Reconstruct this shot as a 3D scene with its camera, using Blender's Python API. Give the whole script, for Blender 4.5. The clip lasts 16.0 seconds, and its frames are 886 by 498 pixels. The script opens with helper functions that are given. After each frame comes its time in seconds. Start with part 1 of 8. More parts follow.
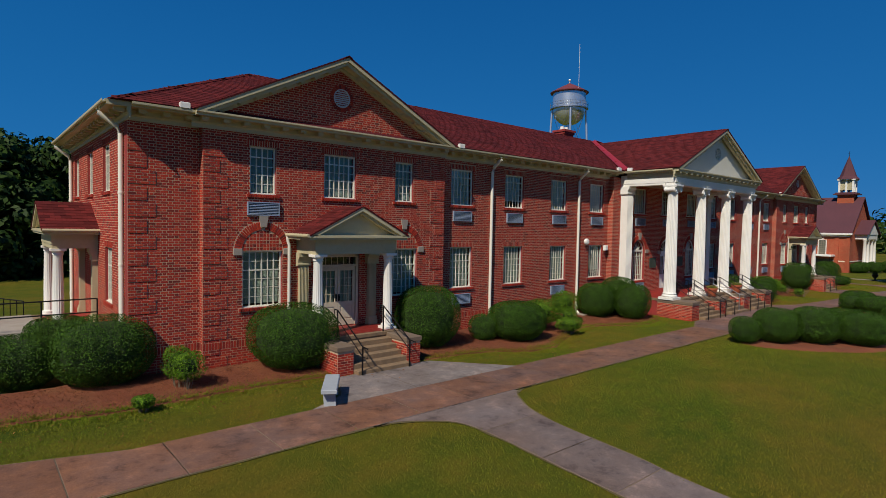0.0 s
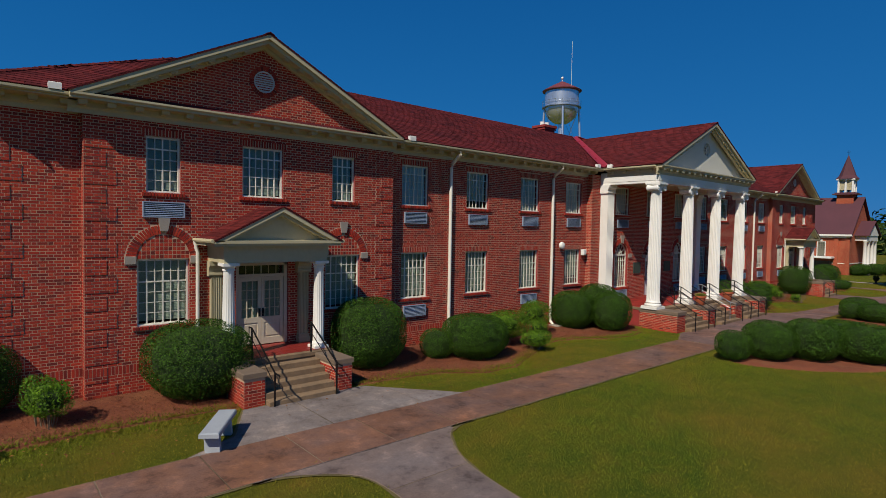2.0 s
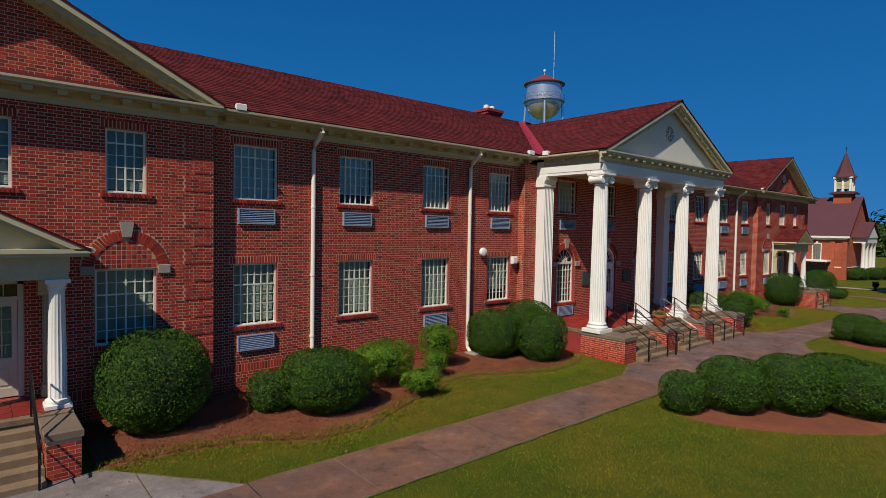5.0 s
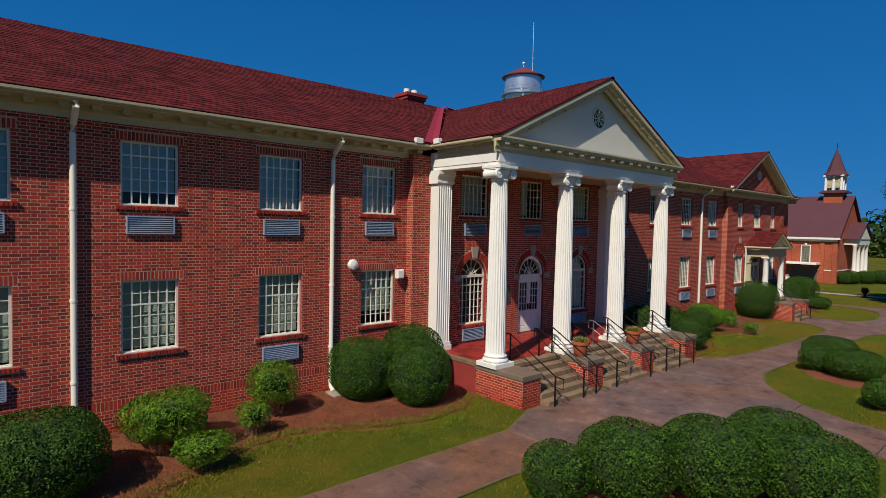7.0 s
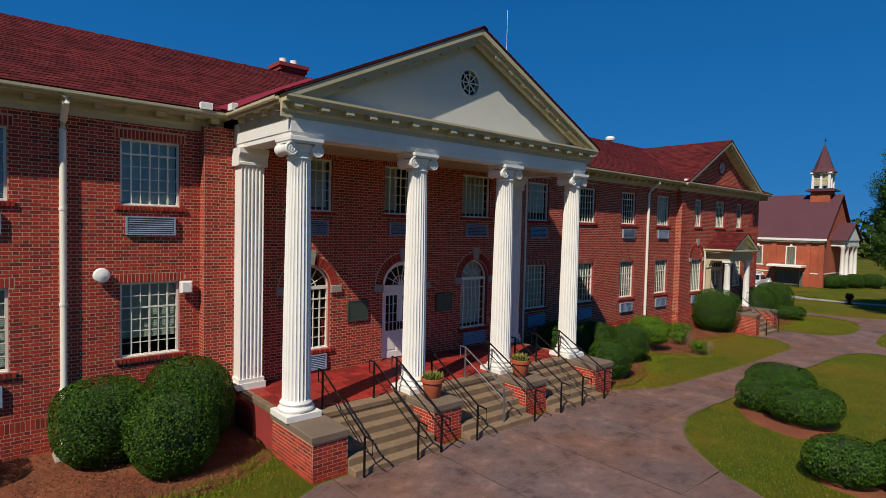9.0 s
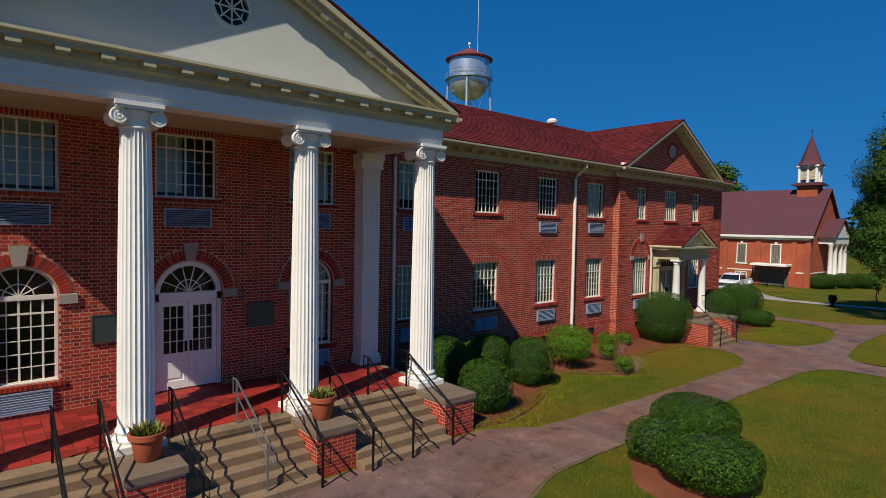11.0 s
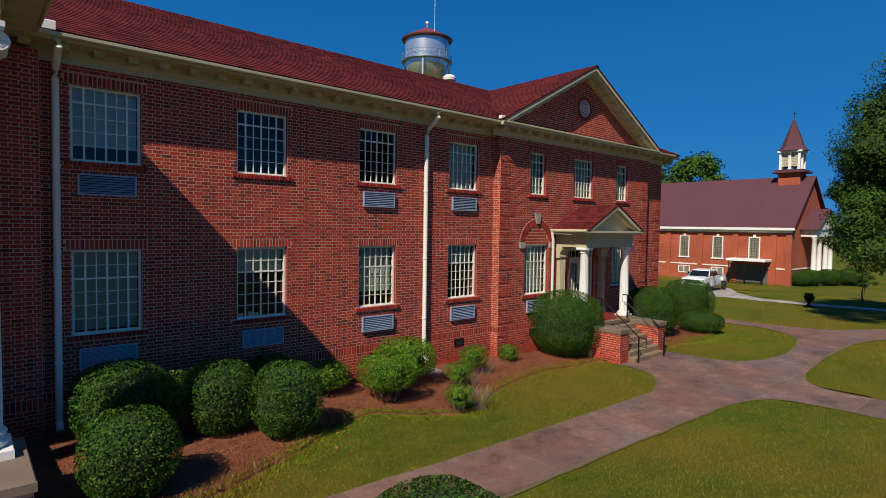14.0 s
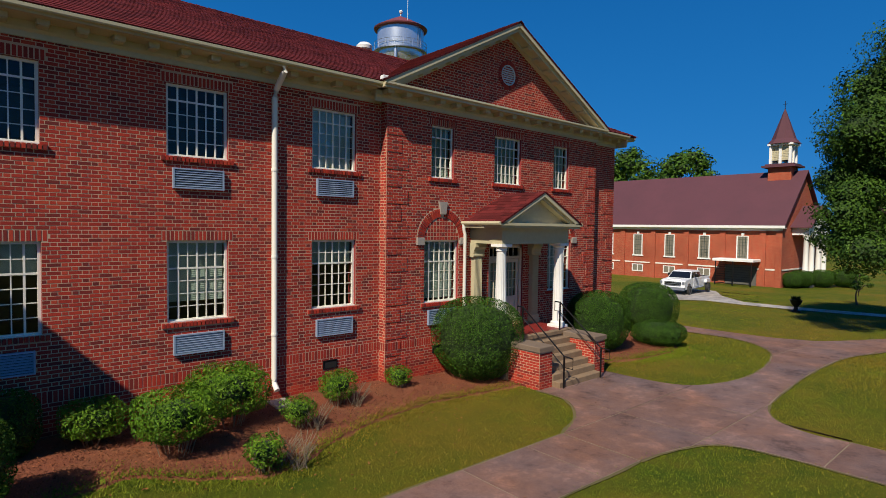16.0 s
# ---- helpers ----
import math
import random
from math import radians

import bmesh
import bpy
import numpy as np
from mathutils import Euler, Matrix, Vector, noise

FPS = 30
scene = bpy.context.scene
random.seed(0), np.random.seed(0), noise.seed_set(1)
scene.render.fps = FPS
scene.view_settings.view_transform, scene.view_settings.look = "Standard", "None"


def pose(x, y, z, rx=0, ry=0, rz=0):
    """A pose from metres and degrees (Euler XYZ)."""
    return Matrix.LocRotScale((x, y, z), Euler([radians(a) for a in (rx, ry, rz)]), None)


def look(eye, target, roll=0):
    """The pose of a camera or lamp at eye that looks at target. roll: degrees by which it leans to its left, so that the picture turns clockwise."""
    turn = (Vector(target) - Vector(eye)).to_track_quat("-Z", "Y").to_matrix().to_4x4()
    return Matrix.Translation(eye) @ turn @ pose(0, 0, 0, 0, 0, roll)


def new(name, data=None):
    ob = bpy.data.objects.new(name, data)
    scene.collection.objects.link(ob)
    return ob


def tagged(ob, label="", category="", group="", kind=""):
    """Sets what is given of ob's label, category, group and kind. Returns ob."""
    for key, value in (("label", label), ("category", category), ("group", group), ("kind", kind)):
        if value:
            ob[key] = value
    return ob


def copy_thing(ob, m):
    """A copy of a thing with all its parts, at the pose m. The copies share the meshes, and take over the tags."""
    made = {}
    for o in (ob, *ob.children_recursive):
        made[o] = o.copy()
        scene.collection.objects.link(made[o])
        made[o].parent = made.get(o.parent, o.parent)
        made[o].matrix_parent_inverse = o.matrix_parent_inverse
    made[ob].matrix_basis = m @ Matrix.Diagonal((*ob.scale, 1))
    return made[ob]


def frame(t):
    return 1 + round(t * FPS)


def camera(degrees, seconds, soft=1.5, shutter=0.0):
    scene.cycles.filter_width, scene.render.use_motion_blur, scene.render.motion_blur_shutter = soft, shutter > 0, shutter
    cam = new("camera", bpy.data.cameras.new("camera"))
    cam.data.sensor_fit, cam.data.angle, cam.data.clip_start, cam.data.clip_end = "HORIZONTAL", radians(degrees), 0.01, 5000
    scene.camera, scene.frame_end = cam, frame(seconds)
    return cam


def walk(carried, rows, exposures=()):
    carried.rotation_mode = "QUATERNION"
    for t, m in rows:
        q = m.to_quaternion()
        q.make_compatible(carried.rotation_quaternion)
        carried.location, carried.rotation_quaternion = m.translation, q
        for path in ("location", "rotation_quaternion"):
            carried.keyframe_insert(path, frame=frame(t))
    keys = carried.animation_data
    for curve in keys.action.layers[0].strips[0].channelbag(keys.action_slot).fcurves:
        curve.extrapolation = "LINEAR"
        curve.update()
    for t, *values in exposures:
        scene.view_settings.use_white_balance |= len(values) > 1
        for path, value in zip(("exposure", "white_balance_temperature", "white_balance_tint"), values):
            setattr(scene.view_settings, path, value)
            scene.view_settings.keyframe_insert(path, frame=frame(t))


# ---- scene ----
cam = camera(77.2, 16.0, 0.65)
PATH = [
    (0, (-32.369, -17.121, 4.478), (-31.068, -15.604, 4.396), 1.1),
    (0.5, (-31.679, -16.97, 4.465), (-30.379, -15.453, 4.388), 1.0),
    (1, (-30.94, -16.779, 4.51), (-29.64, -15.262, 4.432), 1.0),
    (1.5, (-30.163, -16.548, 4.561), (-28.861, -15.032, 4.482), 1.1),
    (2, (-29.335, -16.35, 4.565), (-28.033, -14.834, 4.488), 1.0),
    (2.5, (-28.461, -16.13, 4.57), (-27.159, -14.614, 4.494), 1.0),
    (3, (-27.525, -15.878, 4.558), (-26.222, -14.363, 4.483), 1.0),
    (3.5, (-26.558, -15.632, 4.528), (-25.254, -14.116, 4.456), 0.9),
    (4, (-25.443, -15.369, 4.522), (-24.139, -13.854, 4.45), 0.9),
    (4.2, (-24.939, -15.272, 4.533), (-23.634, -13.758, 4.463), 1.0),
    (6.3, (-18.983, -14.525, 4.95), (-17.678, -13.012, 4.864), 1.2),
    (6.5, (-18.406, -14.488, 4.961), (-17.098, -12.977, 4.879), 1.2),
    (7, (-16.803, -14.389, 5.028), (-15.495, -12.878, 4.946), 1.2),
    (7.5, (-15.195, -14.292, 5.089), (-13.886, -12.782, 5.005), 1.3),
    (8, (-13.573, -14.188, 5.117), (-12.264, -12.679, 5.031), 1.3),
    (8.2, (-12.917, -14.13, 5.115), (-11.605, -12.623, 5.031), 1.5),
    (10.3, (-6.129, -13.878, 4.934), (-4.821, -12.367, 4.852), 1.1),
    (10.5, (-5.518, -13.846, 4.917), (-4.208, -12.337, 4.834), 1.2),
    (11, (-3.967, -13.781, 4.843), (-2.658, -12.271, 4.763), 1.1),
    (11.5, (-2.378, -13.673, 4.752), (-1.069, -12.163, 4.674), 0.9),
    (12, (-0.897, -13.557, 4.657), (0.412, -12.047, 4.58), 0.8),
    (12.5, (0.502, -13.398, 4.562), (1.814, -11.89, 4.483), 0.9),
    (13, (1.874, -13.246, 4.419), (3.186, -11.738, 4.342), 0.8),
    (13.5, (3.215, -13.081, 4.27), (4.528, -11.574, 4.194), 0.8),
    (14, (4.525, -12.922, 4.199), (5.838, -11.416, 4.117), 0.9),
    (14.5, (5.749, -12.789, 4.063), (7.061, -11.281, 3.987), 0.8),
    (15, (6.985, -12.653, 4.023), (8.298, -11.146, 3.946), 0.7),
    (15.5, (8.298, -12.497, 3.989), (9.61, -10.99, 3.912), 0.7),
    (16, (9.553, -12.266, 3.973), (10.866, -10.759, 3.895), 0.8),
]
walk(cam, [(t, look(eye, target, roll)) for t, eye, target, roll in PATH],
     exposures=((0.0, -0.32), (4.0, -0.29), (8.0, -0.19), (12.0, -0.10), (16.0, 0.08)))

# ---- world, sun, exposure ----
SUN_WAY = Vector((2.35, 1.0, -2.55)).normalized()
world = bpy.data.worlds.new("sky")
scene.world = world
world.use_nodes = True
wn = world.node_tree
sky = wn.nodes.new("ShaderNodeTexSky")
sky.sky_type = "NISHITA"
sky.sun_disc = False
sky.sun_elevation = math.asin(-SUN_WAY.z)
sky.sun_rotation = math.atan2(-SUN_WAY.x, -SUN_WAY.y)
sky.altitude = 900.0
sky.air_density = 1.0
sky.dust_density = 0.0
sky.ozone_density = 5.0
deep = wn.nodes.new("ShaderNodeMix")
deep.data_type = "RGBA"
height = wn.nodes.new("ShaderNodeTexCoord")
level = wn.nodes.new("ShaderNodeSeparateXYZ")
haze = wn.nodes.new("ShaderNodeValToRGB")
haze.color_ramp.elements[0].position, haze.color_ramp.elements[1].position = 0.02, 0.50
haze.color_ramp.elements[0].color = (0.008, 0.190, 0.54, 1.0)
haze.color_ramp.elements[1].color = (0.001, 0.090, 0.325, 1.0)
lift = wn.nodes.new("ShaderNodeVectorMath")
lift.operation = "SCALE"
lift.inputs[3].default_value = 10.0
deep.inputs[0].default_value = 0.955
wn.links.new(height.outputs["Generated"], level.inputs[0])
wn.links.new(level.outputs[2], haze.inputs[0])
wn.links.new(haze.outputs[0], lift.inputs[0])
wn.links.new(lift.outputs[0], deep.inputs[7])
wn.links.new(sky.outputs[0], deep.inputs[6])
wn.links.new(deep.outputs[2], wn.nodes["Background"].inputs[0])
wn.nodes["Background"].inputs[1].default_value = 0.10
sun = new("sun", bpy.data.lights.new("sun", "SUN"))
sun.data.energy = 5.0
sun.data.angle = radians(0.55)
sun.data.color = (1.0, 0.92, 0.78)
sun.matrix_world = look((0, 0, 60), Vector((0, 0, 60)) + SUN_WAY)


# ---- materials ----
def nodes_of(name):
    m = bpy.data.materials.new(name)
    m.use_nodes = True
    return m, m.node_tree, m.node_tree.nodes["Principled BSDF"]


def noise_node(tree, scale, detail=4.0, rough=0.6, dims="3D"):
    co = tree.nodes.new("ShaderNodeTexCoord")
    n = tree.nodes.new("ShaderNodeTexNoise")
    n.noise_dimensions = dims
    n.inputs["Scale"].default_value = scale
    n.inputs["Detail"].default_value = detail
    n.inputs["Roughness"].default_value = rough
    tree.links.new(co.outputs["Object"], n.inputs["Vector"])
    return n


def ramp_node(tree, source, stops):
    r = tree.nodes.new("ShaderNodeValToRGB")
    els = r.color_ramp.elements
    while len(els) < len(stops):
        els.new(0.5)
    for el, (p, c) in zip(els, stops):
        el.position = p
        el.color = (*c, 1.0)
    tree.links.new(source, r.inputs[0])
    return r


def mix_node(tree, fac, a, b, kind="MIX"):
    m = tree.nodes.new("ShaderNodeMix")
    m.data_type = "RGBA"
    m.blend_type = kind
    for socket, value in ((m.inputs[0], fac), (m.inputs[6], a), (m.inputs[7], b)):
        if isinstance(value, (int, float)):
            socket.default_value = value
        elif isinstance(value, tuple):
            socket.default_value = (*value, 1.0)
        else:
            tree.links.new(value, socket)
    return m.outputs[2]


def bump_node(tree, bsdf, height, strength, distance):
    b = tree.nodes.new("ShaderNodeBump")
    b.inputs["Strength"].default_value = strength
    b.inputs["Distance"].default_value = distance
    tree.links.new(height, b.inputs["Height"])
    tree.links.new(b.outputs[0], bsdf.inputs["Normal"])


def surface(name, light, dark, coarse=0.6, fine=14.0, rough=0.8, metal=0.0, bump=0.2, dist=0.01, stain=None, stain_amount=0.35, per=""):
    """Two-scale mottled surface, optionally stained and varied piece by piece."""
    m, tree, bsdf = nodes_of(name)
    n1, n2 = noise_node(tree, coarse, 5.0), noise_node(tree, fine, 6.0, 0.7)
    mid = tuple((a + b) / 2 for a, b in zip(light, dark))
    col = mix_node(tree, 0.5, ramp_node(tree, n1.outputs[0], [(0.3, dark), (0.7, light)]).outputs[0],
                   ramp_node(tree, n2.outputs[0], [(0.28, dark), (0.5, mid), (0.75, light)]).outputs[0])
    if stain:
        n3 = noise_node(tree, coarse * 0.45 + 0.15, 7.0, 0.75)
        f = ramp_node(tree, n3.outputs[0], [(0.48, (0, 0, 0)), (0.72, (stain_amount,) * 3)])
        col = mix_node(tree, f.outputs[0], col, stain)
    if per:
        if per == "island":
            g = tree.nodes.new("ShaderNodeNewGeometry").outputs["Random Per Island"]
        else:
            g = tree.nodes.new("ShaderNodeObjectInfo").outputs["Random"]
        v = ramp_node(tree, g, [(0.0, (0.62, 0.62, 0.62)), (0.5, (1, 1, 1)), (1.0, (1.32, 1.26, 1.22))])
        col = mix_node(tree, 1.0, col, v.outputs[0], "MULTIPLY")
    tree.links.new(col, bsdf.inputs["Base Color"])
    bsdf.inputs["Roughness"].default_value = rough
    bsdf.inputs["Metallic"].default_value = metal
    if bump:
        bump_node(tree, bsdf, n2.outputs[0], bump, dist)
    return m


def brick_material(name, per):
    """Fired clay, each brick its own shade, with soot and pale bloom in patches."""
    m, tree, bsdf = nodes_of(name)
    if per == "island":
        g = tree.nodes.new("ShaderNodeNewGeometry").outputs["Random Per Island"]
    else:
        g = tree.nodes.new("ShaderNodeObjectInfo").outputs["Random"]
    r = ramp_node(tree, g, [(0.0, (0.16, 0.024, 0.019)), (0.16, (0.26, 0.027, 0.018)), (0.45, (0.37, 0.032, 0.019)),
                            (0.85, (0.45, 0.040, 0.020)), (1.0, (0.49, 0.061, 0.028))])
    n1, n2 = noise_node(tree, 0.35, 6.0, 0.7), noise_node(tree, 45.0, 5.0, 0.7)
    grain = ramp_node(tree, n2.outputs[0], [(0.3, (0.7, 0.68, 0.66)), (0.7, (1.2, 1.2, 1.2))])
    col = mix_node(tree, 1.0, r.outputs[0], grain.outputs[0], "MULTIPLY")
    soot = ramp_node(tree, n1.outputs[0], [(0.5, (0, 0, 0)), (0.78, (0.25, 0.25, 0.25))])
    col = mix_node(tree, soot.outputs[0], col, (0.13, 0.022, 0.02))
    tree.links.new(col, bsdf.inputs["Base Color"])
    bsdf.inputs["Roughness"].default_value = 0.85
    bsdf.inputs["Specular IOR Level"].default_value = 0.3
    bump_node(tree, bsdf, n2.outputs[0], 0.35, 0.004)
    return m


BRICK = brick_material("brick_joined", "island")
BRICK_ONE = brick_material("brick_single", "object")
BRICK_SIDE = surface("brick_return", (0.35, 0.036, 0.029), (0.19, 0.024, 0.021), 1.2, 26.0, 0.85, bump=0.3)
MORTAR = surface("mortar", (0.63, 0.43, 0.29), (0.44, 0.295, 0.195), 0.5, 30.0, 0.95, stain=(0.28, 0.14, 0.09))
def clay_splash(m):
    """Red clay splashed up from the beds over the lowest joints, with a ragged edge."""
    tree, bsdf = m.node_tree, m.node_tree.nodes["Principled BSDF"]
    old = bsdf.inputs["Base Color"].links[0].from_socket
    co, sep, add = (tree.nodes.new("ShaderNode" + k) for k in ("TexCoord", "SeparateXYZ", "Math"))
    n = noise_node(tree, 0.9, 5.0, 0.65)
    tree.links.new(co.outputs["Object"], sep.inputs[0])
    add.operation = "ADD"
    tree.links.new(sep.outputs[2], add.inputs[0])
    tree.links.new(n.outputs[0], add.inputs[1])
    f = ramp_node(tree, add.outputs[0], [(0.45, (0.85, 0.85, 0.85)), (1.0, (0, 0, 0))])
    tree.links.new(mix_node(tree, f.outputs[0], old, (0.40, 0.105, 0.045)), bsdf.inputs["Base Color"])


clay_splash(MORTAR)
CREAM = surface("cream_paint", (0.56, 0.50, 0.32), (0.46, 0.40, 0.25), 0.7, 9.0, 0.5, bump=0.06, stain=(0.36, 0.30, 0.18), stain_amount=0.5)
WHITE = surface("white_paint", (0.87, 0.85, 0.80), (0.80, 0.78, 0.72), 0.9, 11.0, 0.42, bump=0.06, stain=(0.58, 0.53, 0.44), stain_amount=0.35)
STUCCO = surface("white_stucco", (0.70, 0.69, 0.62), (0.60, 0.59, 0.52), 0.5, 60.0, 0.8, bump=0.25, dist=0.004, stain=(0.55, 0.51, 0.40))
TRIM = surface("window_paint", (0.86, 0.82, 0.71), (0.76, 0.71, 0.60), 1.5, 20.0, 0.45, bump=0.05)
PLAIN_ROOF = surface("roof_felt", (0.10, 0.016, 0.020), (0.07, 0.012, 0.015), 0.8, 14.0, 0.85)
SHINGLE = surface("red_shingle", (0.150, 0.021, 0.020), (0.072, 0.013, 0.013), 0.5, 22.0, 0.9, bump=0.4, stain=(0.05, 0.014, 0.016), per="island")
SHINGLE_ONE = surface("red_shingle_single", (0.150, 0.021, 0.020), (0.072, 0.013, 0.013), 0.5, 22.0, 0.9, bump=0.4, stain=(0.05, 0.014, 0.016), per="object")
for m in (SHINGLE, SHINGLE_ONE, PLAIN_ROOF):
    m.node_tree.nodes["Principled BSDF"].inputs["Specular IOR Level"].default_value = 0.12
CONCRETE = surface("concrete", (0.42, 0.37, 0.31), (0.29, 0.25, 0.21), 0.5, 24.0, 0.9, bump=0.3, dist=0.006, stain=(0.20, 0.14, 0.10), stain_amount=0.6)
CAST = surface("cast_stone", (0.23, 0.165, 0.115), (0.13, 0.09, 0.062), 0.9, 34.0, 0.85, bump=0.3, stain=(0.22, 0.17, 0.12))
LIMESTONE = surface("limestone", (0.40, 0.35, 0.30), (0.28, 0.24, 0.20), 1.2, 34.0, 0.85, bump=0.25, stain=(0.20, 0.16, 0.12), stain_amount=0.5)
TREAD = surface("step_concrete", (0.34, 0.225, 0.125), (0.15, 0.098, 0.058), 1.6, 28.0, 0.85, bump=0.3, stain=(0.085, 0.06, 0.042), stain_amount=0.75)
RED_TILE = surface("red_quarry_tile", (0.34, 0.030, 0.020), (0.23, 0.020, 0.015), 1.4, 18.0, 0.55, bump=0.12, per="object")
IRON = surface("black_iron", (0.018, 0.016, 0.016), (0.010, 0.009, 0.010), 2.0, 30.0, 0.45, metal=0.5, bump=0.1)
METAL = surface("galvanised", (0.50, 0.52, 0.56), (0.36, 0.38, 0.42), 0.6, 12.0, 0.38, metal=0.9, bump=0.05)
LOUVRE = surface("grey_blue_aluminium", (0.34, 0.41, 0.52), (0.26, 0.32, 0.42), 1.2, 16.0, 0.5, metal=0.15, bump=0.05)
DARK = surface("dark_void", (0.012, 0.011, 0.010), (0.008, 0.008, 0.008), 1.0, 9.0, 0.9, bump=0)
DOOR_PAINT = surface("buff_door_paint", (0.66, 0.58, 0.44), (0.56, 0.48, 0.36), 1.2, 16.0, 0.45, bump=0.05)
# Coloured dark so that the rooms look dim through the glass.
ROOM = surface("dim_room_plaster", (0.13, 0.12, 0.10), (0.09, 0.08, 0.07), 0.8, 8.0, 0.9, bump=0)
BLIND = surface("blind_slat", (0.42, 0.50, 0.42), (0.32, 0.38, 0.32), 2.0, 9.0, 0.6, bump=0)
# Paler copy of BLIND: its colour makes up for light missing on shaded windows.
BLIND_LIFTED = surface("lifted_blind", (0.74, 0.80, 0.80), (0.62, 0.68, 0.68), 2.0, 9.0, 0.6, bump=0)
TERRACOTTA = surface("terracotta", (0.44, 0.105, 0.040), (0.32, 0.07, 0.028), 3.0, 40.0, 0.8, bump=0.2)
BRONZE = surface("aged_bronze", (0.075, 0.105, 0.085), (0.042, 0.060, 0.050), 3.0, 30.0, 0.5, metal=0.3, bump=0.1)
SLATE = surface("church_roof", (0.115, 0.035, 0.045), (0.08, 0.026, 0.034), 0.3, 9.0, 0.8, stain=(0.06, 0.024, 0.03))


def glass_material(name, tint, gloss):
    m, tree, bsdf = nodes_of(name)
    tree.nodes.remove(bsdf)
    out = tree.nodes["Material Output"]
    tr, gl, fr, mx = (tree.nodes.new("ShaderNode" + k) for k in ("BsdfTransparent", "BsdfGlossy", "Fresnel", "MixShader"))
    tr.inputs[0].default_value = (*tint, 1)
    gl.inputs["Roughness"].default_value = gloss
    fr.inputs["IOR"].default_value = 1.52
    for a, b in ((fr.outputs[0], mx.inputs[0]), (tr.outputs[0], mx.inputs[1]), (gl.outputs[0], mx.inputs[2]), (mx.outputs[0], out.inputs[0])):
        tree.links.new(a, b)
    return m


GLASS = glass_material("window_glass", (0.82, 0.88, 0.86), 0.02)


# ---- mesh building ----
class Geo:
    """Collects vertices and faces of one mesh, with a material slot for each face."""

    def __init__(self):
        self.v, self.f, self.m = [], [], []

    def add(self, verts, faces, slot=0):
        n = len(self.v)
        self.v.extend(tuple(p) for p in verts)
        self.f.extend(tuple(i + n for i in f) for f in faces)
        self.m.extend([slot] * len(faces))

    def box(self, x0, x1, y0, y1, z0, z1, slot=0, m=None):
        vs = [(x0, y0, z0), (x1, y0, z0), (x1, y1, z0), (x0, y1, z0), (x0, y0, z1), (x1, y0, z1), (x1, y1, z1), (x0, y1, z1)]
        if m is not None:
            vs = [m @ Vector(p) for p in vs]
        self.add(vs, [(0, 3, 2, 1), (4, 5, 6, 7), (0, 1, 5, 4), (1, 2, 6, 5), (2, 3, 7, 6), (3, 0, 4, 7)], slot)

    def chamfer(self, x0, x1, y0, y1, z0, z1, c=0.02, slot=0, m=None):
        """A box whose top edge is bevelled."""
        lo = [(x0, y0), (x1, y0), (x1, y1), (x0, y1)]
        hi = [(x0 + c, y0 + c), (x1 - c, y0 + c), (x1 - c, y1 - c), (x0 + c, y1 - c)]
        vs = [(*p, z0) for p in lo] + [(*p, z1 - c) for p in lo] + [(*p, z1) for p in hi]
        if m is not None:
            vs = [m @ Vector(p) for p in vs]
        fs = [(3, 2, 1, 0), (8, 9, 10, 11)]
        for i in range(4):
            j = (i + 1) % 4
            fs += [(i, j, 4 + j, 4 + i), (4 + i, 4 + j, 8 + j, 8 + i)]
        self.add(vs, fs, slot)

    def prism(self, poly, way, slot=0, cap=True):
        """A flat polygon of 3D points pushed along way."""
        n, w = len(poly), Vector(way)
        vs = [Vector(p) for p in poly] + [Vector(p) + w for p in poly]
        fs = [(i, (i + 1) % n, n + (i + 1) % n, n + i) for i in range(n)]
        if cap:
            fs += [tuple(reversed(range(n))), tuple(range(n, 2 * n))]
        self.add(vs, fs, slot)

    def lathe(self, profile, n=24, at=(0, 0, 0), slot=0, flutes=0, depth=0.0):
        """Turns (radius, height) points round z; flutes hollow the shaft where the third value is 1."""
        vs, fs = [], []
        for row in profile:
            r, z, fl = (*row, 0)[:3]
            for i in range(n):
                a = 2 * math.pi * i / n
                rr = r - (depth * abs(math.sin(a * flutes / 2)) ** 0.8 if fl else 0)
                vs.append((at[0] + rr * math.cos(a), at[1] + rr * math.sin(a), at[2] + z))
        k = len(profile)
        for j in range(k - 1):
            for i in range(n):
                fs.append((j * n + i, j * n + (i + 1) % n, (j + 1) * n + (i + 1) % n, (j + 1) * n + i))
        fs += [tuple(reversed(range(n))), tuple(range((k - 1) * n, k * n))]
        self.add(vs, fs, slot)

    def tube(self, pts, r, n=8, slot=0):
        pts = [Vector(p) for p in pts]
        vs, fs = [], []
        for k, p in enumerate(pts):
            d = (pts[min(k + 1, len(pts) - 1)] - pts[max(k - 1, 0)]).normalized()
            a = d.orthogonal().normalized() if abs(d.z) > 0.9 else d.cross(Vector((0, 0, 1))).normalized()
            b = d.cross(a).normalized()
            vs += [p + r * (math.cos(2 * math.pi * i / n) * a + math.sin(2 * math.pi * i / n) * b) for i in range(n)]
        for j in range(len(pts) - 1):
            for i in range(n):
                fs.append((j * n + i, j * n + (i + 1) % n, (j + 1) * n + (i + 1) % n, (j + 1) * n + i))
        fs += [tuple(reversed(range(n))), tuple(range((len(pts) - 1) * n, len(pts) * n))]
        self.add(vs, fs, slot)

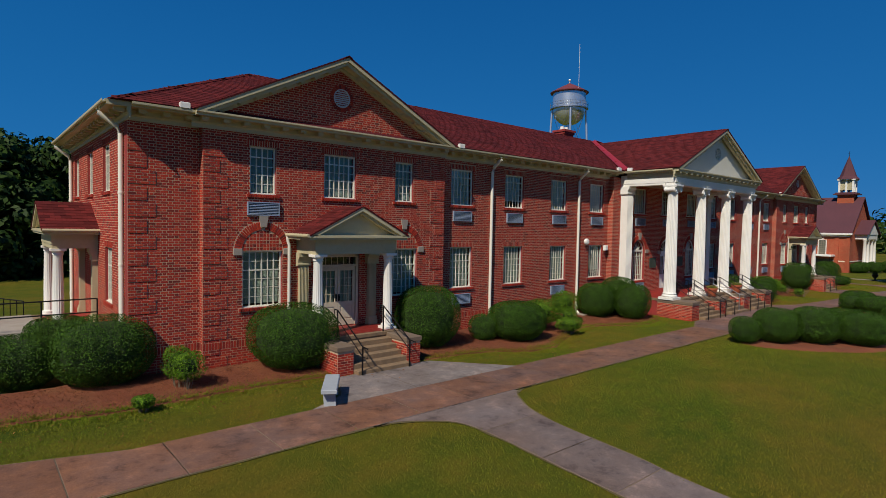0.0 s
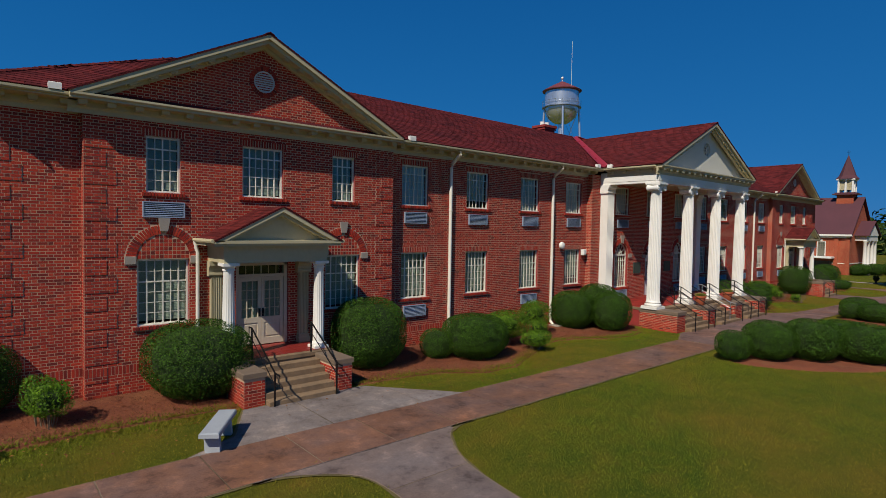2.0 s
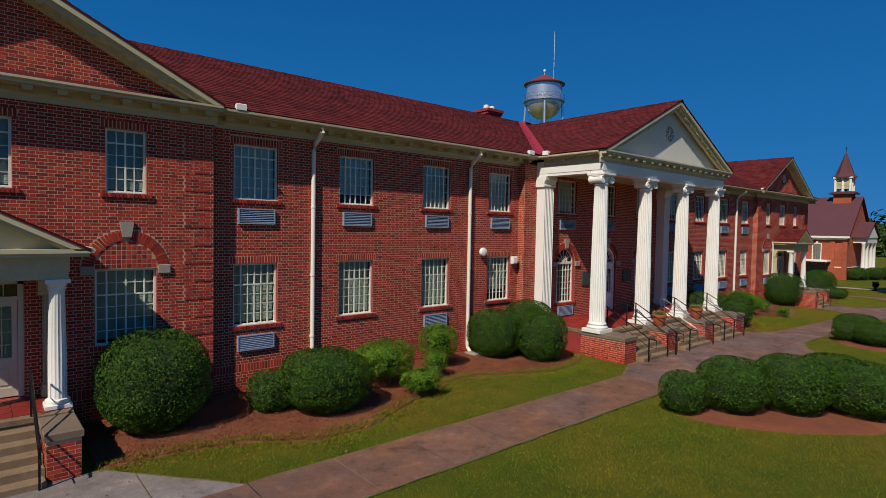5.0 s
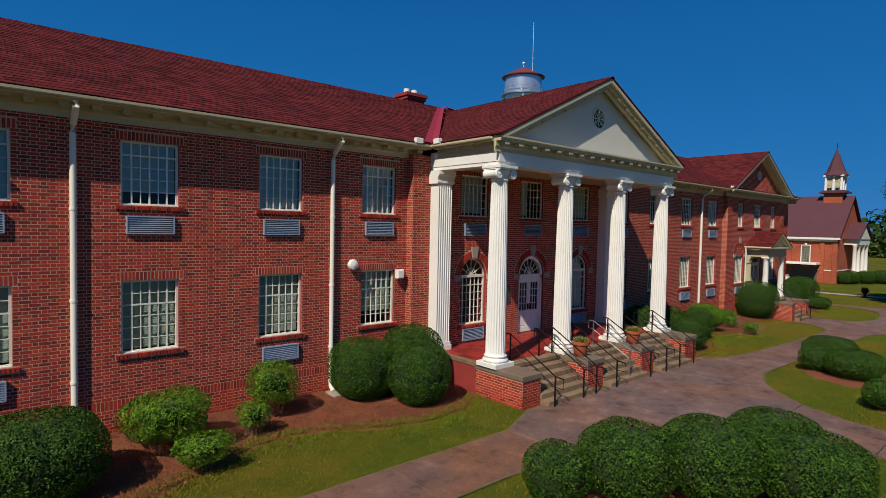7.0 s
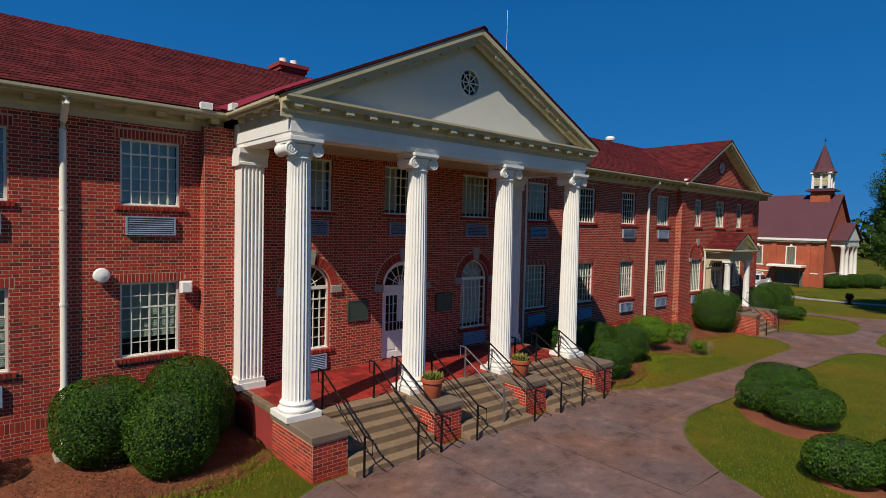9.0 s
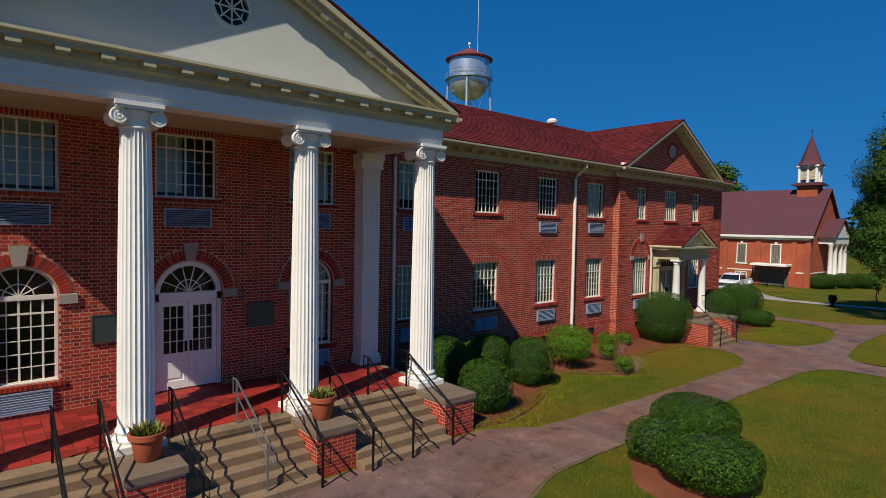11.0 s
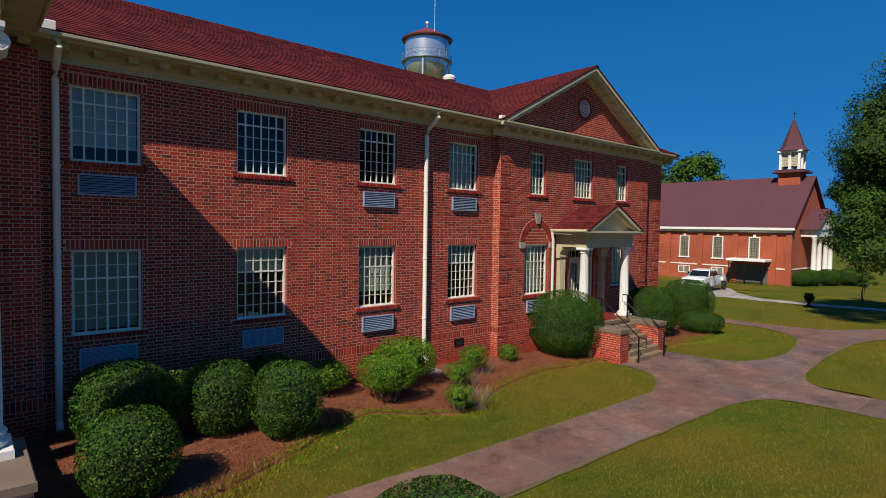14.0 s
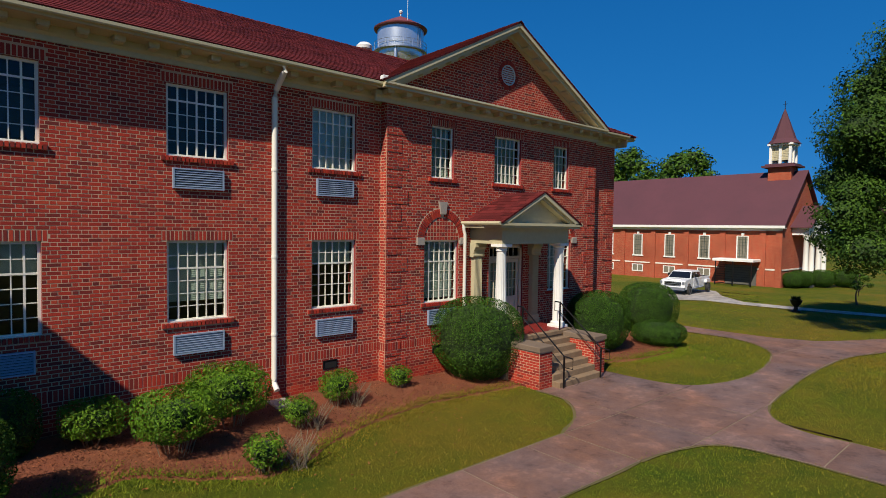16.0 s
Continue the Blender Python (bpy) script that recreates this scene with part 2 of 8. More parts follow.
    def mesh(self, name, mats, smooth=False):
        me = bpy.data.meshes.new(name)
        me.from_pydata(self.v, [], self.f)
        for m in (mats if isinstance(mats, (list, tuple)) else [mats]):
            me.materials.append(m)
        me.polygons.foreach_set("material_index", self.m)
        if smooth:
            me.polygons.foreach_set("use_smooth", [True] * len(self.f))
            me.set_sharp_from_angle(angle=radians(38))
        me.update()
        return me


def part(name, geo, mats, parent=None, label="", smooth=False, at=None, kind=""):
    """Links geo as one mesh object, under parent where one is given."""
    me = geo if isinstance(geo, bpy.types.Mesh) else geo.mesh(name, mats, smooth)
    ob = new(name, me)
    if parent is not None:
        ob.parent = parent
    if at is not None:
        ob.matrix_basis = at
    return tagged(ob, label, kind=kind)


def thing(name, at, label, category, group="", kind=""):
    ob = new(name)
    ob.empty_display_size = 0.2
    ob.matrix_basis = at
    return tagged(ob, label, category, group, kind)

# ---- plan ----
AXIS = -0.12
Z_EAVE = 7.61
Z_WALL = 7.30
Y_PAV, Y_PORT = -0.28, -0.30
PITCH = 0.49
PORT_PITCH = 0.472
COURSE, BRICK_L, JOINT = 0.0755, 0.218, 0.0160
WIN_W = (-16.68, -13.46, -10.21, -7.0)
WIN_E = (6.79, 10.03, 13.37, 16.63)


# ---- ground ----
def ease(t):
    t = min(max(t, 0.0), 1.0)
    return t * t * (3 - 2 * t)


def ground_z(x, y=0.0):
    """The lawn falls gently from the portico towards the church."""
    return -0.34 * ease((x - 4.0) / 18.0) - 1.12 * ease((x - 26.0) / 40.0)


def grass_material():
    m, tree, bsdf = nodes_of("lawn")
    n1, n2, n3 = noise_node(tree, 0.16, 5.0, 0.6), noise_node(tree, 1.3, 8.0, 0.7), noise_node(tree, 60.0, 4.0, 0.8)
    a = ramp_node(tree, n1.outputs[0], [(0.40, (0.054, 0.086, 0.004)), (0.50, (0.108, 0.110, 0.008)), (0.60, (0.190, 0.122, 0.015))])
    b = ramp_node(tree, n2.outputs[0], [(0.36, (0.056, 0.090, 0.005)), (0.52, (0.112, 0.118, 0.008)), (0.70, (0.188, 0.132, 0.015))])
    c = ramp_node(tree, n3.outputs[0], [(0.3, (0.45, 0.5, 0.4)), (0.7, (1.45, 1.4, 1.3))])
    col = mix_node(tree, 1.0, mix_node(tree, 0.5, a.outputs[0], b.outputs[0]), c.outputs[0], "MULTIPLY")
    tree.links.new(col, bsdf.inputs["Base Color"])
    bsdf.inputs["Roughness"].default_value = 0.9
    bsdf.inputs["Specular IOR Level"].default_value = 0.15
    bump_node(tree, bsdf, n3.outputs[0], 0.9, 0.03)
    return m


GRASS = grass_material()
MULCH = surface("mulch", (0.265, 0.072, 0.028), (0.125, 0.034, 0.015), 1.3, 30.0, 0.95, bump=0.8, dist=0.03, stain=(0.30, 0.16, 0.06))


def build_ground():
    def steps(lo, hi, near_lo, near_hi, fine, far):
        out, x = [], near_lo
        while x < near_hi:
            out.append(x)
            x += fine
        s = fine
        while x < hi:
            out.append(x)
            s *= far
            x += s
        out.append(hi)
        x, s, left = near_lo - fine, fine, []
        while x > lo:
            left.append(x)
            s *= far
            x -= s
        return [lo] + left[::-1] + out
    xs, ys = steps(-2500, 2500, -40, 75, 1.5, 1.5), steps(-2500, 2500, -30, 30, 1.5, 1.5)
    g = Geo()
    nx = len(xs)
    vs = [(x, y, ground_z(x, y) + 0.012 * noise.noise(Vector((x * 0.2, y * 0.2, 0)))) for y in ys for x in xs]
    fs = [(j * nx + i, j * nx + i + 1, (j + 1) * nx + i + 1, (j + 1) * nx + i) for j in range(len(ys) - 1) for i in range(nx - 1)]
    g.add(vs, fs)
    tagged(part("ground", g, GRASS, smooth=True), "mown lawn turning yellow in patches", "ground", kind="structure")


build_ground()


# ---- brick walls ----
def cut(lo, hi, holes):
    """The spans of [lo, hi] that holes leave."""
    spans = [(lo, hi)]
    for a, b in holes:
        nxt = []
        for s, e in spans:
            if b <= s or a >= e:
                nxt.append((s, e))
                continue
            if a > s:
                nxt.append((s, a))
            if b < e:
                nxt.append((b, e))
        spans = nxt
    return spans


class Wall:
    """A brick wall: origin o, run u, outward normal n. Openings are (u0, u1, z0, z1, kind)."""

    def __init__(self, name, o, u, n, length, z0, z1, openings=(), thick=0.35, quoins=(), label="", tops=None, single=None):
        self.o, self.u, self.n = Vector((*o, 0)), Vector((*u, 0)), Vector((*n, 0))
        self.openings, self.tops, self.single = openings, tops, single
        g = Geo()
        us, zs = {0.0, length}, {z0, z1}
        for a, b, c, d, kind in openings:
            r = (b - a) / 2 if kind == "arch" else 0.0
            us |= {a, b}
            zs |= {c, d + r}
        us, zs = sorted(us), sorted(zs)
        for i in range(len(us) - 1):
            for j in range(len(zs) - 1):
                mu, mz = (us[i] + us[i + 1]) / 2, (zs[j] + zs[j + 1]) / 2
                if any(a < mu < b and c < mz < d + ((b - a) / 2 if k == "arch" else 0) for a, b, c, d, k in openings):
                    continue
                self.block(g, us[i], us[i + 1], zs[j], zs[j + 1], -thick, 0.0)
        for a, b, c, d, kind in openings:
            if kind == "arch":
                r, k = (b - a) / 2, 14
                m = (a + b) / 2
                for i in range(k):
                    t0, t1 = math.pi * i / k, math.pi * (i + 1) / k
                    poly = [(m + r * math.cos(t0), d + r * math.sin(t0)), (m + r * math.cos(t1), d + r * math.sin(t1)),
                            (m + r * math.cos(t1), d + r), (m + r * math.cos(t0), d + r)]
                    vs = [self.at(p, q, 0) for p, q in poly] + [self.at(p, q, -thick) for p, q in poly]
                    g.add(vs, [(0, 1, 2, 3)], 0)
                    g.add(vs, [(0, 4, 5, 1), (7, 6, 5, 4)], 1)
        for qa, qb in quoins:
            for k in range(int((z1 - z0) / (COURSE * 6))):
                za, zb = z0 + 0.2 + k * COURSE * 6, z0 + 0.2 + (k * 6 + 5) * COURSE
                wide = qb if k % 2 else qb * 0.68
                if zb < 6.9:
                    ua = qa if qa >= 0 else -qa - wide
                    self.block(g, ua + 0.009, ua + wide - 0.009, za + 0.008, zb - 0.010, 0.001, 0.0125)
        if tops:
            (ua, za), (ub, _), (uc, zc) = tops
            k0, k1 = (zc - za) / (uc - ua), (zc - za) / (ub - uc)
            rim = [(0, z1), (length, z1), (length, zc - k1 * (length - uc)), (uc, zc), (0, zc - k0 * uc)]
            g.prism([self.at(p, q, 0) for p, q in rim], self.n * -thick, 0)
        self.ob = part(name, g, [MORTAR, BRICK_SIDE])
        tagged(self.ob, label or "red brick wall of long and short bricks with pale joints", "wall", kind="structure")
        self.pieces, self.length, self.z0, self.z1, self.quoins = [], length, z0, z1, quoins
        self.lay()

    def at(self, u, z, n):
        return self.o + self.u * u + self.n * n + Vector((0, 0, z))

    def block(self, g, u0, u1, z0, z1, n0, n1):
        vs = [self.at(p, q, n1) for p, q in ((u0, z0), (u1, z0), (u1, z1), (u0, z1))]
        vs += [self.at(p, q, n0) for p, q in ((u0, z0), (u1, z0), (u1, z1), (u0, z1))]
        g.add(vs, [(0, 1, 2, 3), (7, 6, 5, 4)], 0)
        g.add(vs, [(0, 4, 5, 1), (1, 5, 6, 2), (2, 6, 7, 3), (3, 7, 4, 0)], 1)

    def lay(self):
        """Bricks as (centre u, centre z, length, height, turn, proud)."""
        rng = random.Random(int(self.length * 100) + len(self.openings))
        z_top = self.z1 if not self.tops else max(q for _, q in self.tops)
        k = 0
        z = self.z0 + 0.2
        while z + COURSE <= z_top + 0.001:
            zc = z + COURSE / 2
            lo, hi = 0.0, self.length
            if zc > self.z1 and self.tops:
                (ua, za), (ub, zb), (uc, zc2) = self.tops[:3]
                lo = max(0.0, ua + (zc - za) / (zc2 - za) * (uc - ua)) if zc < zc2 else uc
                hi = min(self.length, ub + (zc - zb) / (zc2 - zb) * (uc - ub)) if zc < zc2 else uc
            holes = []
            for a, b, c, d, kind in self.openings:
                r = (b - a) / 2
                if kind == "rect":
                    if c < zc < d:
                        holes.append((a, b))
                    elif d <= zc < d + 0.205:
                        holes.append((a - 0.10, b + 0.10))
                    elif c - 0.11 < zc <= c:
                        holes.append((a - 0.12, b + 0.12))
                elif kind in ("arch", "blindarch"):
                    ring = r + 0.29
                    if c < zc < d:
                        holes.append((a, b))
                    elif c - 0.11 < zc <= c and c > 1.2:
                        holes.append((a - 0.12, b + 0.12))
                    elif d <= zc < d + ring:
                        w = math.sqrt(ring ** 2 - (zc - d) ** 2)
                        holes.append(((a + b) / 2 - w, (a + b) / 2 + w))
            odd = k % 2
            if self.z1 > 6 and 0.68 < zc < 0.68 + 0.21:
                if zc < 0.68 + COURSE:
                    for s, e, out in self.stretches(cut(lo, hi, holes), zc):
                        n = max(round((e - s) / 0.083), 1)
                        for i in range(n):
                            self.pieces.append((s + (i + 0.5) * (e - s) / n, z + 1.5 * COURSE, (e - s) / n - JOINT, 3 * COURSE - JOINT, 0.0, out + 0.0035 + rng.uniform(-0.001, 0.0015)))
                z += COURSE
                k += 1
                continue
            unit = BRICK_L * 1.5
            for s, e, out in self.stretches(cut(lo, hi, holes), zc):
                i = math.floor((s + odd * unit / 2) / unit)
                x, header = i * unit - odd * unit / 2, False
                while x < e:
                    length = BRICK_L / 2 if header else BRICK_L
                    p, q = max(x, s), min(x + length, e)
                    if q - p > 0.035:
                        proud = out + 0.0028 + rng.uniform(-0.001, 0.0015)
                        self.pieces.append(((p + q) / 2, zc, q - p - JOINT, COURSE - JOINT, 0.0, proud))
                    x += length
                    header = not header
            z += COURSE
            k += 1
        for a, b, c, d, kind in self.openings:
            m, r = (a + b) / 2, (b - a) / 2
            if kind == "rect":
                n = round((b - a + 0.2) / 0.078)
                for i in range(n):
                    self.pieces.append((a - 0.10 + (i + 0.5) * (b - a + 0.2) / n, d + 0.1025, 0.058, 0.190, 0.0, 0.004 + rng.uniform(-0.001, 0.001)))
            if kind == "arch" or kind == "blindarch":
                if kind == "blindarch":
                    n = round((b - a) / 0.108)
                    for row in range(6):
                        for i in range(n):
                            u = a + (i + 0.5) * (b - a) / n
                            zz = d + 0.01 + (row + 0.5) * 0.105
                            if math.hypot(u - m, zz - d) < r - 0.005:
                                self.pieces.append((u, zz, 0.091, 0.089, 0.0, 0.003))
                ring0 = r + 0.02
                n = 34
                for i in range(n):
                    t = math.pi * (i + 0.5) / n
                    if abs(t - math.pi / 2) < 0.13:
                        continue
                    rr = ring0 + 0.125
                    self.pieces.append((m + rr * math.cos(t), d + rr * math.sin(t), 0.235, math.pi * rr / n - 0.016, t, 0.02))
            if c > 1.2:
                n = round((b - a + 0.24) / 0.078)
                for i in range(n):
                    self.pieces.append((a - 0.12 + (i + 0.5) * (b - a + 0.24) / n, c - 0.052, 0.057, 0.095, 0.0, 0.055))

    def stretches(self, spans, zc):
        """Splits spans of one course where raised quoins begin and end."""
        out = []
        k = int((zc - self.z0 - 0.2) / (COURSE * 6))
        phase = (zc - self.z0 - 0.2) / (COURSE * 6) - k
        raised = phase < 0.83 and (k * 6 + 5) * COURSE + self.z0 + 0.2 < 6.9
        for s, e in spans:
            marks = [(s, e, 0.0)]
            for qa, qb in self.quoins if raised else ():
                wide = qb if k % 2 else qb * 0.68
                qs, qe = (qa, qa + wide) if qa >= 0 else (-qa - wide, -qa)
                cuts = []
                for a, b, d in marks:
                    if qs < b and qe > a:
                        cuts += [(a, max(qs, a), d), (max(qs, a), min(qe, b), 0.014), (min(qe, b), b, d)]
                    else:
                        cuts.append((a, b, d))
                marks = cuts
            out += [m for m in marks if m[1] - m[0] > 0.02]
        return out

    def finish(self):
        """Lays the collected bricks: a stretch of them singly, the rest as one mesh."""
        vs, fs, count, shared = [], [], 0, {}
        for u, z, w, h, t, proud in self.pieces:
            if self.single and count < 300 and t == 0.0 and self.single[0] < u < self.single[1] and self.single[2] < z < self.single[3]:
                key = (round(w, 2), round(h, 3))
                if key not in shared:
                    g = Geo()
                    a, b = w / 2, h / 2
                    vv = [self.u * p + self.n * q + Vector((0, 0, r)) for p, q, r in
                          ((-a, 0, -b), (a, 0, -b), (a, 0, b), (-a, 0, b), (-a, -0.03, -b), (a, -0.03, -b), (a, -0.03, b), (-a, -0.03, b))]
                    g.add(vv, [(0, 1, 2, 3), (0, 4, 5, 1), (1, 5, 6, 2), (2, 6, 7, 3), (3, 7, 4, 0)])
                    shared[key] = g.mesh("brick", BRICK_ONE)
                part("brick", shared[key], None, self.ob, at=Matrix.Translation(self.at(u, z, proud)))
                count += 1
                continue
            c, s = math.cos(t), math.sin(t)
            n = len(vs)
            for dn in (proud, -0.025):
                for p, q in ((-w / 2, -h / 2), (w / 2, -h / 2), (w / 2, h / 2), (-w / 2, h / 2)):
                    vs.append(self.at(u + p * c - q * s, z + p * s + q * c, dn))
            fs += [(n, n + 1, n + 2, n + 3), (n, n + 4, n + 5, n + 1), (n + 1, n + 5, n + 6, n + 2), (n + 2, n + 6, n + 7, n + 3), (n + 3, n + 7, n + 4, n)]
        me = bpy.data.meshes.new("bricks")
        me.from_pydata([tuple(v) for v in vs], [], fs)
        me.materials.append(BRICK)
        part("bricks", me, None, self.ob, kind="stuff")


def wing_openings(centres, x0):
    out = []
    for c in centres:
        out += [(c - 0.62 - x0, c + 0.62 - x0, 1.92, 3.62, "rect"), (c - 0.62 - x0, c + 0.62 - x0, 5.36, 6.84, "rect")]
    return out


X_PW, X_PE = -5.92, 5.66
PAV = {"w": (-27.16, -17.91, -22.62), "e": (18.0, 27.50, 22.68)}
GABLE = {"w": (-22.66, 4.84, 0.497), "e": (22.55, 4.97, 0.527)}
WALLS = []
WALLS.append(Wall("wall_west_wing", (-17.91, 0), (1, 0), (0, -1), -5.92 + 17.91, -0.6, Z_WALL, wing_openings(WIN_W, -17.91)))
WALLS.append(Wall("wall_east_wing", (X_PE, 0), (1, 0), (0, -1), 18.0 - X_PE, -0.6, Z_WALL, wing_openings(WIN_E, X_PE),
                  single=(4.6, 9.0, 3.95, 4.95)))
port = []
for c in (-3.15, AXIS + 0.05, 3.1):
    port.append((c - 0.66 - X_PW, c + 0.66 - X_PW, 5.38, 6.82, "rect"))
port += [(-3.78 - X_PW, -2.52 - X_PW, 1.58, 3.28, "arch"), (-0.74 - X_PW, 0.74 - X_PW, 0.95, 3.20, "arch"), (2.46 - X_PW, 3.74 - X_PW, 1.58, 3.28, "arch")]
WALLS.append(Wall("wall_portico", (X_PW, Y_PORT), (1, 0), (0, -1), X_PE - X_PW, -0.6, Z_WALL, port, thick=0.65))
for key, (a, b, c) in PAV.items():
    op = []
    for dx, w in ((-2.73, 0.42), (0.0, 0.62), (2.73, 0.42)):
        op.append((c + dx - w - a, c + dx + w - a, 5.36, 6.83, "rect"))
    for dx in (-2.73, 2.73):
        op.append((c + dx - 0.64 - a, c + dx + 0.64 - a, 1.84, 3.60, "blindarch"))
    op.append((c - 0.80 - a, c + 0.80 - a, 0.92, 3.45, "rect"))
    gc, gh, gp = GABLE[key]
    WALLS.append(Wall("wall_pavilion_" + {"w": "west", "e": "east"}[key], (a, Y_PAV), (1, 0), (0, -1), b - a, -0.6, Z_WALL, op, thick=0.63,
                      quoins=((0.0, 0.72), (-(b - a), 0.72)), tops=[(gc - a - gh + 0.22 / gp, Z_EAVE), (gc - a + gh - 0.22 / gp, Z_EAVE), (gc - a, Z_EAVE + gh * gp - 0.22)],
                      label="red brick pavilion wall with raised quoins and a gable"))
WALLS.append(Wall("wall_west_end", (-29.05, 0), (1, 0), (0, -1), 1.89, -0.6, Z_WALL, quoins=((0.0, 0.72),)))
WALLS.append(Wall("wall_east_end", (27.50, 0), (1, 0), (0, -1), 1.70, -0.6, Z_WALL, quoins=((-1.70, 0.72),)))
side = [(10.6 - y - 0.55, 10.6 - y + 0.55, 5.36, 6.84, "rect") for y in (3.0, 6.0, 9.1)] + [(10.6 - 2.7 - 0.55, 10.6 - 2.7 + 0.55, 1.9, 3.62, "rect")]
WALLS.append(Wall("wall_west_side", (-29.05, 10.6), (0, -1), (-1, 0), 10.25, -0.6, Z_WALL, side))
for k, (x, y0, y1) in enumerate(((PAV["w"][0], 0.0, Y_PAV), (PAV["e"][0], 0.0, Y_PAV), (X_PW, 0.0, Y_PORT))):
    WALLS.append(Wall("wall_return_" + ("west", "east", "portico")[k], (x - 0.004, y0), (0, -1), (-1, 0), y0 - y1, -0.6, Z_WALL, thick=0.003, label="narrow red brick return where the wall steps forward"))
g = Geo()
g.box(-28.7, 28.85, 10.25, 10.6, -0.6, Z_WALL)
g.box(28.85, 29.2, 0.35, 10.6, -0.6, Z_WALL)
tagged(part("wall_rear", g, BRICK_SIDE), "plain red brick rear and end wall", "wall", kind="structure")
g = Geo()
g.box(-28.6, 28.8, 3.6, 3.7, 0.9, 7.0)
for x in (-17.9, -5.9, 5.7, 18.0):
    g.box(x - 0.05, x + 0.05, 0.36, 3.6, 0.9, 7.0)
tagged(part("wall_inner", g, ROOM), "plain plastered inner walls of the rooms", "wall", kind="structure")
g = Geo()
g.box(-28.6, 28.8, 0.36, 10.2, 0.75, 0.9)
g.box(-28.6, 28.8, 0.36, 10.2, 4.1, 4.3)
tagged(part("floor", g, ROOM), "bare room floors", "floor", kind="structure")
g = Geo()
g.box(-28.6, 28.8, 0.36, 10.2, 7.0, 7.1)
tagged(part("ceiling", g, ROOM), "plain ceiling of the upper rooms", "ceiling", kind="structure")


# ---- roofs ----
XL, XR, YF, YB = -29.5, 29.72, -0.62, 11.1
YR = (YF + YB) / 2
RUN = YR - YF
MAIN_PITCH = 0.483
Z_RIDGE = Z_EAVE + RUN * MAIN_PITCH


def roof_gable(name, x0, x1, xc, y0, y1, label, pitch=PITCH):
    """Two slopes with thickness, ridge along y."""
    zr = Z_EAVE + (x1 - x0) / 2 * pitch
    g = Geo()
    for xa in (x0, x1):
        g.prism([(xa, y0, Z_EAVE), (xc, y0, zr), (xc, y0, zr + 0.03), (xa, y0, Z_EAVE + 0.03)], (0, y1 - y0, 0))
    return tagged(part(name, g, PLAIN_ROOF), label, "roof", kind="structure")


g = Geo()
a, b, c, d = (XL, YF, Z_EAVE), (XR, YF, Z_EAVE), (XR, YB, Z_EAVE), (XL, YB, Z_EAVE)
e, f = (XL + RUN, YR, Z_RIDGE), (XR - RUN, YR, Z_RIDGE)
g.add([a, b, c, d, e, f], [(0, 1, 5, 4), (1, 2, 5), (2, 3, 4, 5), (3, 0, 4), (3, 2, 1, 0)])
MAIN_ROOF = tagged(part("roof_main", g, PLAIN_ROOF), "long hipped roof of dark red shingles", "roof", kind="structure")
PORT_ROOF = roof_gable("roof_portico", AXIS - 5.38, AXIS + 5.38, AXIS, -3.70, YR + 0.2, "gabled portico roof of dark red shingles", PORT_PITCH)
PAV_ROOF = {k: roof_gable("roof_pavilion_" + {"w": "west", "e": "east"}[k], c - h, c + h, c, -0.82, YR + 0.1, "gabled pavilion roof of dark red shingles", p)
            for k, (c, h, p) in GABLE.items()}
LAYERS = []


def shingles(parent, o, u, v, width, height, inside, lift=0.032, single=0):
    """Courses of overlapping shingles on a slope: o the eave's corner, u along it, v up the slope."""
    LAYERS.append((parent, Vector(o), Vector(u).normalized(), Vector(v).normalized(), width, height, inside, lift, single))


up = math.hypot(1, PITCH)
vf = Vector((0, 1, MAIN_PITCH))


def main_front(u, v):
    """Front slope of the long roof, without what the cross gables cover."""
    x, y = XL + u, YF + v / up
    if not (y - YF < x - XL - 0.05 and y - YF < XR - x - 0.05):
        return False
    z = Z_EAVE + (y - YF) * MAIN_PITCH
    for c, h, p in ((AXIS, 5.38, PORT_PITCH), GABLE["w"], GABLE["e"]):
        if Z_EAVE + (h - abs(x - c)) * p > z + 0.02:
            return False
    return True


shingles(MAIN_ROOF, (XL, YF, Z_EAVE), (1, 0, 0), vf, XR - XL, RUN * up, main_front, 0.012, 1)
shingles(MAIN_ROOF, (XL, YB, Z_EAVE), (0, -1, 0), (1, 0, MAIN_PITCH), YB - YF, RUN * up, lambda u, v: v / up < u < YB - YF - v / up, 0.012)


def cross(parent, c, half, y0, pitch=PITCH):
    up = math.hypot(1, pitch)

    def ok(s):
        def inside(u, v):
            y, z = (y0 + u) if s > 0 else (YR - u), Z_EAVE + v / up * pitch
            return y < YF or z > Z_EAVE + (y - YF) * MAIN_PITCH - 0.03
        return inside
    depth = YR - y0
    shingles(parent, (c - half, YR, Z_EAVE), (0, -1, 0), (1, 0, pitch), depth, half * up, ok(-1))
    shingles(parent, (c + half, y0, Z_EAVE), (0, 1, 0), (-1, 0, pitch), depth, half * up, ok(1))


cross(PORT_ROOF, AXIS, 5.38, -3.70, PORT_PITCH)
for k in PAV:
    cross(PAV_ROOF[k], GABLE[k][0], GABLE[k][1], -0.82, GABLE[k][2])


CAPS = []


def cap_line(parent, p0, p1, na, nb, lift=0.03):
    """Folded cap shingles along a ridge or hip; na and nb point down the two slopes."""
    CAPS.append((parent, Vector(p0), Vector(p1), Vector(na).normalized(), Vector(nb).normalized(), lift))


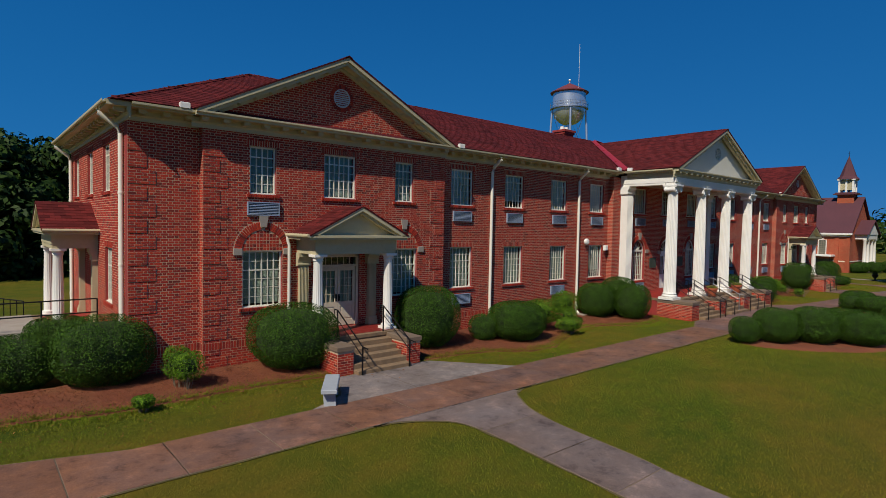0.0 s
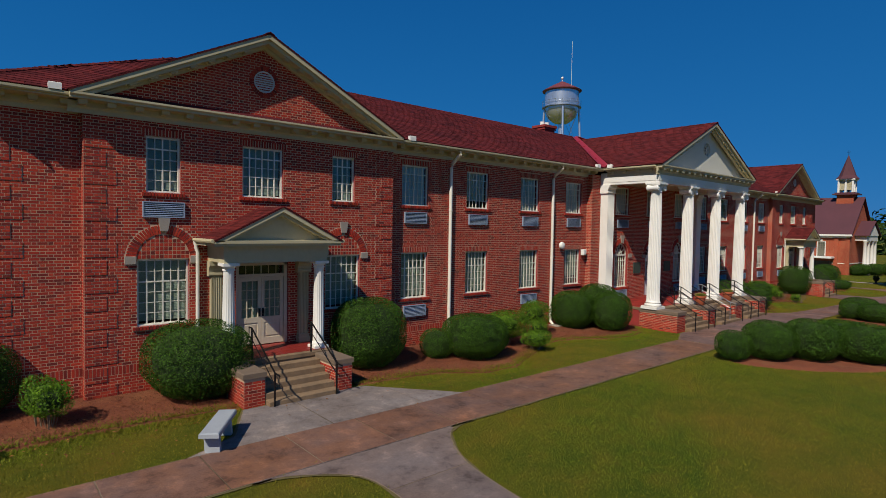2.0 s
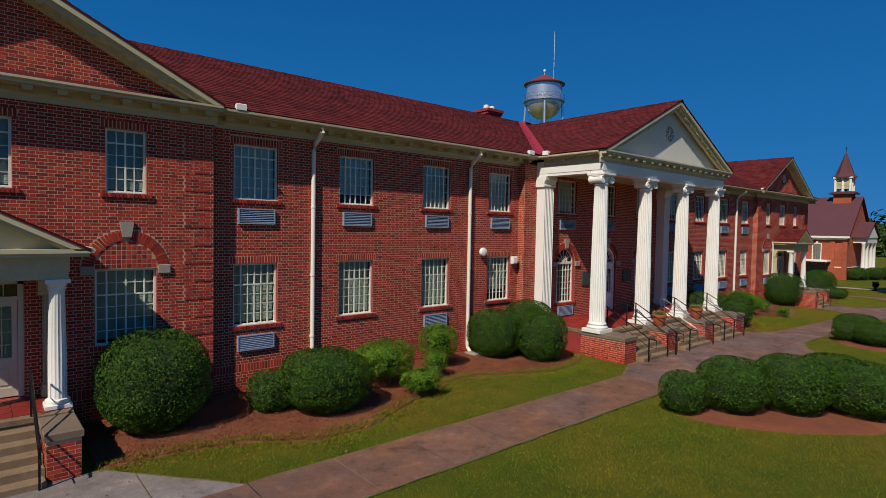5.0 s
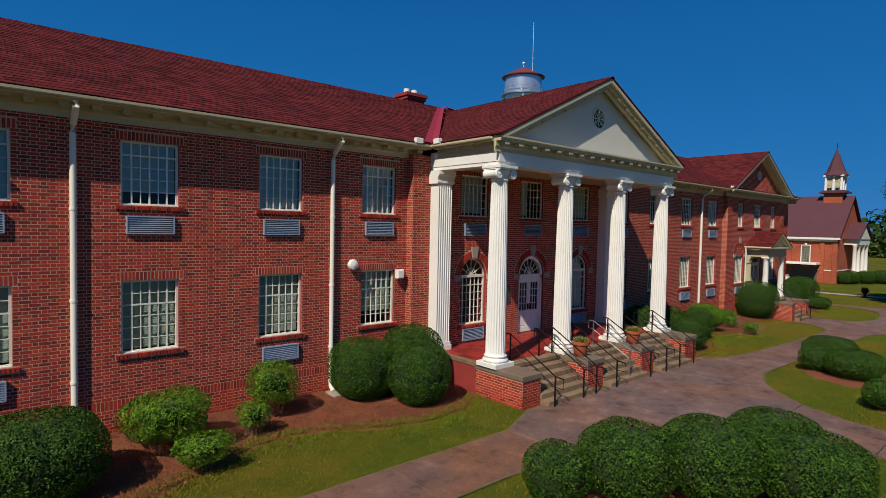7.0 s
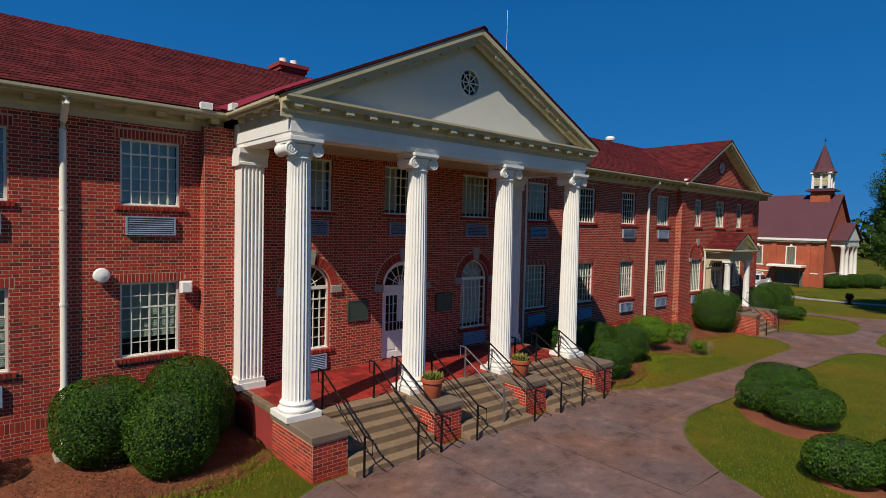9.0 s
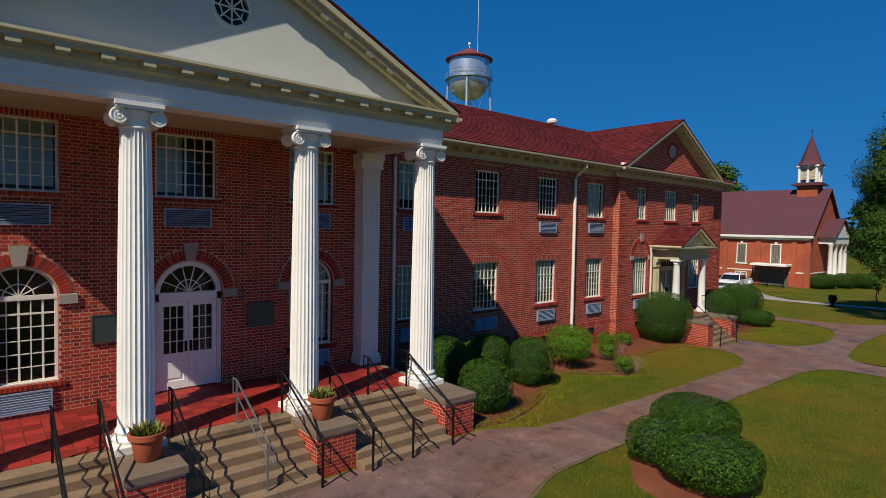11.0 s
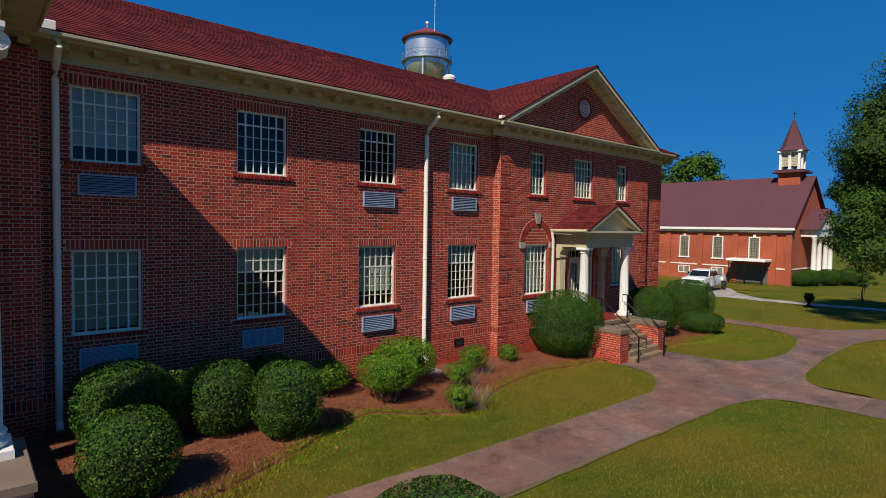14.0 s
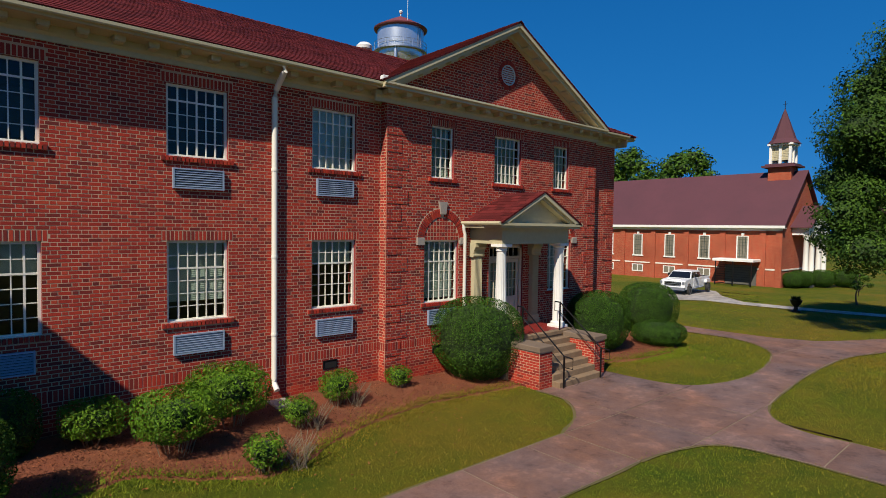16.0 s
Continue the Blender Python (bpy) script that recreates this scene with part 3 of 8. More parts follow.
cap_line(MAIN_ROOF, (XL, YF, Z_EAVE), (XL + RUN, YR, Z_RIDGE), (0.65, -0.75, -0.30), (-0.75, 0.65, -0.30))
cap_line(MAIN_ROOF, (XL + RUN, YR, Z_RIDGE), (XR - RUN, YR, Z_RIDGE), (0, -1, -MAIN_PITCH), (0, 1, -MAIN_PITCH))
cap_line(MAIN_ROOF, (XR, YF, Z_EAVE), (XR - RUN, YR, Z_RIDGE), (-0.65, -0.75, -0.30), (0.75, 0.65, -0.30))
cap_line(PORT_ROOF, (AXIS, -3.72, Z_EAVE + 5.38 * PORT_PITCH), (AXIS, YR, Z_EAVE + 5.38 * PORT_PITCH), (-1, 0, -PORT_PITCH), (1, 0, -PORT_PITCH), 0.055)
for k, (c, h, p) in GABLE.items():
    cap_line(PAV_ROOF[k], (c, -0.84, Z_EAVE + h * p), (c, YR, Z_EAVE + h * p), (-1, 0, -p), (1, 0, -p), 0.055)


def lay_caps():
    for parent, p0, p1, na, nb, lift in CAPS:
        g, d = Geo(), (p1 - p0).normalized()
        n = int((p1 - p0).length / 0.17)
        for i in range(n):
            for w in (na, nb):
                up_v = Vector((0, 0, lift + 0.004 * (i % 3)))
                a, b = p0 + d * (i * 0.17), p0 + d * (i * 0.17 + 0.19)
                top = [a + up_v + Vector((0, 0, 0.016)), b + up_v, b + w * 0.15 + up_v, a + w * 0.15 + up_v + Vector((0, 0, 0.016))]
                g.prism(top, (0, 0, -0.022))
        part("ridge_caps", g, SHINGLE, parent, kind="stuff")


def lay_shingles():
    for parent, o, u, v, width, height, inside, lift, single in LAYERS:
        n = u.cross(v)
        vs, fs, count = [], [], 0
        shared = None
        rows = int(height / 0.20)
        for j in range(rows):
            for i in range(int(width / 0.30) + 2):
                a = i * 0.30 - (j % 2) * 0.15
                b = a + 0.292
                a, b = max(a, 0.0), min(b, width)
                if b - a < 0.05 or not inside((a + b) / 2, (j + 0.5) * 0.20):
                    continue
                jit = 0.004 * ((i * 7 + j * 13) % 5) / 5
                quad = [(a, j * 0.20 - 0.01, 0.018 + jit), (b, j * 0.20 - 0.01, 0.018 + jit), (b, j * 0.20 + 0.22, 0.008), (a, j * 0.20 + 0.22, 0.008)]
                if single and count < 300 and 44.5 < a < 47.0 and b - a > 0.29:
                    if shared is None:
                        g = Geo()
                        base = [(p - a, q - j * 0.20, r - jit) for p, q, r in quad] + [(p - a, q - j * 0.20, 0.0) for p, q, r in quad]
                        g.add([u * p + v * q + n * (r + lift) for p, q, r in base], [(0, 1, 2, 3), (0, 4, 5, 1), (1, 5, 6, 2), (3, 7, 4, 0)])
                        shared = g.mesh("shingle", SHINGLE_ONE)
                    part("shingle", shared, None, parent, at=Matrix.Translation(o + u * a + v * (j * 0.20) + n * jit))
                    count += 1
                    continue
                k = len(vs)
                vs += [tuple(o + u * p + v * q + n * (r + lift)) for p, q, r in quad] + [tuple(o + u * p + v * q + n * lift) for p, q, r in quad]
                fs += [(k, k + 1, k + 2, k + 3), (k, k + 4, k + 5, k + 1), (k + 1, k + 5, k + 6, k + 2), (k + 3, k + 7, k + 4, k)]
        me = bpy.data.meshes.new("shingles")
        me.from_pydata(vs, [], fs)
        me.materials.append(SHINGLE)
        part("shingles", me, None, parent, kind="stuff")

# ---- cornices and gables ----
def run_profile(g, profile, p0, p1, n):
    """Pushes a profile of (outward, height) points from p0 to p1 along a wall with normal n."""
    a, b, nn = Vector((*p0, 0)), Vector((*p1, 0)), Vector((*n, 0))
    g.prism([a + nn * o + Vector((0, 0, z)) for o, z in profile], b - a)


CORNICE = [(0.0, 7.19), (0.045, 7.19), (0.045, 7.29), (0.09, 7.34), (0.09, 7.47), (0.57, 7.47), (0.57, 7.515), (0.60, 7.545), (0.60, 7.60), (0.0, 7.60)]
GUTTER = [(0.60, 7.525), (0.625, 7.51), (0.65, 7.515), (0.668, 7.54), (0.672, 7.595), (0.66, 7.595), (0.655, 7.545), (0.61, 7.53), (0.605, 7.59)]
MOD = Geo()
MOD.box(-0.095, 0.095, -0.26, 0.0, 0.022, 0.112)
MOD.box(-0.080, 0.080, -0.235, 0.0, 0.0, 0.022)
MOD = MOD.mesh("modillion", CREAM)


def eaves(name, p0, p1, n, gutter=True, step=0.58, reach=1.0, label="painted boxed eaves with block modillions"):
    g = Geo()
    run_profile(g, [(o * reach, z) for o, z in CORNICE], p0, p1, n)
    ob = tagged(part(name, g, CREAM), label, "trim", kind="structure")
    a, b = Vector((*p0, 0)), Vector((*p1, 0))
    count = max(int((b - a).length / step), 1)
    turn = math.degrees(math.atan2(n[0], -n[1]))
    for i in range(count):
        q = a + (b - a) * ((i + 0.5) / count) + Vector((*n, 0)) * 0.11 * reach
        part("modillion", MOD, None, ob, at=pose(q.x, q.y, 7.358, 0, 0, turn) @ Matrix.Diagonal((1, reach, 1, 1)))
    if gutter:
        g = Geo()
        run_profile(g, [(o - 0.57 * (1 - reach), z) for o, z in GUTTER], p0, p1, n)
        part("gutter", g, CREAM, ob, "cream metal gutter")
    return ob


eaves("trim_eaves_west", (-17.84, 0), (-5.40, 0), (0, -1))
eaves("trim_eaves_east", (5.16, 0), (17.99, 0), (0, -1))
eaves("trim_eaves_west_end", (-29.05, 0), (-27.23, 0), (0, -1))
eaves("trim_eaves_east_end", (27.38, 0), (29.2, 0), (0, -1))
eaves("trim_eaves_side", (-29.05, 10.7), (-29.05, -0.5), (-1, 0))
eaves("trim_eaves_side_east", (29.2, -0.5), (29.2, 10.7), (1, 0))


def gable_trim(name, c, half, y_face, y_front, pitch=PITCH):
    """Pediment: level cornice, two raking cornices and their modillions."""
    out = y_face - y_front
    g = Geo()
    prof = [(0.0, 7.19), (0.05, 7.19), (0.05, 7.29), (0.09, 7.34), (0.09, 7.47), (out - 0.05, 7.47), (out - 0.05, 7.515), (out, 7.555), (out, 7.605), (0.0, 7.63)]
    run_profile(g, prof, (c - half + 0.02, y_face), (c + half - 0.02, y_face), (0, -1))
    ob = tagged(part(name, g, CREAM), "cream painted pediment cornice with modillions", "trim", kind="structure")
    count = int(2 * half / 0.58)
    for i in range(count):
        part("modillion", MOD, None, ob, at=pose(c - half + (i + 0.5) * 2 * half / count, y_face - 0.10, 7.358) @ Matrix.Diagonal((1, min(1.0, (out - 0.15) / 0.26), 1, 1)))
    zr = Z_EAVE + half * pitch
    for s in (-1, 1):
        g = Geo()
        for drop0, drop1, d0, d1 in ((0.0, 0.13, y_front, y_face), (0.13, 0.24, y_front + 0.08, y_face), (0.24, 0.34, y_face - 0.14, y_face)):
            i0, i1 = drop0 / pitch, drop1 / pitch
            g.prism([(c + s * (half - i0), d0, Z_EAVE), (c, d0, zr - drop0), (c, d0, zr - drop1), (c + s * (half - i1), d0, Z_EAVE)], (0, d1 - d0, 0))
        part("raking_cornice", g, CREAM, ob)
        k = int(half / 0.60)
        for i in range(1, k):
            x = c + s * (half - 0.9 - i * (half - 1.0) / k)
            z = Z_EAVE + (half - abs(x - c)) * pitch - 0.24
            q = pose(x, y_face - 0.13, z - 0.07, 0, s * math.degrees(math.atan(pitch)), 0)
            part("modillion", MOD, None, ob, at=q @ Matrix.Diagonal((1, min(1.0, (out - 0.22) / 0.26), 1, 1)))
    return ob


for k, (a, b, c) in PAV.items():
    gable_trim("trim_pediment_" + {"w": "west", "e": "east"}[k], *GABLE[k][:2], Y_PAV - 0.002, -0.80, GABLE[k][2])
Y_ARCH = -3.36
gable_trim("trim_pediment_portico", AXIS, 5.34, Y_ARCH, -3.68, PORT_PITCH)
g = Geo()
g.box(AXIS - 5.08, AXIS + 5.08, Y_ARCH, Y_ARCH + 0.52, 6.82, 7.00)
g.box(AXIS - 5.10, AXIS + 5.10, Y_ARCH - 0.03, Y_ARCH + 0.54, 6.93, 7.40)
for s in (-1, 1):
    g.box(AXIS + s * 5.08, AXIS + s * 4.56, Y_ARCH + 0.54, Y_PORT, 6.82, 7.00)
    g.box(AXIS + s * 5.10, AXIS + s * 4.54, Y_ARCH + 0.54, Y_PORT, 6.93, 7.40)
tagged(part("trim_architrave", g, WHITE), "plain white painted architrave over the columns", "trim", kind="structure")
for s in (-1, 1):
    x = AXIS + s * 5.10
    eaves("trim_portico_eaves", (x, -0.68) if s < 0 else (x, Y_ARCH + 0.02), (x, Y_ARCH + 0.02) if s < 0 else (x, -0.68), (s, 0), reach=0.42 if s < 0 else 1.0)
g = Geo()
g.box(AXIS - 4.54, AXIS + 4.54, Y_ARCH + 0.54, Y_PORT - 0.02, 6.95, 7.02)
tagged(part("ceiling_portico", g, CREAM), "boarded cream portico ceiling", "ceiling", kind="structure")
# tympanum of the portico, with a round window
g = Geo()
zr, hh = Z_EAVE + 5.25 * PORT_PITCH, 5.25
oc, orad = 8.85, 0.34
ring = [(AXIS + orad * math.cos(2 * math.pi * i / 32), oc + orad * math.sin(2 * math.pi * i / 32)) for i in range(32)]


def tri_edge(px, pz):
    """Where the way from the round window through a point meets the gable's outline."""
    dx, dz = px - AXIS, pz - oc
    best = 99.0
    for nx, nz, d in ((0, -1, -(7.58 - oc)), (PORT_PITCH, 1, zr - oc), (-PORT_PITCH, 1, zr - oc)):
        v = nx * dx + nz * dz
        if v > 1e-6:
            best = min(best, d / v)
    return AXIS + dx * best, oc + dz * best


angles = sorted([2 * math.pi * i / 32 for i in range(32)] + [math.atan2(7.58 - oc, s * hh) % (2 * math.pi) for s in (-1, 1)] + [math.pi / 2])
pts = [(math.cos(a), math.sin(a)) for a in angles]
inner = [(AXIS + orad * p, oc + orad * q) for p, q in pts]
outer = [tri_edge(AXIS + p, oc + q) for p, q in pts]
n = len(pts)
vs = [(p, -3.22, q) for p, q in inner] + [(p, -3.22, q) for p, q in outer] + [(p, -3.05, q) for p, q in inner]
g.add(vs, [(i, (i + 1) % n, n + (i + 1) % n, n + i) for i in range(n)] + [(i, 2 * n + i, 2 * n + (i + 1) % n, (i + 1) % n) for i in range(n)])
tagged(part("wall_tympanum", g, STUCCO), "smooth white stucco tympanum", "wall", kind="structure")


VENT = surface("vent_paint", (0.62, 0.63, 0.62), (0.48, 0.49, 0.48), 1.5, 14.0, 0.6, bump=0.08)


def round_window(name, x, y, z, r, label, mat_bars, spokes):
    ob = thing(name, pose(x, y, z), label, "window", kind="structure")
    g = Geo()
    k = 32
    e = 0.06 if spokes else 0.015
    rings = [(r + e, 0.0), (r + e, -0.02), (r + 0.3 * e, -0.03), (r - 0.02, -0.01), (r - 0.02, 0.08)]
    vs = [(p * math.cos(2 * math.pi * i / k), q, p * math.sin(2 * math.pi * i / k)) for p, q in rings for i in range(k)]
    g.add(vs, [(j * k + i, j * k + (i + 1) % k, (j + 1) * k + (i + 1) % k, (j + 1) * k + i) for j in range(4) for i in range(k)])
    part("window_frame", g, mat_bars, ob, smooth=True)
    g = Geo()
    g.add([(r * math.cos(2 * math.pi * i / k), 0.06, r * math.sin(2 * math.pi * i / k)) for i in range(k)], [tuple(range(k))])
    part("pane" if spokes else "backing", g, GLASS if spokes else CAST, ob)
    if spokes:
        g = Geo()
        for i in range(4):
            g.box(-r, r, 0.0, 0.03, -0.012, 0.012, m=pose(0, 0, 0, 0, 45 * i, 0))
        for i in range(8):
            a0, a1 = math.pi * i / 4, math.pi * (i + 1) / 4
            p0, p1 = Vector((0.72 * r * math.cos(a0), 0.01, 0.72 * r * math.sin(a0))), Vector((0.72 * r * math.cos(a1), 0.01, 0.72 * r * math.sin(a1)))
            g.tube([p0, (p0 + p1) * 0.46, p1], 0.012, 6)
        part("glazing_bars", g, TRIM, ob)
        g = Geo()
        g.box(-r - 0.05, r + 0.05, 0.5, 0.55, -r, r)
        part("backing", g, DARK, ob)
    else:
        for i in range(8):
            z0 = -r + 0.03 + i * (2 * r - 0.06) / 8
            w = math.sqrt(max(r * r - (z0 + 0.03) ** 2, 0.002)) - 0.015
            g = Geo()
            g.prism([(-w, -0.006, z0), (-w, 0.022, z0 + 0.056), (-w, 0.030, z0 + 0.052), (-w, 0.004, z0 - 0.006)], (2 * w, 0, 0))
            part("slat", g, mat_bars, ob)
        g = Geo()
        a, b = 0.066 * r / (r + 0.15), 0.041
        g.prism([(-a / 2, 0.0, r + 0.025), (a / 2, 0.0, r + 0.025), (b, 0.0, r + 0.145), (-b, 0.0, r + 0.145)], (0, -0.016, 0))
        me = g.mesh("brick", BRICK_ONE)
        for i in range(32):
            part("brick", me, None, ob, at=pose(0, 0, 0, 0, 360 * i / 32, 0))
    return ob


round_window("window_round", AXIS, -3.22, oc, orad, "round window with radiating bars in a white frame", STUCCO, True)
for k, (a, b, c) in PAV.items():
    round_window("vent_round", GABLE[k][0] + 0.05, Y_PAV - 0.012, 8.76, 0.30, "round grey louvred attic vent in the brick gable", VENT, False)


# ---- windows ----
def pane_mesh(w, h):
    g = Geo()
    a, b, c = w / 2, h / 2, 0.002
    g.add([(-a, -c, -b), (a, -c, -b), (a, -c, b), (-a, -c, b), (-a, c, -b), (a, c, -b), (a, c, b), (-a, c, b)],
          [(0, 1, 2, 3), (0, 4, 5, 1), (1, 5, 6, 2), (2, 6, 7, 3), (3, 7, 4, 0)])
    return g.mesh("pane", GLASS)


def window_parts(ob, w, h, cols, rows, heavy, deep=0.10):
    """A steel casement in an opening w by h whose sill's middle is the origin; -y is outward."""
    g = Geo()
    t = 0.05
    g.box(-w / 2, w / 2, deep - 0.02, deep + 0.05, 0.0, t)
    g.box(-w / 2, w / 2, deep - 0.02, deep + 0.05, h - t, h)
    for s in (-1, 1):
        g.box(s * w / 2, s * (w / 2 - t), deep - 0.02, deep + 0.05, t, h - t)
    g.box(-w / 2, w / 2, deep - 0.075, deep - 0.02, 0.0, 0.025)
    part("window_frame", g, TRIM, ob)
    g = Geo()
    iw, ih = w - 2 * t, h - 2 * t
    for i in range(1, cols):
        x = -iw / 2 + i * iw / cols
        b = 0.018 if i in heavy[0] else 0.0095
        g.box(x - b, x + b, deep - (0.01 if b > 0.02 else 0.0), deep + 0.03, t, h - t)
    for j in range(1, rows):
        z = t + j * ih / rows
        b = 0.018 if j in heavy[1] else 0.0085
        g.box(-iw / 2, iw / 2, deep - (0.006 if b > 0.015 else -0.004), deep + 0.028, z - b, z + b)
    part("glazing_bars", g, TRIM, ob)
    me = pane_mesh(iw / cols - 0.016, ih / rows - 0.014)
    for i in range(cols):
        for j in range(rows):
            part("pane", me, None, ob, at=pose(-iw / 2 + (i + 0.5) * iw / cols, deep + 0.012, t + (j + 0.5) * ih / rows))
    return ob


def new_window(name, at, w, h, cols, rows, heavy, label):
    return window_parts(thing(name, at, label, "window", kind="structure"), w, h, cols, rows, heavy)


BLINDS = {}


def blind(at, w, drop, label, mat=BLIND):
    """A Venetian blind: head rail and slats, hung behind a window."""
    key = (round(w, 2), round(drop, 2), mat.name)
    if key not in BLINDS:
        g, gs = Geo(), Geo()
        g.box(-w / 2, w / 2, -0.025, 0.025, -0.05, 0.0)
        n = int((drop - 0.05) / 0.042)
        for i in range(n):
            z = -0.07 - i * 0.042
            gs.prism([(-w / 2 + 0.01, -0.006, z - 0.024), (-w / 2 + 0.01, 0.006, z + 0.022), (-w / 2 + 0.01, 0.008, z + 0.021), (-w / 2 + 0.01, -0.004, z - 0.025)], (w - 0.02, 0, 0))
        BLINDS[key] = (g.mesh("head_rail", mat), gs.mesh("slats", mat))
    ob = thing("window_blind", at, label, "blind", "blinds behind the windows")
    part("head_rail", BLINDS[key][0], None, ob)
    part("slats", BLINDS[key][1], None, ob)
    return ob


LOW = new_window("window", pose(WIN_W[0], 0, 1.92), 1.24, 1.70, 6, 6, ((1, 3, 5), (4,)), "white steel casement with six by six panes")
UPP = new_window("window", pose(WIN_W[0], 0, 5.36), 1.24, 1.48, 6, 5, ((1, 3, 5), (4,)), "white steel casement with six by five panes")
for c in WIN_W[1:] + WIN_E:
    copy_thing(LOW, pose(c, 0, 1.92))
    copy_thing(UPP, pose(c, 0, 5.36))
rng = random.Random(7)
for c in WIN_W + WIN_E:
    blind(pose(c, 0.22, 3.60), 1.16, rng.choice((1.62, 1.62, 1.30)) if c < 8 else rng.choice((0.62, 0.95, 1.30)), "pale slatted blind let down behind the lower window")
    if c < 8 or c > 15:
        blind(pose(c, 0.22, 6.82), 1.16, rng.choice((1.40, 1.40, 1.15)), "pale slatted blind partly let down behind the upper window", BLIND_LIFTED)
wide = None
for c in (-3.15, AXIS + 0.05, 3.1):
    if wide is None:
        wide = new_window("window", pose(c, Y_PORT, 5.38), 1.32, 1.44, 6, 5, ((1, 3, 5), (4,)), "white steel casement with six by five panes")
    else:
        copy_thing(wide, pose(c, Y_PORT, 5.38))
blind(pose(-3.15, -0.05, 6.78), 1.20, 1.30, "pale slatted blind let down behind the upper window", BLIND_LIFTED)
blind(pose(AXIS - 0.27, -0.05, 6.78), 0.60, 1.30, "narrow pale blind let down behind half of the upper window", BLIND_LIFTED)
blind(pose(3.1, -0.05, 6.78), 1.20, 1.30, "pale slatted blind let down behind the upper window", BLIND_LIFTED)
blind(pose(3.1, 0.02, 3.88), 1.22, 2.20, "pale slatted blind let down behind the arched window", BLIND_LIFTED)
narrow = mid = big = None
for k, (a, b, c) in PAV.items():
    for dx in (-2.73, 2.73):
        if narrow is None:
            narrow = new_window("window", pose(c + dx, Y_PAV, 5.36), 0.84, 1.47, 4, 5, ((2,), (4,)), "narrow white steel casement with four by five panes")
            big = new_window("window", pose(c + dx, Y_PAV, 1.84), 1.28, 1.76, 6, 6, ((1, 3, 5), (4,)), "white steel casement under a blind brick arch")
        else:
            copy_thing(narrow, pose(c + dx, Y_PAV, 5.36))
            copy_thing(big, pose(c + dx, Y_PAV, 1.84))
        blind(pose(c + dx, -0.05, 3.55), 1.20, 1.62, "pale slatted blind let down behind the arched bay")
        blind(pose(c + dx, -0.05, 6.80), 0.78, 1.38, "pale slatted blind partly let down behind the narrow window")
    if mid is None:
        mid = new_window("window", pose(c, Y_PAV, 5.36), 1.24, 1.47, 6, 5, ((1, 3, 5), (4,)), "white steel casement with six by five panes")
    else:
        copy_thing(mid, pose(c, Y_PAV, 5.36))
    blind(pose(c, -0.05, 6.80), 1.16, 1.38, "pale slatted blind partly let down behind the upper window")
# White blocks stand in for papers leaning on the sill.
for k, (x, h, tilt) in enumerate(((9.56, 0.12, 8), (9.80, 0.15, -6), (9.95, 0.11, 12))):
    g = Geo()
    g.chamfer(-0.05, 0.05, -0.03, 0.03, 0.0, h, 0.006)
    tagged(part("small_box", g, WHITE, at=pose(x, 0.185, 1.92, 0, 0, tilt)), "small white block standing in for papers leaning on the window sill", "box", "boxes on the sill")
for y, z, h, r in ((3.0, 5.36, 1.48, 5), (6.0, 5.36, 1.48, 5), (9.1, 5.36, 1.48, 5), (2.7, 1.9, 1.72, 6)):
    new_window("window", pose(-29.05, y, z, 0, 0, -90), 1.10, h, 5, r, ((2, 3), (4,)), "white steel casement in the end wall")


def arch_bars(g, r, spokes, y0, y1, z, inner=0.42):
    """Fanlight bars over a springing line at height z."""
    for i in range(1, spokes):
        a = math.pi * i / spokes
        g.box(0.0, r, y0, y1, -0.010, 0.010, m=pose(0, 0, z, 0, -math.degrees(a), 0))
    k = 20
    for q in (inner,):
        p = [(q * r * math.cos(math.pi * i / k), z + q * r * math.sin(math.pi * i / k)) for i in range(k + 1)]
        for (xa, za), (xb, zb) in zip(p, p[1:]):
            d = Vector((xb - xa, 0, zb - za))
            g.box(0, d.length, y0, y1, -0.010, 0.010, m=pose(xa, 0, za, 0, -math.degrees(math.atan2(d.z, d.x)), 0))


def arch_ring(g, r0, r1, y0, y1, z, k=24):
    vs = []
    for r in (r0, r1):
        for y in (y0, y1):
            vs += [(r * math.cos(math.pi * i / k), y, z + r * math.sin(math.pi * i / k)) for i in range(k + 1)]
    n = k + 1
    fs = []
    for i in range(k):
        fs += [(i, i + 1, 2 * n + i + 1, 2 * n + i), (n + i, 3 * n + i, 3 * n + i + 1, n + i + 1), (i, n + i, n + i + 1, i + 1), (2 * n + i, 2 * n + i + 1, 3 * n + i + 1, 3 * n + i)]
    g.add(vs, fs)


def half_disc(r, y, z, k=24):
    g = Geo()
    g.add([(r * math.cos(math.pi * i / k), y, z + r * math.sin(math.pi * i / k)) for i in range(k + 1)], [tuple(range(k + 1))])
    return g


def arched_window(at):
    ob = thing("window_arched", at, "tall white arched window with a fanlight", "window", kind="structure")
    w, h = 1.26, 1.70
    window_parts(ob, w, h, 6, 6, ((1, 3, 5), (5,)), 0.14)
    g = Geo()
    arch_ring(g, w / 2 - 0.05, w / 2, 0.12, 0.19, h)
    g.box(-w / 2, w / 2, 0.11, 0.19, h - 0.04, h + 0.05)
    part("arch_frame", g, TRIM, ob)
    g = Geo()
    arch_bars(g, w / 2 - 0.04, 6, 0.13, 0.16, h + 0.03)
    part("fanlight_bars", g, TRIM, ob)
    part("fanlight_pane", half_disc(w / 2 - 0.03, 0.15, h + 0.02), GLASS, ob)
    return ob


aw = arched_window(pose(-3.15, Y_PORT, 1.58))
copy_thing(aw, pose(3.10, Y_PORT, 1.58))


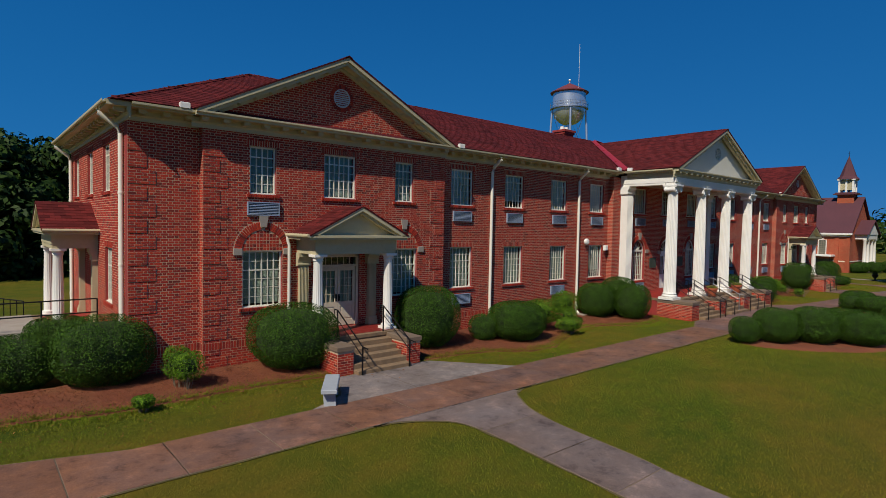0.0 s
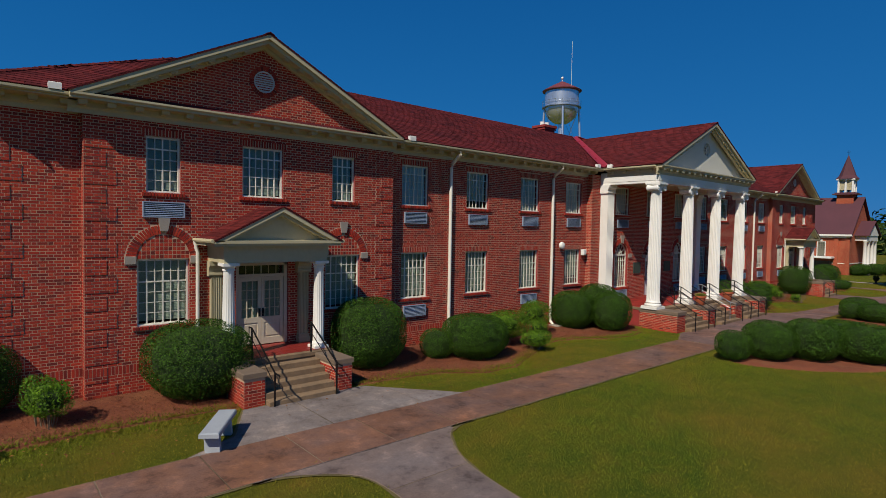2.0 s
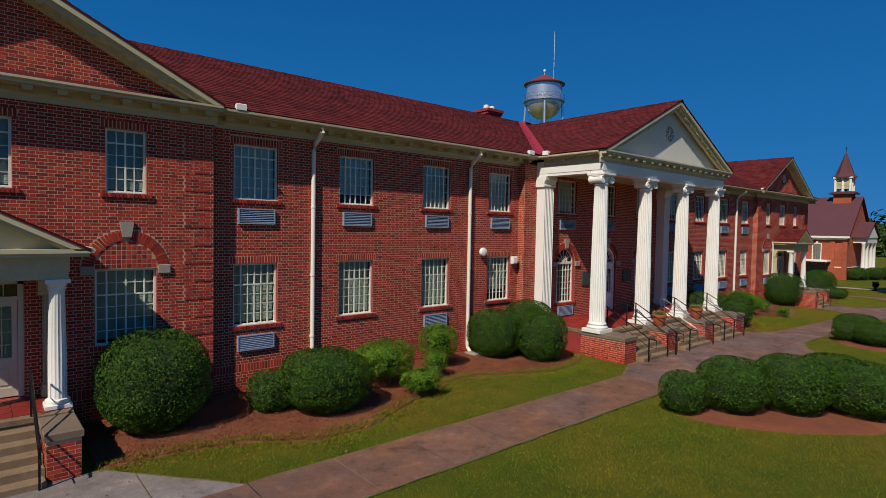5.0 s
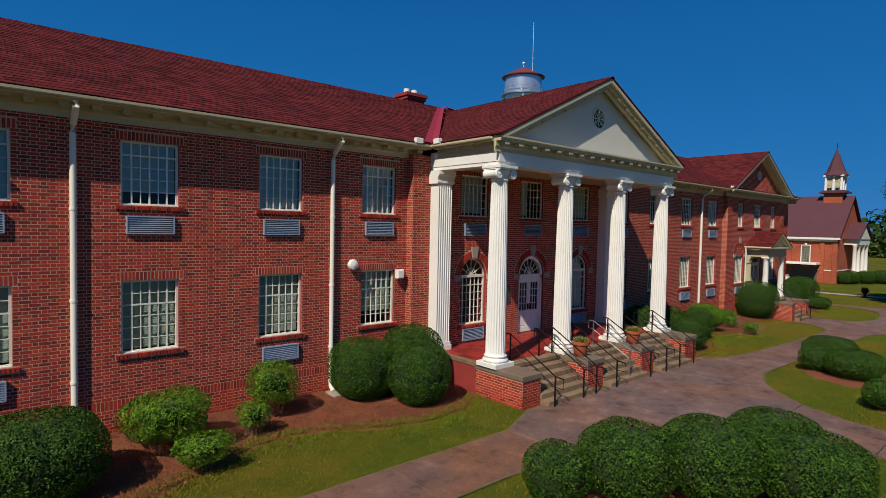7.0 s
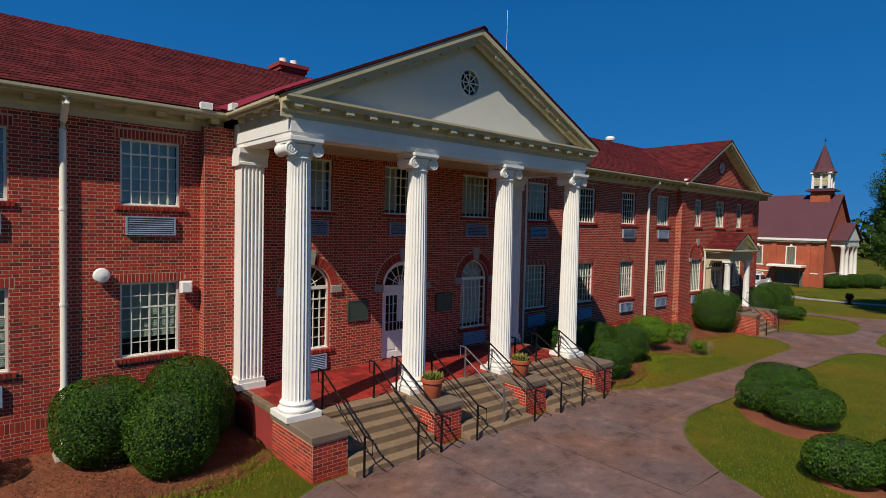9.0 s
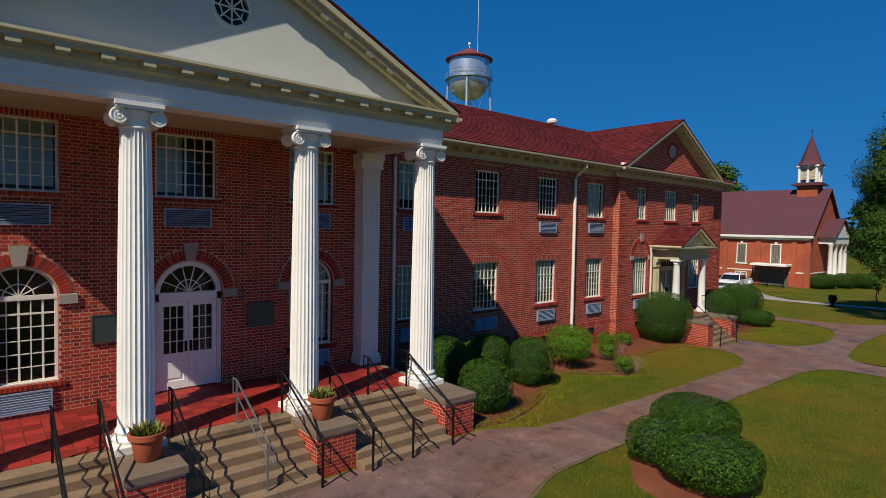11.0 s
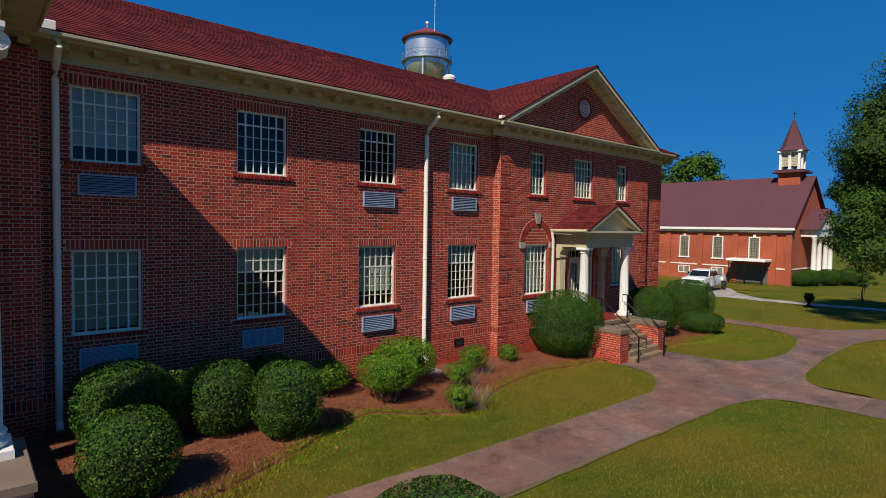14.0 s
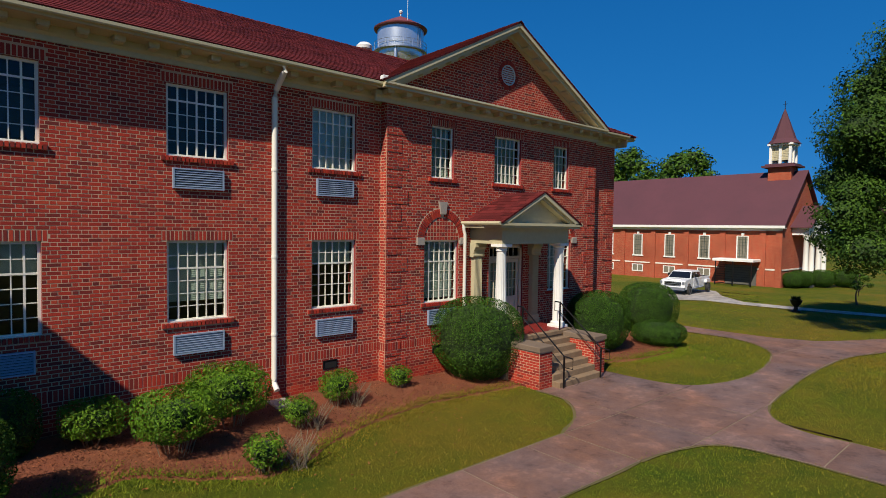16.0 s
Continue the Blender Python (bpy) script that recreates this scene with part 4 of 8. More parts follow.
def keystone(x, y, z, h=0.42, w=0.22):
    g = Geo()
    g.prism([(-w * 0.38, 0.01, 0), (w * 0.38, 0.01, 0), (w * 0.62, 0.01, h), (-w * 0.62, 0.01, h)], (0, -0.08, 0))
    tagged(part("trim_keystone", g, LIMESTONE, at=pose(x, y, z)), "grey cast stone keystone", "keystone", kind="structure")


def impost(x, y, z, w=0.24):
    g = Geo()
    g.chamfer(-w / 2, w / 2, -0.06, 0.01, -0.10, 0.10, 0.012)
    tagged(part("trim_impost", g, LIMESTONE, at=pose(x, y, z)), "grey cast stone impost block", "impost", kind="structure")


for c, r, z in ((-3.15, 0.63, 3.28), (0.0, 0.74, 3.20), (3.1, 0.64, 3.28)):
    keystone(c, Y_PORT, z + r + 0.01, 0.40, 0.26)
    for s in (-1, 1):
        impost(c + s * (r + 0.17), Y_PORT, z - 0.04, 0.32)
for k, (a, b, c) in PAV.items():
    for dx in (-2.73, 2.73):
        keystone(c + dx, Y_PAV, 3.60 + 0.64 + 0.10, 0.36, 0.24)
        for s in (-1, 1):
            impost(c + dx + s * 0.80, Y_PAV, 3.58, 0.26)


# ---- doors ----
def door_leaf(ob, x0, x1, z1, y, panes, paint, hang):
    """One glazed leaf with a lower panel, in the opening's frame."""
    leaf = Geo()
    st = 0.10
    zg = z1 * 0.38
    leaf.box(x0, x0 + st, y, y + 0.045, 0.01, z1)
    leaf.box(x1 - st, x1, y, y + 0.045, 0.01, z1)
    leaf.box(x0 + st, x1 - st, y, y + 0.045, z1 - 0.12, z1)
    leaf.box(x0 + st, x1 - st, y, y + 0.045, 0.01, 0.20)
    leaf.box(x0 + st, x1 - st, y, y + 0.045, zg - 0.10, zg + 0.06)
    leaf.box(x0 + st, x1 - st, y + 0.02, y + 0.035, 0.20, zg - 0.10)
    leaf.chamfer(x0 + st + 0.05, x1 - st - 0.05, 0.25, zg - 0.15, -0.008, 0.014, 0.012, m=Matrix(((1, 0, 0, 0), (0, 0, -1, y + 0.02), (0, 1, 0, 0), (0, 0, 0, 1))))
    d = part("door_leaf", leaf, paint, ob)
    g = Geo()
    cols, rows = panes
    a, b, c, e = x0 + st, x1 - st, zg + 0.06, z1 - 0.12
    for i in range(1, cols):
        x = a + i * (b - a) / cols
        g.box(x - 0.011, x + 0.011, y + 0.005, y + 0.04, c, e)
    for j in range(1, rows):
        z = c + j * (e - c) / rows
        g.box(a, b, y + 0.008, y + 0.038, z - 0.010, z + 0.010)
    part("glazing_bars", g, paint, d)
    me = pane_mesh((b - a) / cols - 0.02, (e - c) / rows - 0.018)
    for i in range(cols):
        for j in range(rows):
            part("pane", me, None, d, at=pose(a + (i + 0.5) * (b - a) / cols, y + 0.022, c + (j + 0.5) * (e - c) / rows))
    g = Geo()
    hx = x1 - 0.05 if hang < 0 else x0 + 0.05
    g.box(hx - 0.03, hx + 0.03, y - 0.012, y, z1 * 0.42, z1 * 0.54)
    g.tube([(hx, y - 0.012, z1 * 0.445), (hx, y - 0.06, z1 * 0.45), (hx, y - 0.06, z1 * 0.515), (hx, y - 0.012, z1 * 0.52)], 0.012, 6)
    part("handle", g, IRON, d, "dark metal pull handle")


def main_door():
    ob = thing("door_main", pose(0.0, Y_PORT, 0.97), "white glazed double doors under a fanlight, shut", "door", kind="structure")
    g = Geo()
    for s in (-1, 1):
        g.box(s * 0.74, s * 0.64, 0.08, 0.24, 0.0, 2.23)
    g.box(-0.74, 0.74, 0.08, 0.24, 2.06, 2.25)
    arch_ring(g, 0.62, 0.735, 0.07, 0.24, 2.23)
    part("door_frame", g, WHITE, ob)
    door_leaf(ob, -0.635, -0.004, 2.05, 0.12, (3, 4), WHITE, -1)
    door_leaf(ob, 0.004, 0.635, 2.05, 0.12, (3, 4), WHITE, 1)
    g = Geo()
    arch_bars(g, 0.62, 7, 0.11, 0.14, 2.25, 0.45)
    part("fanlight_bars", g, WHITE, ob)
    part("fanlight_pane", half_disc(0.62, 0.14, 2.25), GLASS, ob)


main_door()


def pavilion_door(x):
    ob = thing("door_pavilion", pose(x, Y_PAV, 0.94), "buff painted glazed double doors with a transom light, shut", "door", kind="structure")
    g = Geo()
    for s in (-1, 1):
        g.box(s * 0.80, s * 0.70, 0.06, 0.24, 0.0, 2.50)
    g.box(-0.80, 0.80, 0.06, 0.24, 2.40, 2.505)
    g.box(-0.70, 0.70, 0.07, 0.23, 2.06, 2.14)
    for i in range(1, 6):
        g.box(-0.70 + i * 1.4 / 6 - 0.01, -0.70 + i * 1.4 / 6 + 0.01, 0.13, 0.16, 2.14, 2.40)
    part("door_frame", g, DOOR_PAINT, ob)
    door_leaf(ob, -0.695, -0.004, 2.05, 0.12, (3, 4), DOOR_PAINT, -1)
    door_leaf(ob, 0.004, 0.695, 2.05, 0.12, (3, 4), DOOR_PAINT, 1)
    g = Geo()
    g.box(-0.70, 0.70, 0.145, 0.149, 2.14, 2.40)
    part("pane", g, GLASS, ob)
    for s in (-1, 1):
        g = Geo()
        for i in range(14):
            w0 = s * 0.35 - 0.25 + i * 0.5 / 14
            g.prism([(w0, 0.21, 0.78), (w0 + 0.018, 0.195, 0.78), (w0 + 0.036, 0.21, 0.78), (w0 + 0.018, 0.215, 0.78)], (0, 0, 1.16))
        part("door_curtain", g, BLIND, ob, "pale gathered curtain behind the door glass")


for k in PAV:
    pavilion_door(PAV[k][2])


# ---- wall grilles, pipes, lamps, plaques ----
def grille(at):
    ob = thing("wall_air_grille", at, "grey louvred air conditioner grille set in the brick wall", "air grille", "air grilles under the windows")
    w, h = 1.03, 0.42
    g = Geo()
    for a, b, c, d in ((-w / 2, w / 2, 0, 0.03), (-w / 2, w / 2, h - 0.03, h), (-w / 2, -w / 2 + 0.03, 0.03, h - 0.03), (w / 2 - 0.03, w / 2, 0.03, h - 0.03)):
        g.box(a, b, -0.07, 0.01, c, d)
    part("frame", g, LOUVRE, ob)
    g = Geo()
    g.box(-w / 2 + 0.03, w / 2 - 0.03, -0.012, 0.008, 0.03, h - 0.03)
    part("backing", g, DARK, ob)
    g = Geo()
    z = -0.012
    g.prism([(-w / 2 + 0.03, -0.066, z), (-w / 2 + 0.03, -0.030, z + 0.030), (-w / 2 + 0.03, -0.026, z + 0.026), (-w / 2 + 0.03, -0.062, z - 0.006)], (w - 0.06, 0, 0))
    me = g.mesh("slat", LOUVRE)
    for i in range(7):
        part("slat", me, None, ob, at=pose(0, 0, 0.062 + i * 0.049))
    return ob


GRILLES = [(c, 0.0, 4.70) for c in WIN_W] + [(c, 0.0, 4.70) for c in (WIN_E[0], WIN_E[2], WIN_E[3])]
GRILLES += [(c, 0.0, 1.24) for c in (WIN_W[0], WIN_W[2])] + [(c, 0.0, 1.24) for c in WIN_E]
GRILLES += [(c, Y_PORT, 4.72) for c in (-3.15, -0.05, 3.1)] + [(c, Y_PORT, 1.03) for c in (-3.15, 3.1)]
GRILLES += [(PAV["w"][2] - 2.73, Y_PAV, 4.70), (PAV["e"][2] - 2.73, Y_PAV, 1.22)]
first = None
for x, y, z in GRILLES:
    q = pose(x, y - 0.006, z)
    first = copy_thing(first, q) if first else grille(q)


def downpipe(at, z_top, out, foot=True):
    """A round pipe from the gutter down a wall; -y is outward."""
    ob = thing("downpipe", at, "cream painted metal downpipe strapped to the brick", "downpipe", "downpipes")
    g = Geo()
    g.tube([(0, -out, z_top), (0, -out, z_top - 0.10), (0, -0.16, z_top - 0.42), (0, -0.075, z_top - 0.60), (0, -0.075, 0.42), (0, -0.09, 0.30), (0, -0.24, 0.16)], 0.066, 12)
    part("pipe", g, TRIM, ob, smooth=True)
    for z in (1.4, 3.2, 5.2):
        if z < z_top - 0.7:
            g = Geo()
            g.lathe([(0.074, 0), (0.077, 0.02), (0.077, 0.05), (0.074, 0.07)], 12, (0, -0.075, z))
            part("collar", g, TRIM, ob, smooth=True)


for x in (-15.0, -8.68, 5.93, 15.02):
    downpipe(pose(x, 0, 0), 7.47, 0.60)
downpipe(pose(-29.05, 0.45, 0, 0, 0, -90), 7.47, 0.60)
downpipe(pose(-29.05, 10.2, 0, 0, 0, -90), 7.47, 0.60)

# ---- portico: floor, steps, columns ----
COL_X = tuple(AXIS + 3.18 * (i - 1.5) for i in range(4))
Z_FLOOR = 0.95
g = Geo()
g.box(AXIS - 5.05, AXIS + 5.05, -3.40, Y_PORT, Z_FLOOR - 0.12, Z_FLOOR - 0.012)
g.box(AXIS - 5.03, AXIS + 5.03, -3.38, Y_PORT, -0.1, Z_FLOOR - 0.12, 1)
g.box(AXIS - 5.05, AXIS + 5.05, -3.42, -3.08, Z_FLOOR - 0.10, Z_FLOOR)
PORCH = tagged(part("floor_portico", g, [TREAD, BRICK_SIDE]), "raised portico floor with a concrete edge and red tiles", "floor", kind="structure")


def brick_pier(name, x0, x1, y0, y1, z1, label, cap=0.14, over=0.035, base=0.0):
    """A low brick cheek wall with a stone cap."""
    z1 -= base
    ob = thing(name, pose((x0 + x1) / 2, (y0 + y1) / 2, base), label, "cheek wall", "brick cheek walls beside steps")
    w, d = (x1 - x0) / 2, (y1 - y0) / 2
    g = Geo()
    g.box(-w, w, -d, d, -0.08, z1 - cap)
    part("core", g, MORTAR, ob)
    vs, fs = [], []
    faces = (((-w, -d), (1, 0), (0, -1), 2 * w), ((w, -d), (0, 1), (1, 0), 2 * d), ((-w, d), (0, -1), (-1, 0), 2 * d))
    for (ox, oy), u, n, length in faces:
        for j in range(int((z1 - cap) / COURSE)):
            x = -(j % 2) * BRICK_L / 2
            while x < length:
                p, q = max(x, 0.0), min(x + BRICK_L, length)
                if q - p > 0.03:
                    p, q = p + 0.007, q - 0.007
                    k = len(vs)
                    for dn in (0.003, -0.01):
                        for a, z in ((p, j * COURSE), (q, j * COURSE), (q, j * COURSE + 0.061), (p, j * COURSE + 0.061)):
                            vs.append((ox + u[0] * a + n[0] * dn, oy + u[1] * a + n[1] * dn, z))
                    fs += [(k, k + 1, k + 2, k + 3), (k, k + 4, k + 5, k + 1), (k + 1, k + 5, k + 6, k + 2), (k + 2, k + 6, k + 7, k + 3), (k + 3, k + 7, k + 4, k)]
                x += BRICK_L
    me = bpy.data.meshes.new("bricks")
    me.from_pydata(vs, [], fs)
    me.materials.append(BRICK)
    part("bricks", me, None, ob)
    g = Geo()
    g.chamfer(-w - over, w + over, -d - over, d + over, z1 - cap, z1, 0.018)
    part("cap", g, CAST, ob, "worn grey stone cap")
    return ob


CHEEKS = ((-5.20, -4.42), (-2.14, -1.28), (1.06, 1.92), (4.28, 5.18))
for a, b in CHEEKS:
    brick_pier("cheek_wall", a, b, -4.45, -2.62, 0.94, "red brick cheek wall with a grey stone cap below a column")
RISE, GOING = Z_FLOOR / 6, 0.27
for (_, a), (b, _) in zip(CHEEKS, CHEEKS[1:]):
    ob = thing("steps", pose((a + b) / 2, -3.40, 0), "worn tan concrete steps between brick cheek walls", "steps", "flights of steps to the portico")
    w = (b - a) / 2 - 0.012
    for i in range(6):
        g = Geo()
        y0 = -GOING * (5 - i) - 0.015
        g.chamfer(-w, w, y0 - (GOING - 0.28 if i == 5 else 0.0), 0.0 if i < 5 else 0.35, i * RISE + (0.001 if i else -0.08), (i + 1) * RISE - 0.004 * (i == 5), 0.014)
        part("step", g, TREAD, ob)

g = Geo()
g.box(-0.145, 0.145, -0.145, 0.145, -0.02, 0.0)
TILE = g.mesh("tile", RED_TILE)
for i in range(32):
    for j in range(9):
        part("tile", TILE, None, PORCH, at=pose(AXIS - 4.72 + i * 0.304, -0.48 - j * 0.298, Z_FLOOR + 0.002))


def spiral_disc(g, m, r, t):
    """A volute: a disc with a raised scroll on both faces."""
    k = 20
    for s in (-1, 1):
        rings = [(r, 0.0), (r, s * t * 0.7), (r * 0.93, s * t), (r * 0.80, s * t), (r * 0.76, s * t * 0.7), (r * 0.56, s * t * 0.75), (r * 0.52, s * t), (r * 0.40, s * t),
                 (r * 0.37, s * t * 0.7), (r * 0.20, s * t * 0.8), (r * 0.15, s * t * 1.15), (0.001, s * t * 1.2)]
        vs = [m @ Vector((a * math.cos(2 * math.pi * i / k), y, a * math.sin(2 * math.pi * i / k))) for a, y in rings for i in range(k)]
        g.add(vs, [(j * k + i, j * k + (i + 1) % k, (j + 1) * k + (i + 1) % k, (j + 1) * k + i) for j in range(len(rings) - 1) for i in range(k)])


def ionic_column(at, r0, r1, height, label, flutes=24):
    """Base, tapered fluted shaft and a capital with four corner volutes."""
    ob = thing("column", at, label, "column", "white columns of the portico")
    g = Geo()
    q = r0 * 1.34
    g.chamfer(-q, q, -q, q, 0.0, 0.13, 0.01)
    part("plinth", g, WHITE, ob)
    g = Geo()
    torus = [(r0 * (1.16 + 0.15 * math.sin(math.pi * i / 8)), 0.13 + 0.11 * i / 8) for i in range(9)]
    small = [(r0 * (1.08 + 0.09 * math.sin(math.pi * i / 6)), 0.28 + 0.06 * i / 6) for i in range(7)]
    g.lathe(torus + [(r0 * 1.07, 0.25)] + small + [(r0 * 1.02, 0.37)], 40)
    part("base", g, WHITE, ob, smooth=True)
    g = Geo()
    rows = []
    zs, ze = 0.37, height - 0.46
    for i in range(11):
        t = i / 10
        rows.append((r0 - (r0 - r1) * t ** 1.7, zs + (ze - zs) * t, 1))
    g.lathe([(r0 * 0.99, 0.36, 0)] + rows + [(r1 * 1.0, ze + 0.03, 0)], flutes * 6, flutes=flutes, depth=r0 * 0.075)
    part("shaft", g, WHITE, ob, smooth=True)
    g = Geo()
    g.lathe([(r1, height - 0.44), (r1 * 1.10, height - 0.42), (r1 * 1.10, height - 0.40), (r1 * 1.0, height - 0.38), (r1 * 0.98, height - 0.28), (r1 * 1.22, height - 0.20), (r1 * 1.25, height - 0.13)], 32)
    a = r1 * 1.55
    g.box(-a, a, -a, a, height - 0.075, height)
    g.box(-a * 0.95, a * 0.95, -a * 0.95, a * 0.95, height - 0.12, height - 0.075)
    part("capital", g, WHITE, ob, smooth=True)
    for s in (-1, 1):
        g = Geo()
        rv, half = r1 * 0.57, r1 * 1.12
        k, rows = 20, []
        for j in range(9):
            t = -1 + j / 4
            rows.append((rv * (0.78 + 0.22 * abs(t) ** 1.5), t * half * 0.9))
        vs = [(s * r1 * 1.24 + q * math.cos(2 * math.pi * i / k), y, height - 0.245 + q * math.sin(2 * math.pi * i / k)) for q, y in rows for i in range(k)]
        g.add(vs, [(j * k + i, j * k + (i + 1) % k, (j + 1) * k + (i + 1) % k, (j + 1) * k + i) for j in range(8) for i in range(k)])
        for e in (-1, 1):
            spiral_disc(g, pose(s * r1 * 1.24, e * half * 0.88, height - 0.245), rv, 0.05)
        part("volute", g, WHITE, ob, smooth=True)
    return ob


col = ionic_column(pose(COL_X[0], -3.10, 0.938), 0.297, 0.240, 5.88, "tall white fluted column with a scrolled capital")
for x in COL_X[1:]:
    copy_thing(col, pose(x, -3.10, 0.938))


def pilaster(at, w, d, height, label, group, mat):
    """A flat fluted pilaster against a wall; -y is outward."""
    ob = thing("pilaster", at, label, "pilaster", group)
    g = Geo()
    g.box(-w * 0.62, w * 0.62, -d - 0.06, 0.0, 0.0, 0.16)
    g.box(-w * 0.57, w * 0.57, -d - 0.035, 0.0, 0.16, 0.26)
    part("base", g, mat, ob)
    g = Geo()
    h0, h1 = 0.26, height - 0.42
    n, pts = 6, [(w / 2, 0.0), (-w / 2, 0.0), (-w / 2, -d)]
    step = w / n
    for i in range(n):
        x = -w / 2 + i * step
        pts += [(x + 0.12 * step, -d), (x + 0.22 * step, -d + 0.02), (x + 0.5 * step, -d + 0.028), (x + 0.78 * step, -d + 0.02), (x + 0.88 * step, -d)]
    pts.append((w / 2, -d))
    g.prism([(p, q, h0) for p, q in pts], (0, 0, h1 - h0))
    part("shaft", g, mat, ob)
    g = Geo()
    prof = [(0.0, h1), (0.03, h1 + 0.03), (0.03, h1 + 0.08), (0.01, h1 + 0.10), (0.03, h1 + 0.2), (0.10, h1 + 0.30), (0.10, height), (-d, height), (-d, h1)]
    g.prism([(-w / 2 - 0.08, -d - o, z) for o, z in prof], (w + 0.16, 0, 0))
    part("capital", g, mat, ob)
    return ob


for s in (-1, 1):
    pilaster(pose(AXIS + s * 4.80, Y_PORT - 0.012, Z_FLOOR), 0.56, 0.42, 5.87, "white fluted pilaster with a moulded capital against the brick", "portico pilasters", WHITE)


# ---- handrails ----
def handrail(at, z_top, run, mat=IRON, label="black wrought iron handrail on two posts beside the steps", double=True):
    """Runs from the foot at the origin up towards +y; both ends close in a loop."""
    ob = thing("handrail", at, label, "handrail", "handrails of the steps")
    h = 0.86
    foot, head = Vector((0, 0, 0)), Vector((0, run, z_top))
    up_v = Vector((0, 0, h))
    for name, p in (("post", foot), ("post", head)):
        g = Geo()
        g.box(-0.018, 0.018, p.y - 0.018, p.y + 0.018, p.z - 0.02, p.z + h)
        part(name, g, mat, ob)
    g = Geo()
    g.tube([foot + up_v + Vector((0, -0.28, -0.02)), foot + up_v, head + up_v, head + up_v + Vector((0, 0.20, 0))], 0.021, 8)
    part("top_rail", g, mat, ob, smooth=True)
    g = Geo()
    g.tube([foot + Vector((0, 0, h - 0.30)), head + Vector((0, 0, h - 0.30))], 0.013, 6)
    part("lower_rail", g, mat, ob)
    g = Geo()
    g.tube([foot + up_v + Vector((0, -0.28, -0.02)), foot + Vector((0, -0.28, h - 0.30)), foot + Vector((0, 0, h - 0.30))], 0.013, 6)
    part("end_loop", g, mat, ob)
    g = Geo()
    g.tube([head + up_v + Vector((0, 0.20, 0)), head + Vector((0, 0.20, h - 0.28)), head + Vector((0, 0, h - 0.28))], 0.013, 6)
    part("end_loop", g, mat, ob)
    return ob


hr = None
for x in (-4.28, -2.92, -2.26, -1.14, 0.96, 2.06, 3.05, 4.16):
    q = pose(x, -4.86, 0.02)
    hr = copy_thing(hr, q) if hr else handrail(q, Z_FLOOR - 0.02, 1.72)
handrail(pose(0.02, -4.62, RISE + 0.01), Z_FLOOR - RISE - 0.02, 1.45, METAL, "weathered galvanised handrail in the middle of the steps")


# ---- pots, plaques, wall lamps ----
LEAF_POT = surface("pot_plant", (0.26, 0.22, 0.035), (0.07, 0.11, 0.015), 4.0, 30.0, 0.6, bump=0.2, per="island")
SOIL = surface("soil", (0.05, 0.035, 0.025), (0.03, 0.02, 0.015), 4.0, 40.0, 0.95)


def blades(g, n, rng, r, h, w, lean):
    for _ in range(n):
        a, d = rng.uniform(0, 2 * math.pi), r * math.sqrt(rng.random())
        b, hh = rng.uniform(0, 2 * math.pi), h * rng.uniform(0.5, 1.0)
        p = Vector((d * math.cos(a), d * math.sin(a), 0))
        side = Vector((math.cos(b), math.sin(b), 0)) * w
        tip = p + Vector((math.cos(a) * lean * rng.random(), math.sin(a) * lean * rng.random(), hh))
        midp = (p + tip) / 2 + Vector((0, 0, hh * 0.12))
        g.add([p - side * 0.5, p + side * 0.5, midp + side, midp - side, tip], [(0, 1, 2, 3), (3, 2, 4)])


def flower_pot(at, seed):
    ob = thing("flower_pot", at, "terracotta pot of low yellow-green plants on a stone cap", "flower pot", "terracotta pots on the cheek walls")
    g = Geo()
    g.lathe([(0.17, 0.0), (0.19, 0.02), (0.245, 0.36), (0.285, 0.37), (0.29, 0.46), (0.275, 0.47), (0.25, 0.46), (0.235, 0.40), (0.01, 0.40)], 28)
    part("pot", g, TERRACOTTA, ob, smooth=True)
    g = Geo()
    g.lathe([(0.235, 0.38), (0.236, 0.415), (0.02, 0.43)], 20)
    part("soil", g, SOIL, ob)
    g = Geo()
    blades(g, 160, random.Random(seed), 0.2, 0.22, 0.018, 0.14)
    part("plant", g, LEAF_POT, ob, at=pose(0, 0, 0.41))


for i, (a, b) in enumerate(CHEEKS[1:3]):
    flower_pot(pose((a + b) / 2, -3.86, 0.94), i)
for x in (-1.62, 1.68):
    ob = thing("wall_plaque", pose(x, Y_PORT - 0.006, 2.27), "dark bronze plaque fixed to the brick wall", "plaque", "plaques beside the main door")
    g = Geo()
    g.box(-0.34, 0.34, -0.04, 0.01, 0.0, 0.59)
    part("plate", g, BRONZE, ob)
    g = Geo()
    for a, b, c, d in ((-0.34, 0.34, 0.0, 0.03), (-0.34, 0.34, 0.56, 0.59), (-0.34, -0.31, 0.03, 0.56), (0.31, 0.34, 0.03, 0.56)):
        g.box(a, b, -0.052, -0.04, c, d)
    part("rim", g, BRONZE, ob)
ob = thing("wall_bell", pose(-8.0, 0, 3.68), "round white alarm bell fixed to the brick wall", "alarm bell")
g = Geo()
g.lathe([(0.10, 0.0), (0.16, 0.03), (0.165, 0.10), (0.14, 0.15), (0.06, 0.18), (0.002, 0.185)], 28)
part("gong", g, WHITE, ob, smooth=True, at=pose(0, -0.05, 0.14, 90, 0, 0))
g = Geo()
g.box(-0.06, 0.06, -0.06, 0.0, 0.08, 0.20)
part("bracket", g, METAL, ob)
ob = thing("floodlight", pose(-6.27, 0, 3.34), "white box floodlight fixed to the brick wall", "floodlight")
g = Geo()
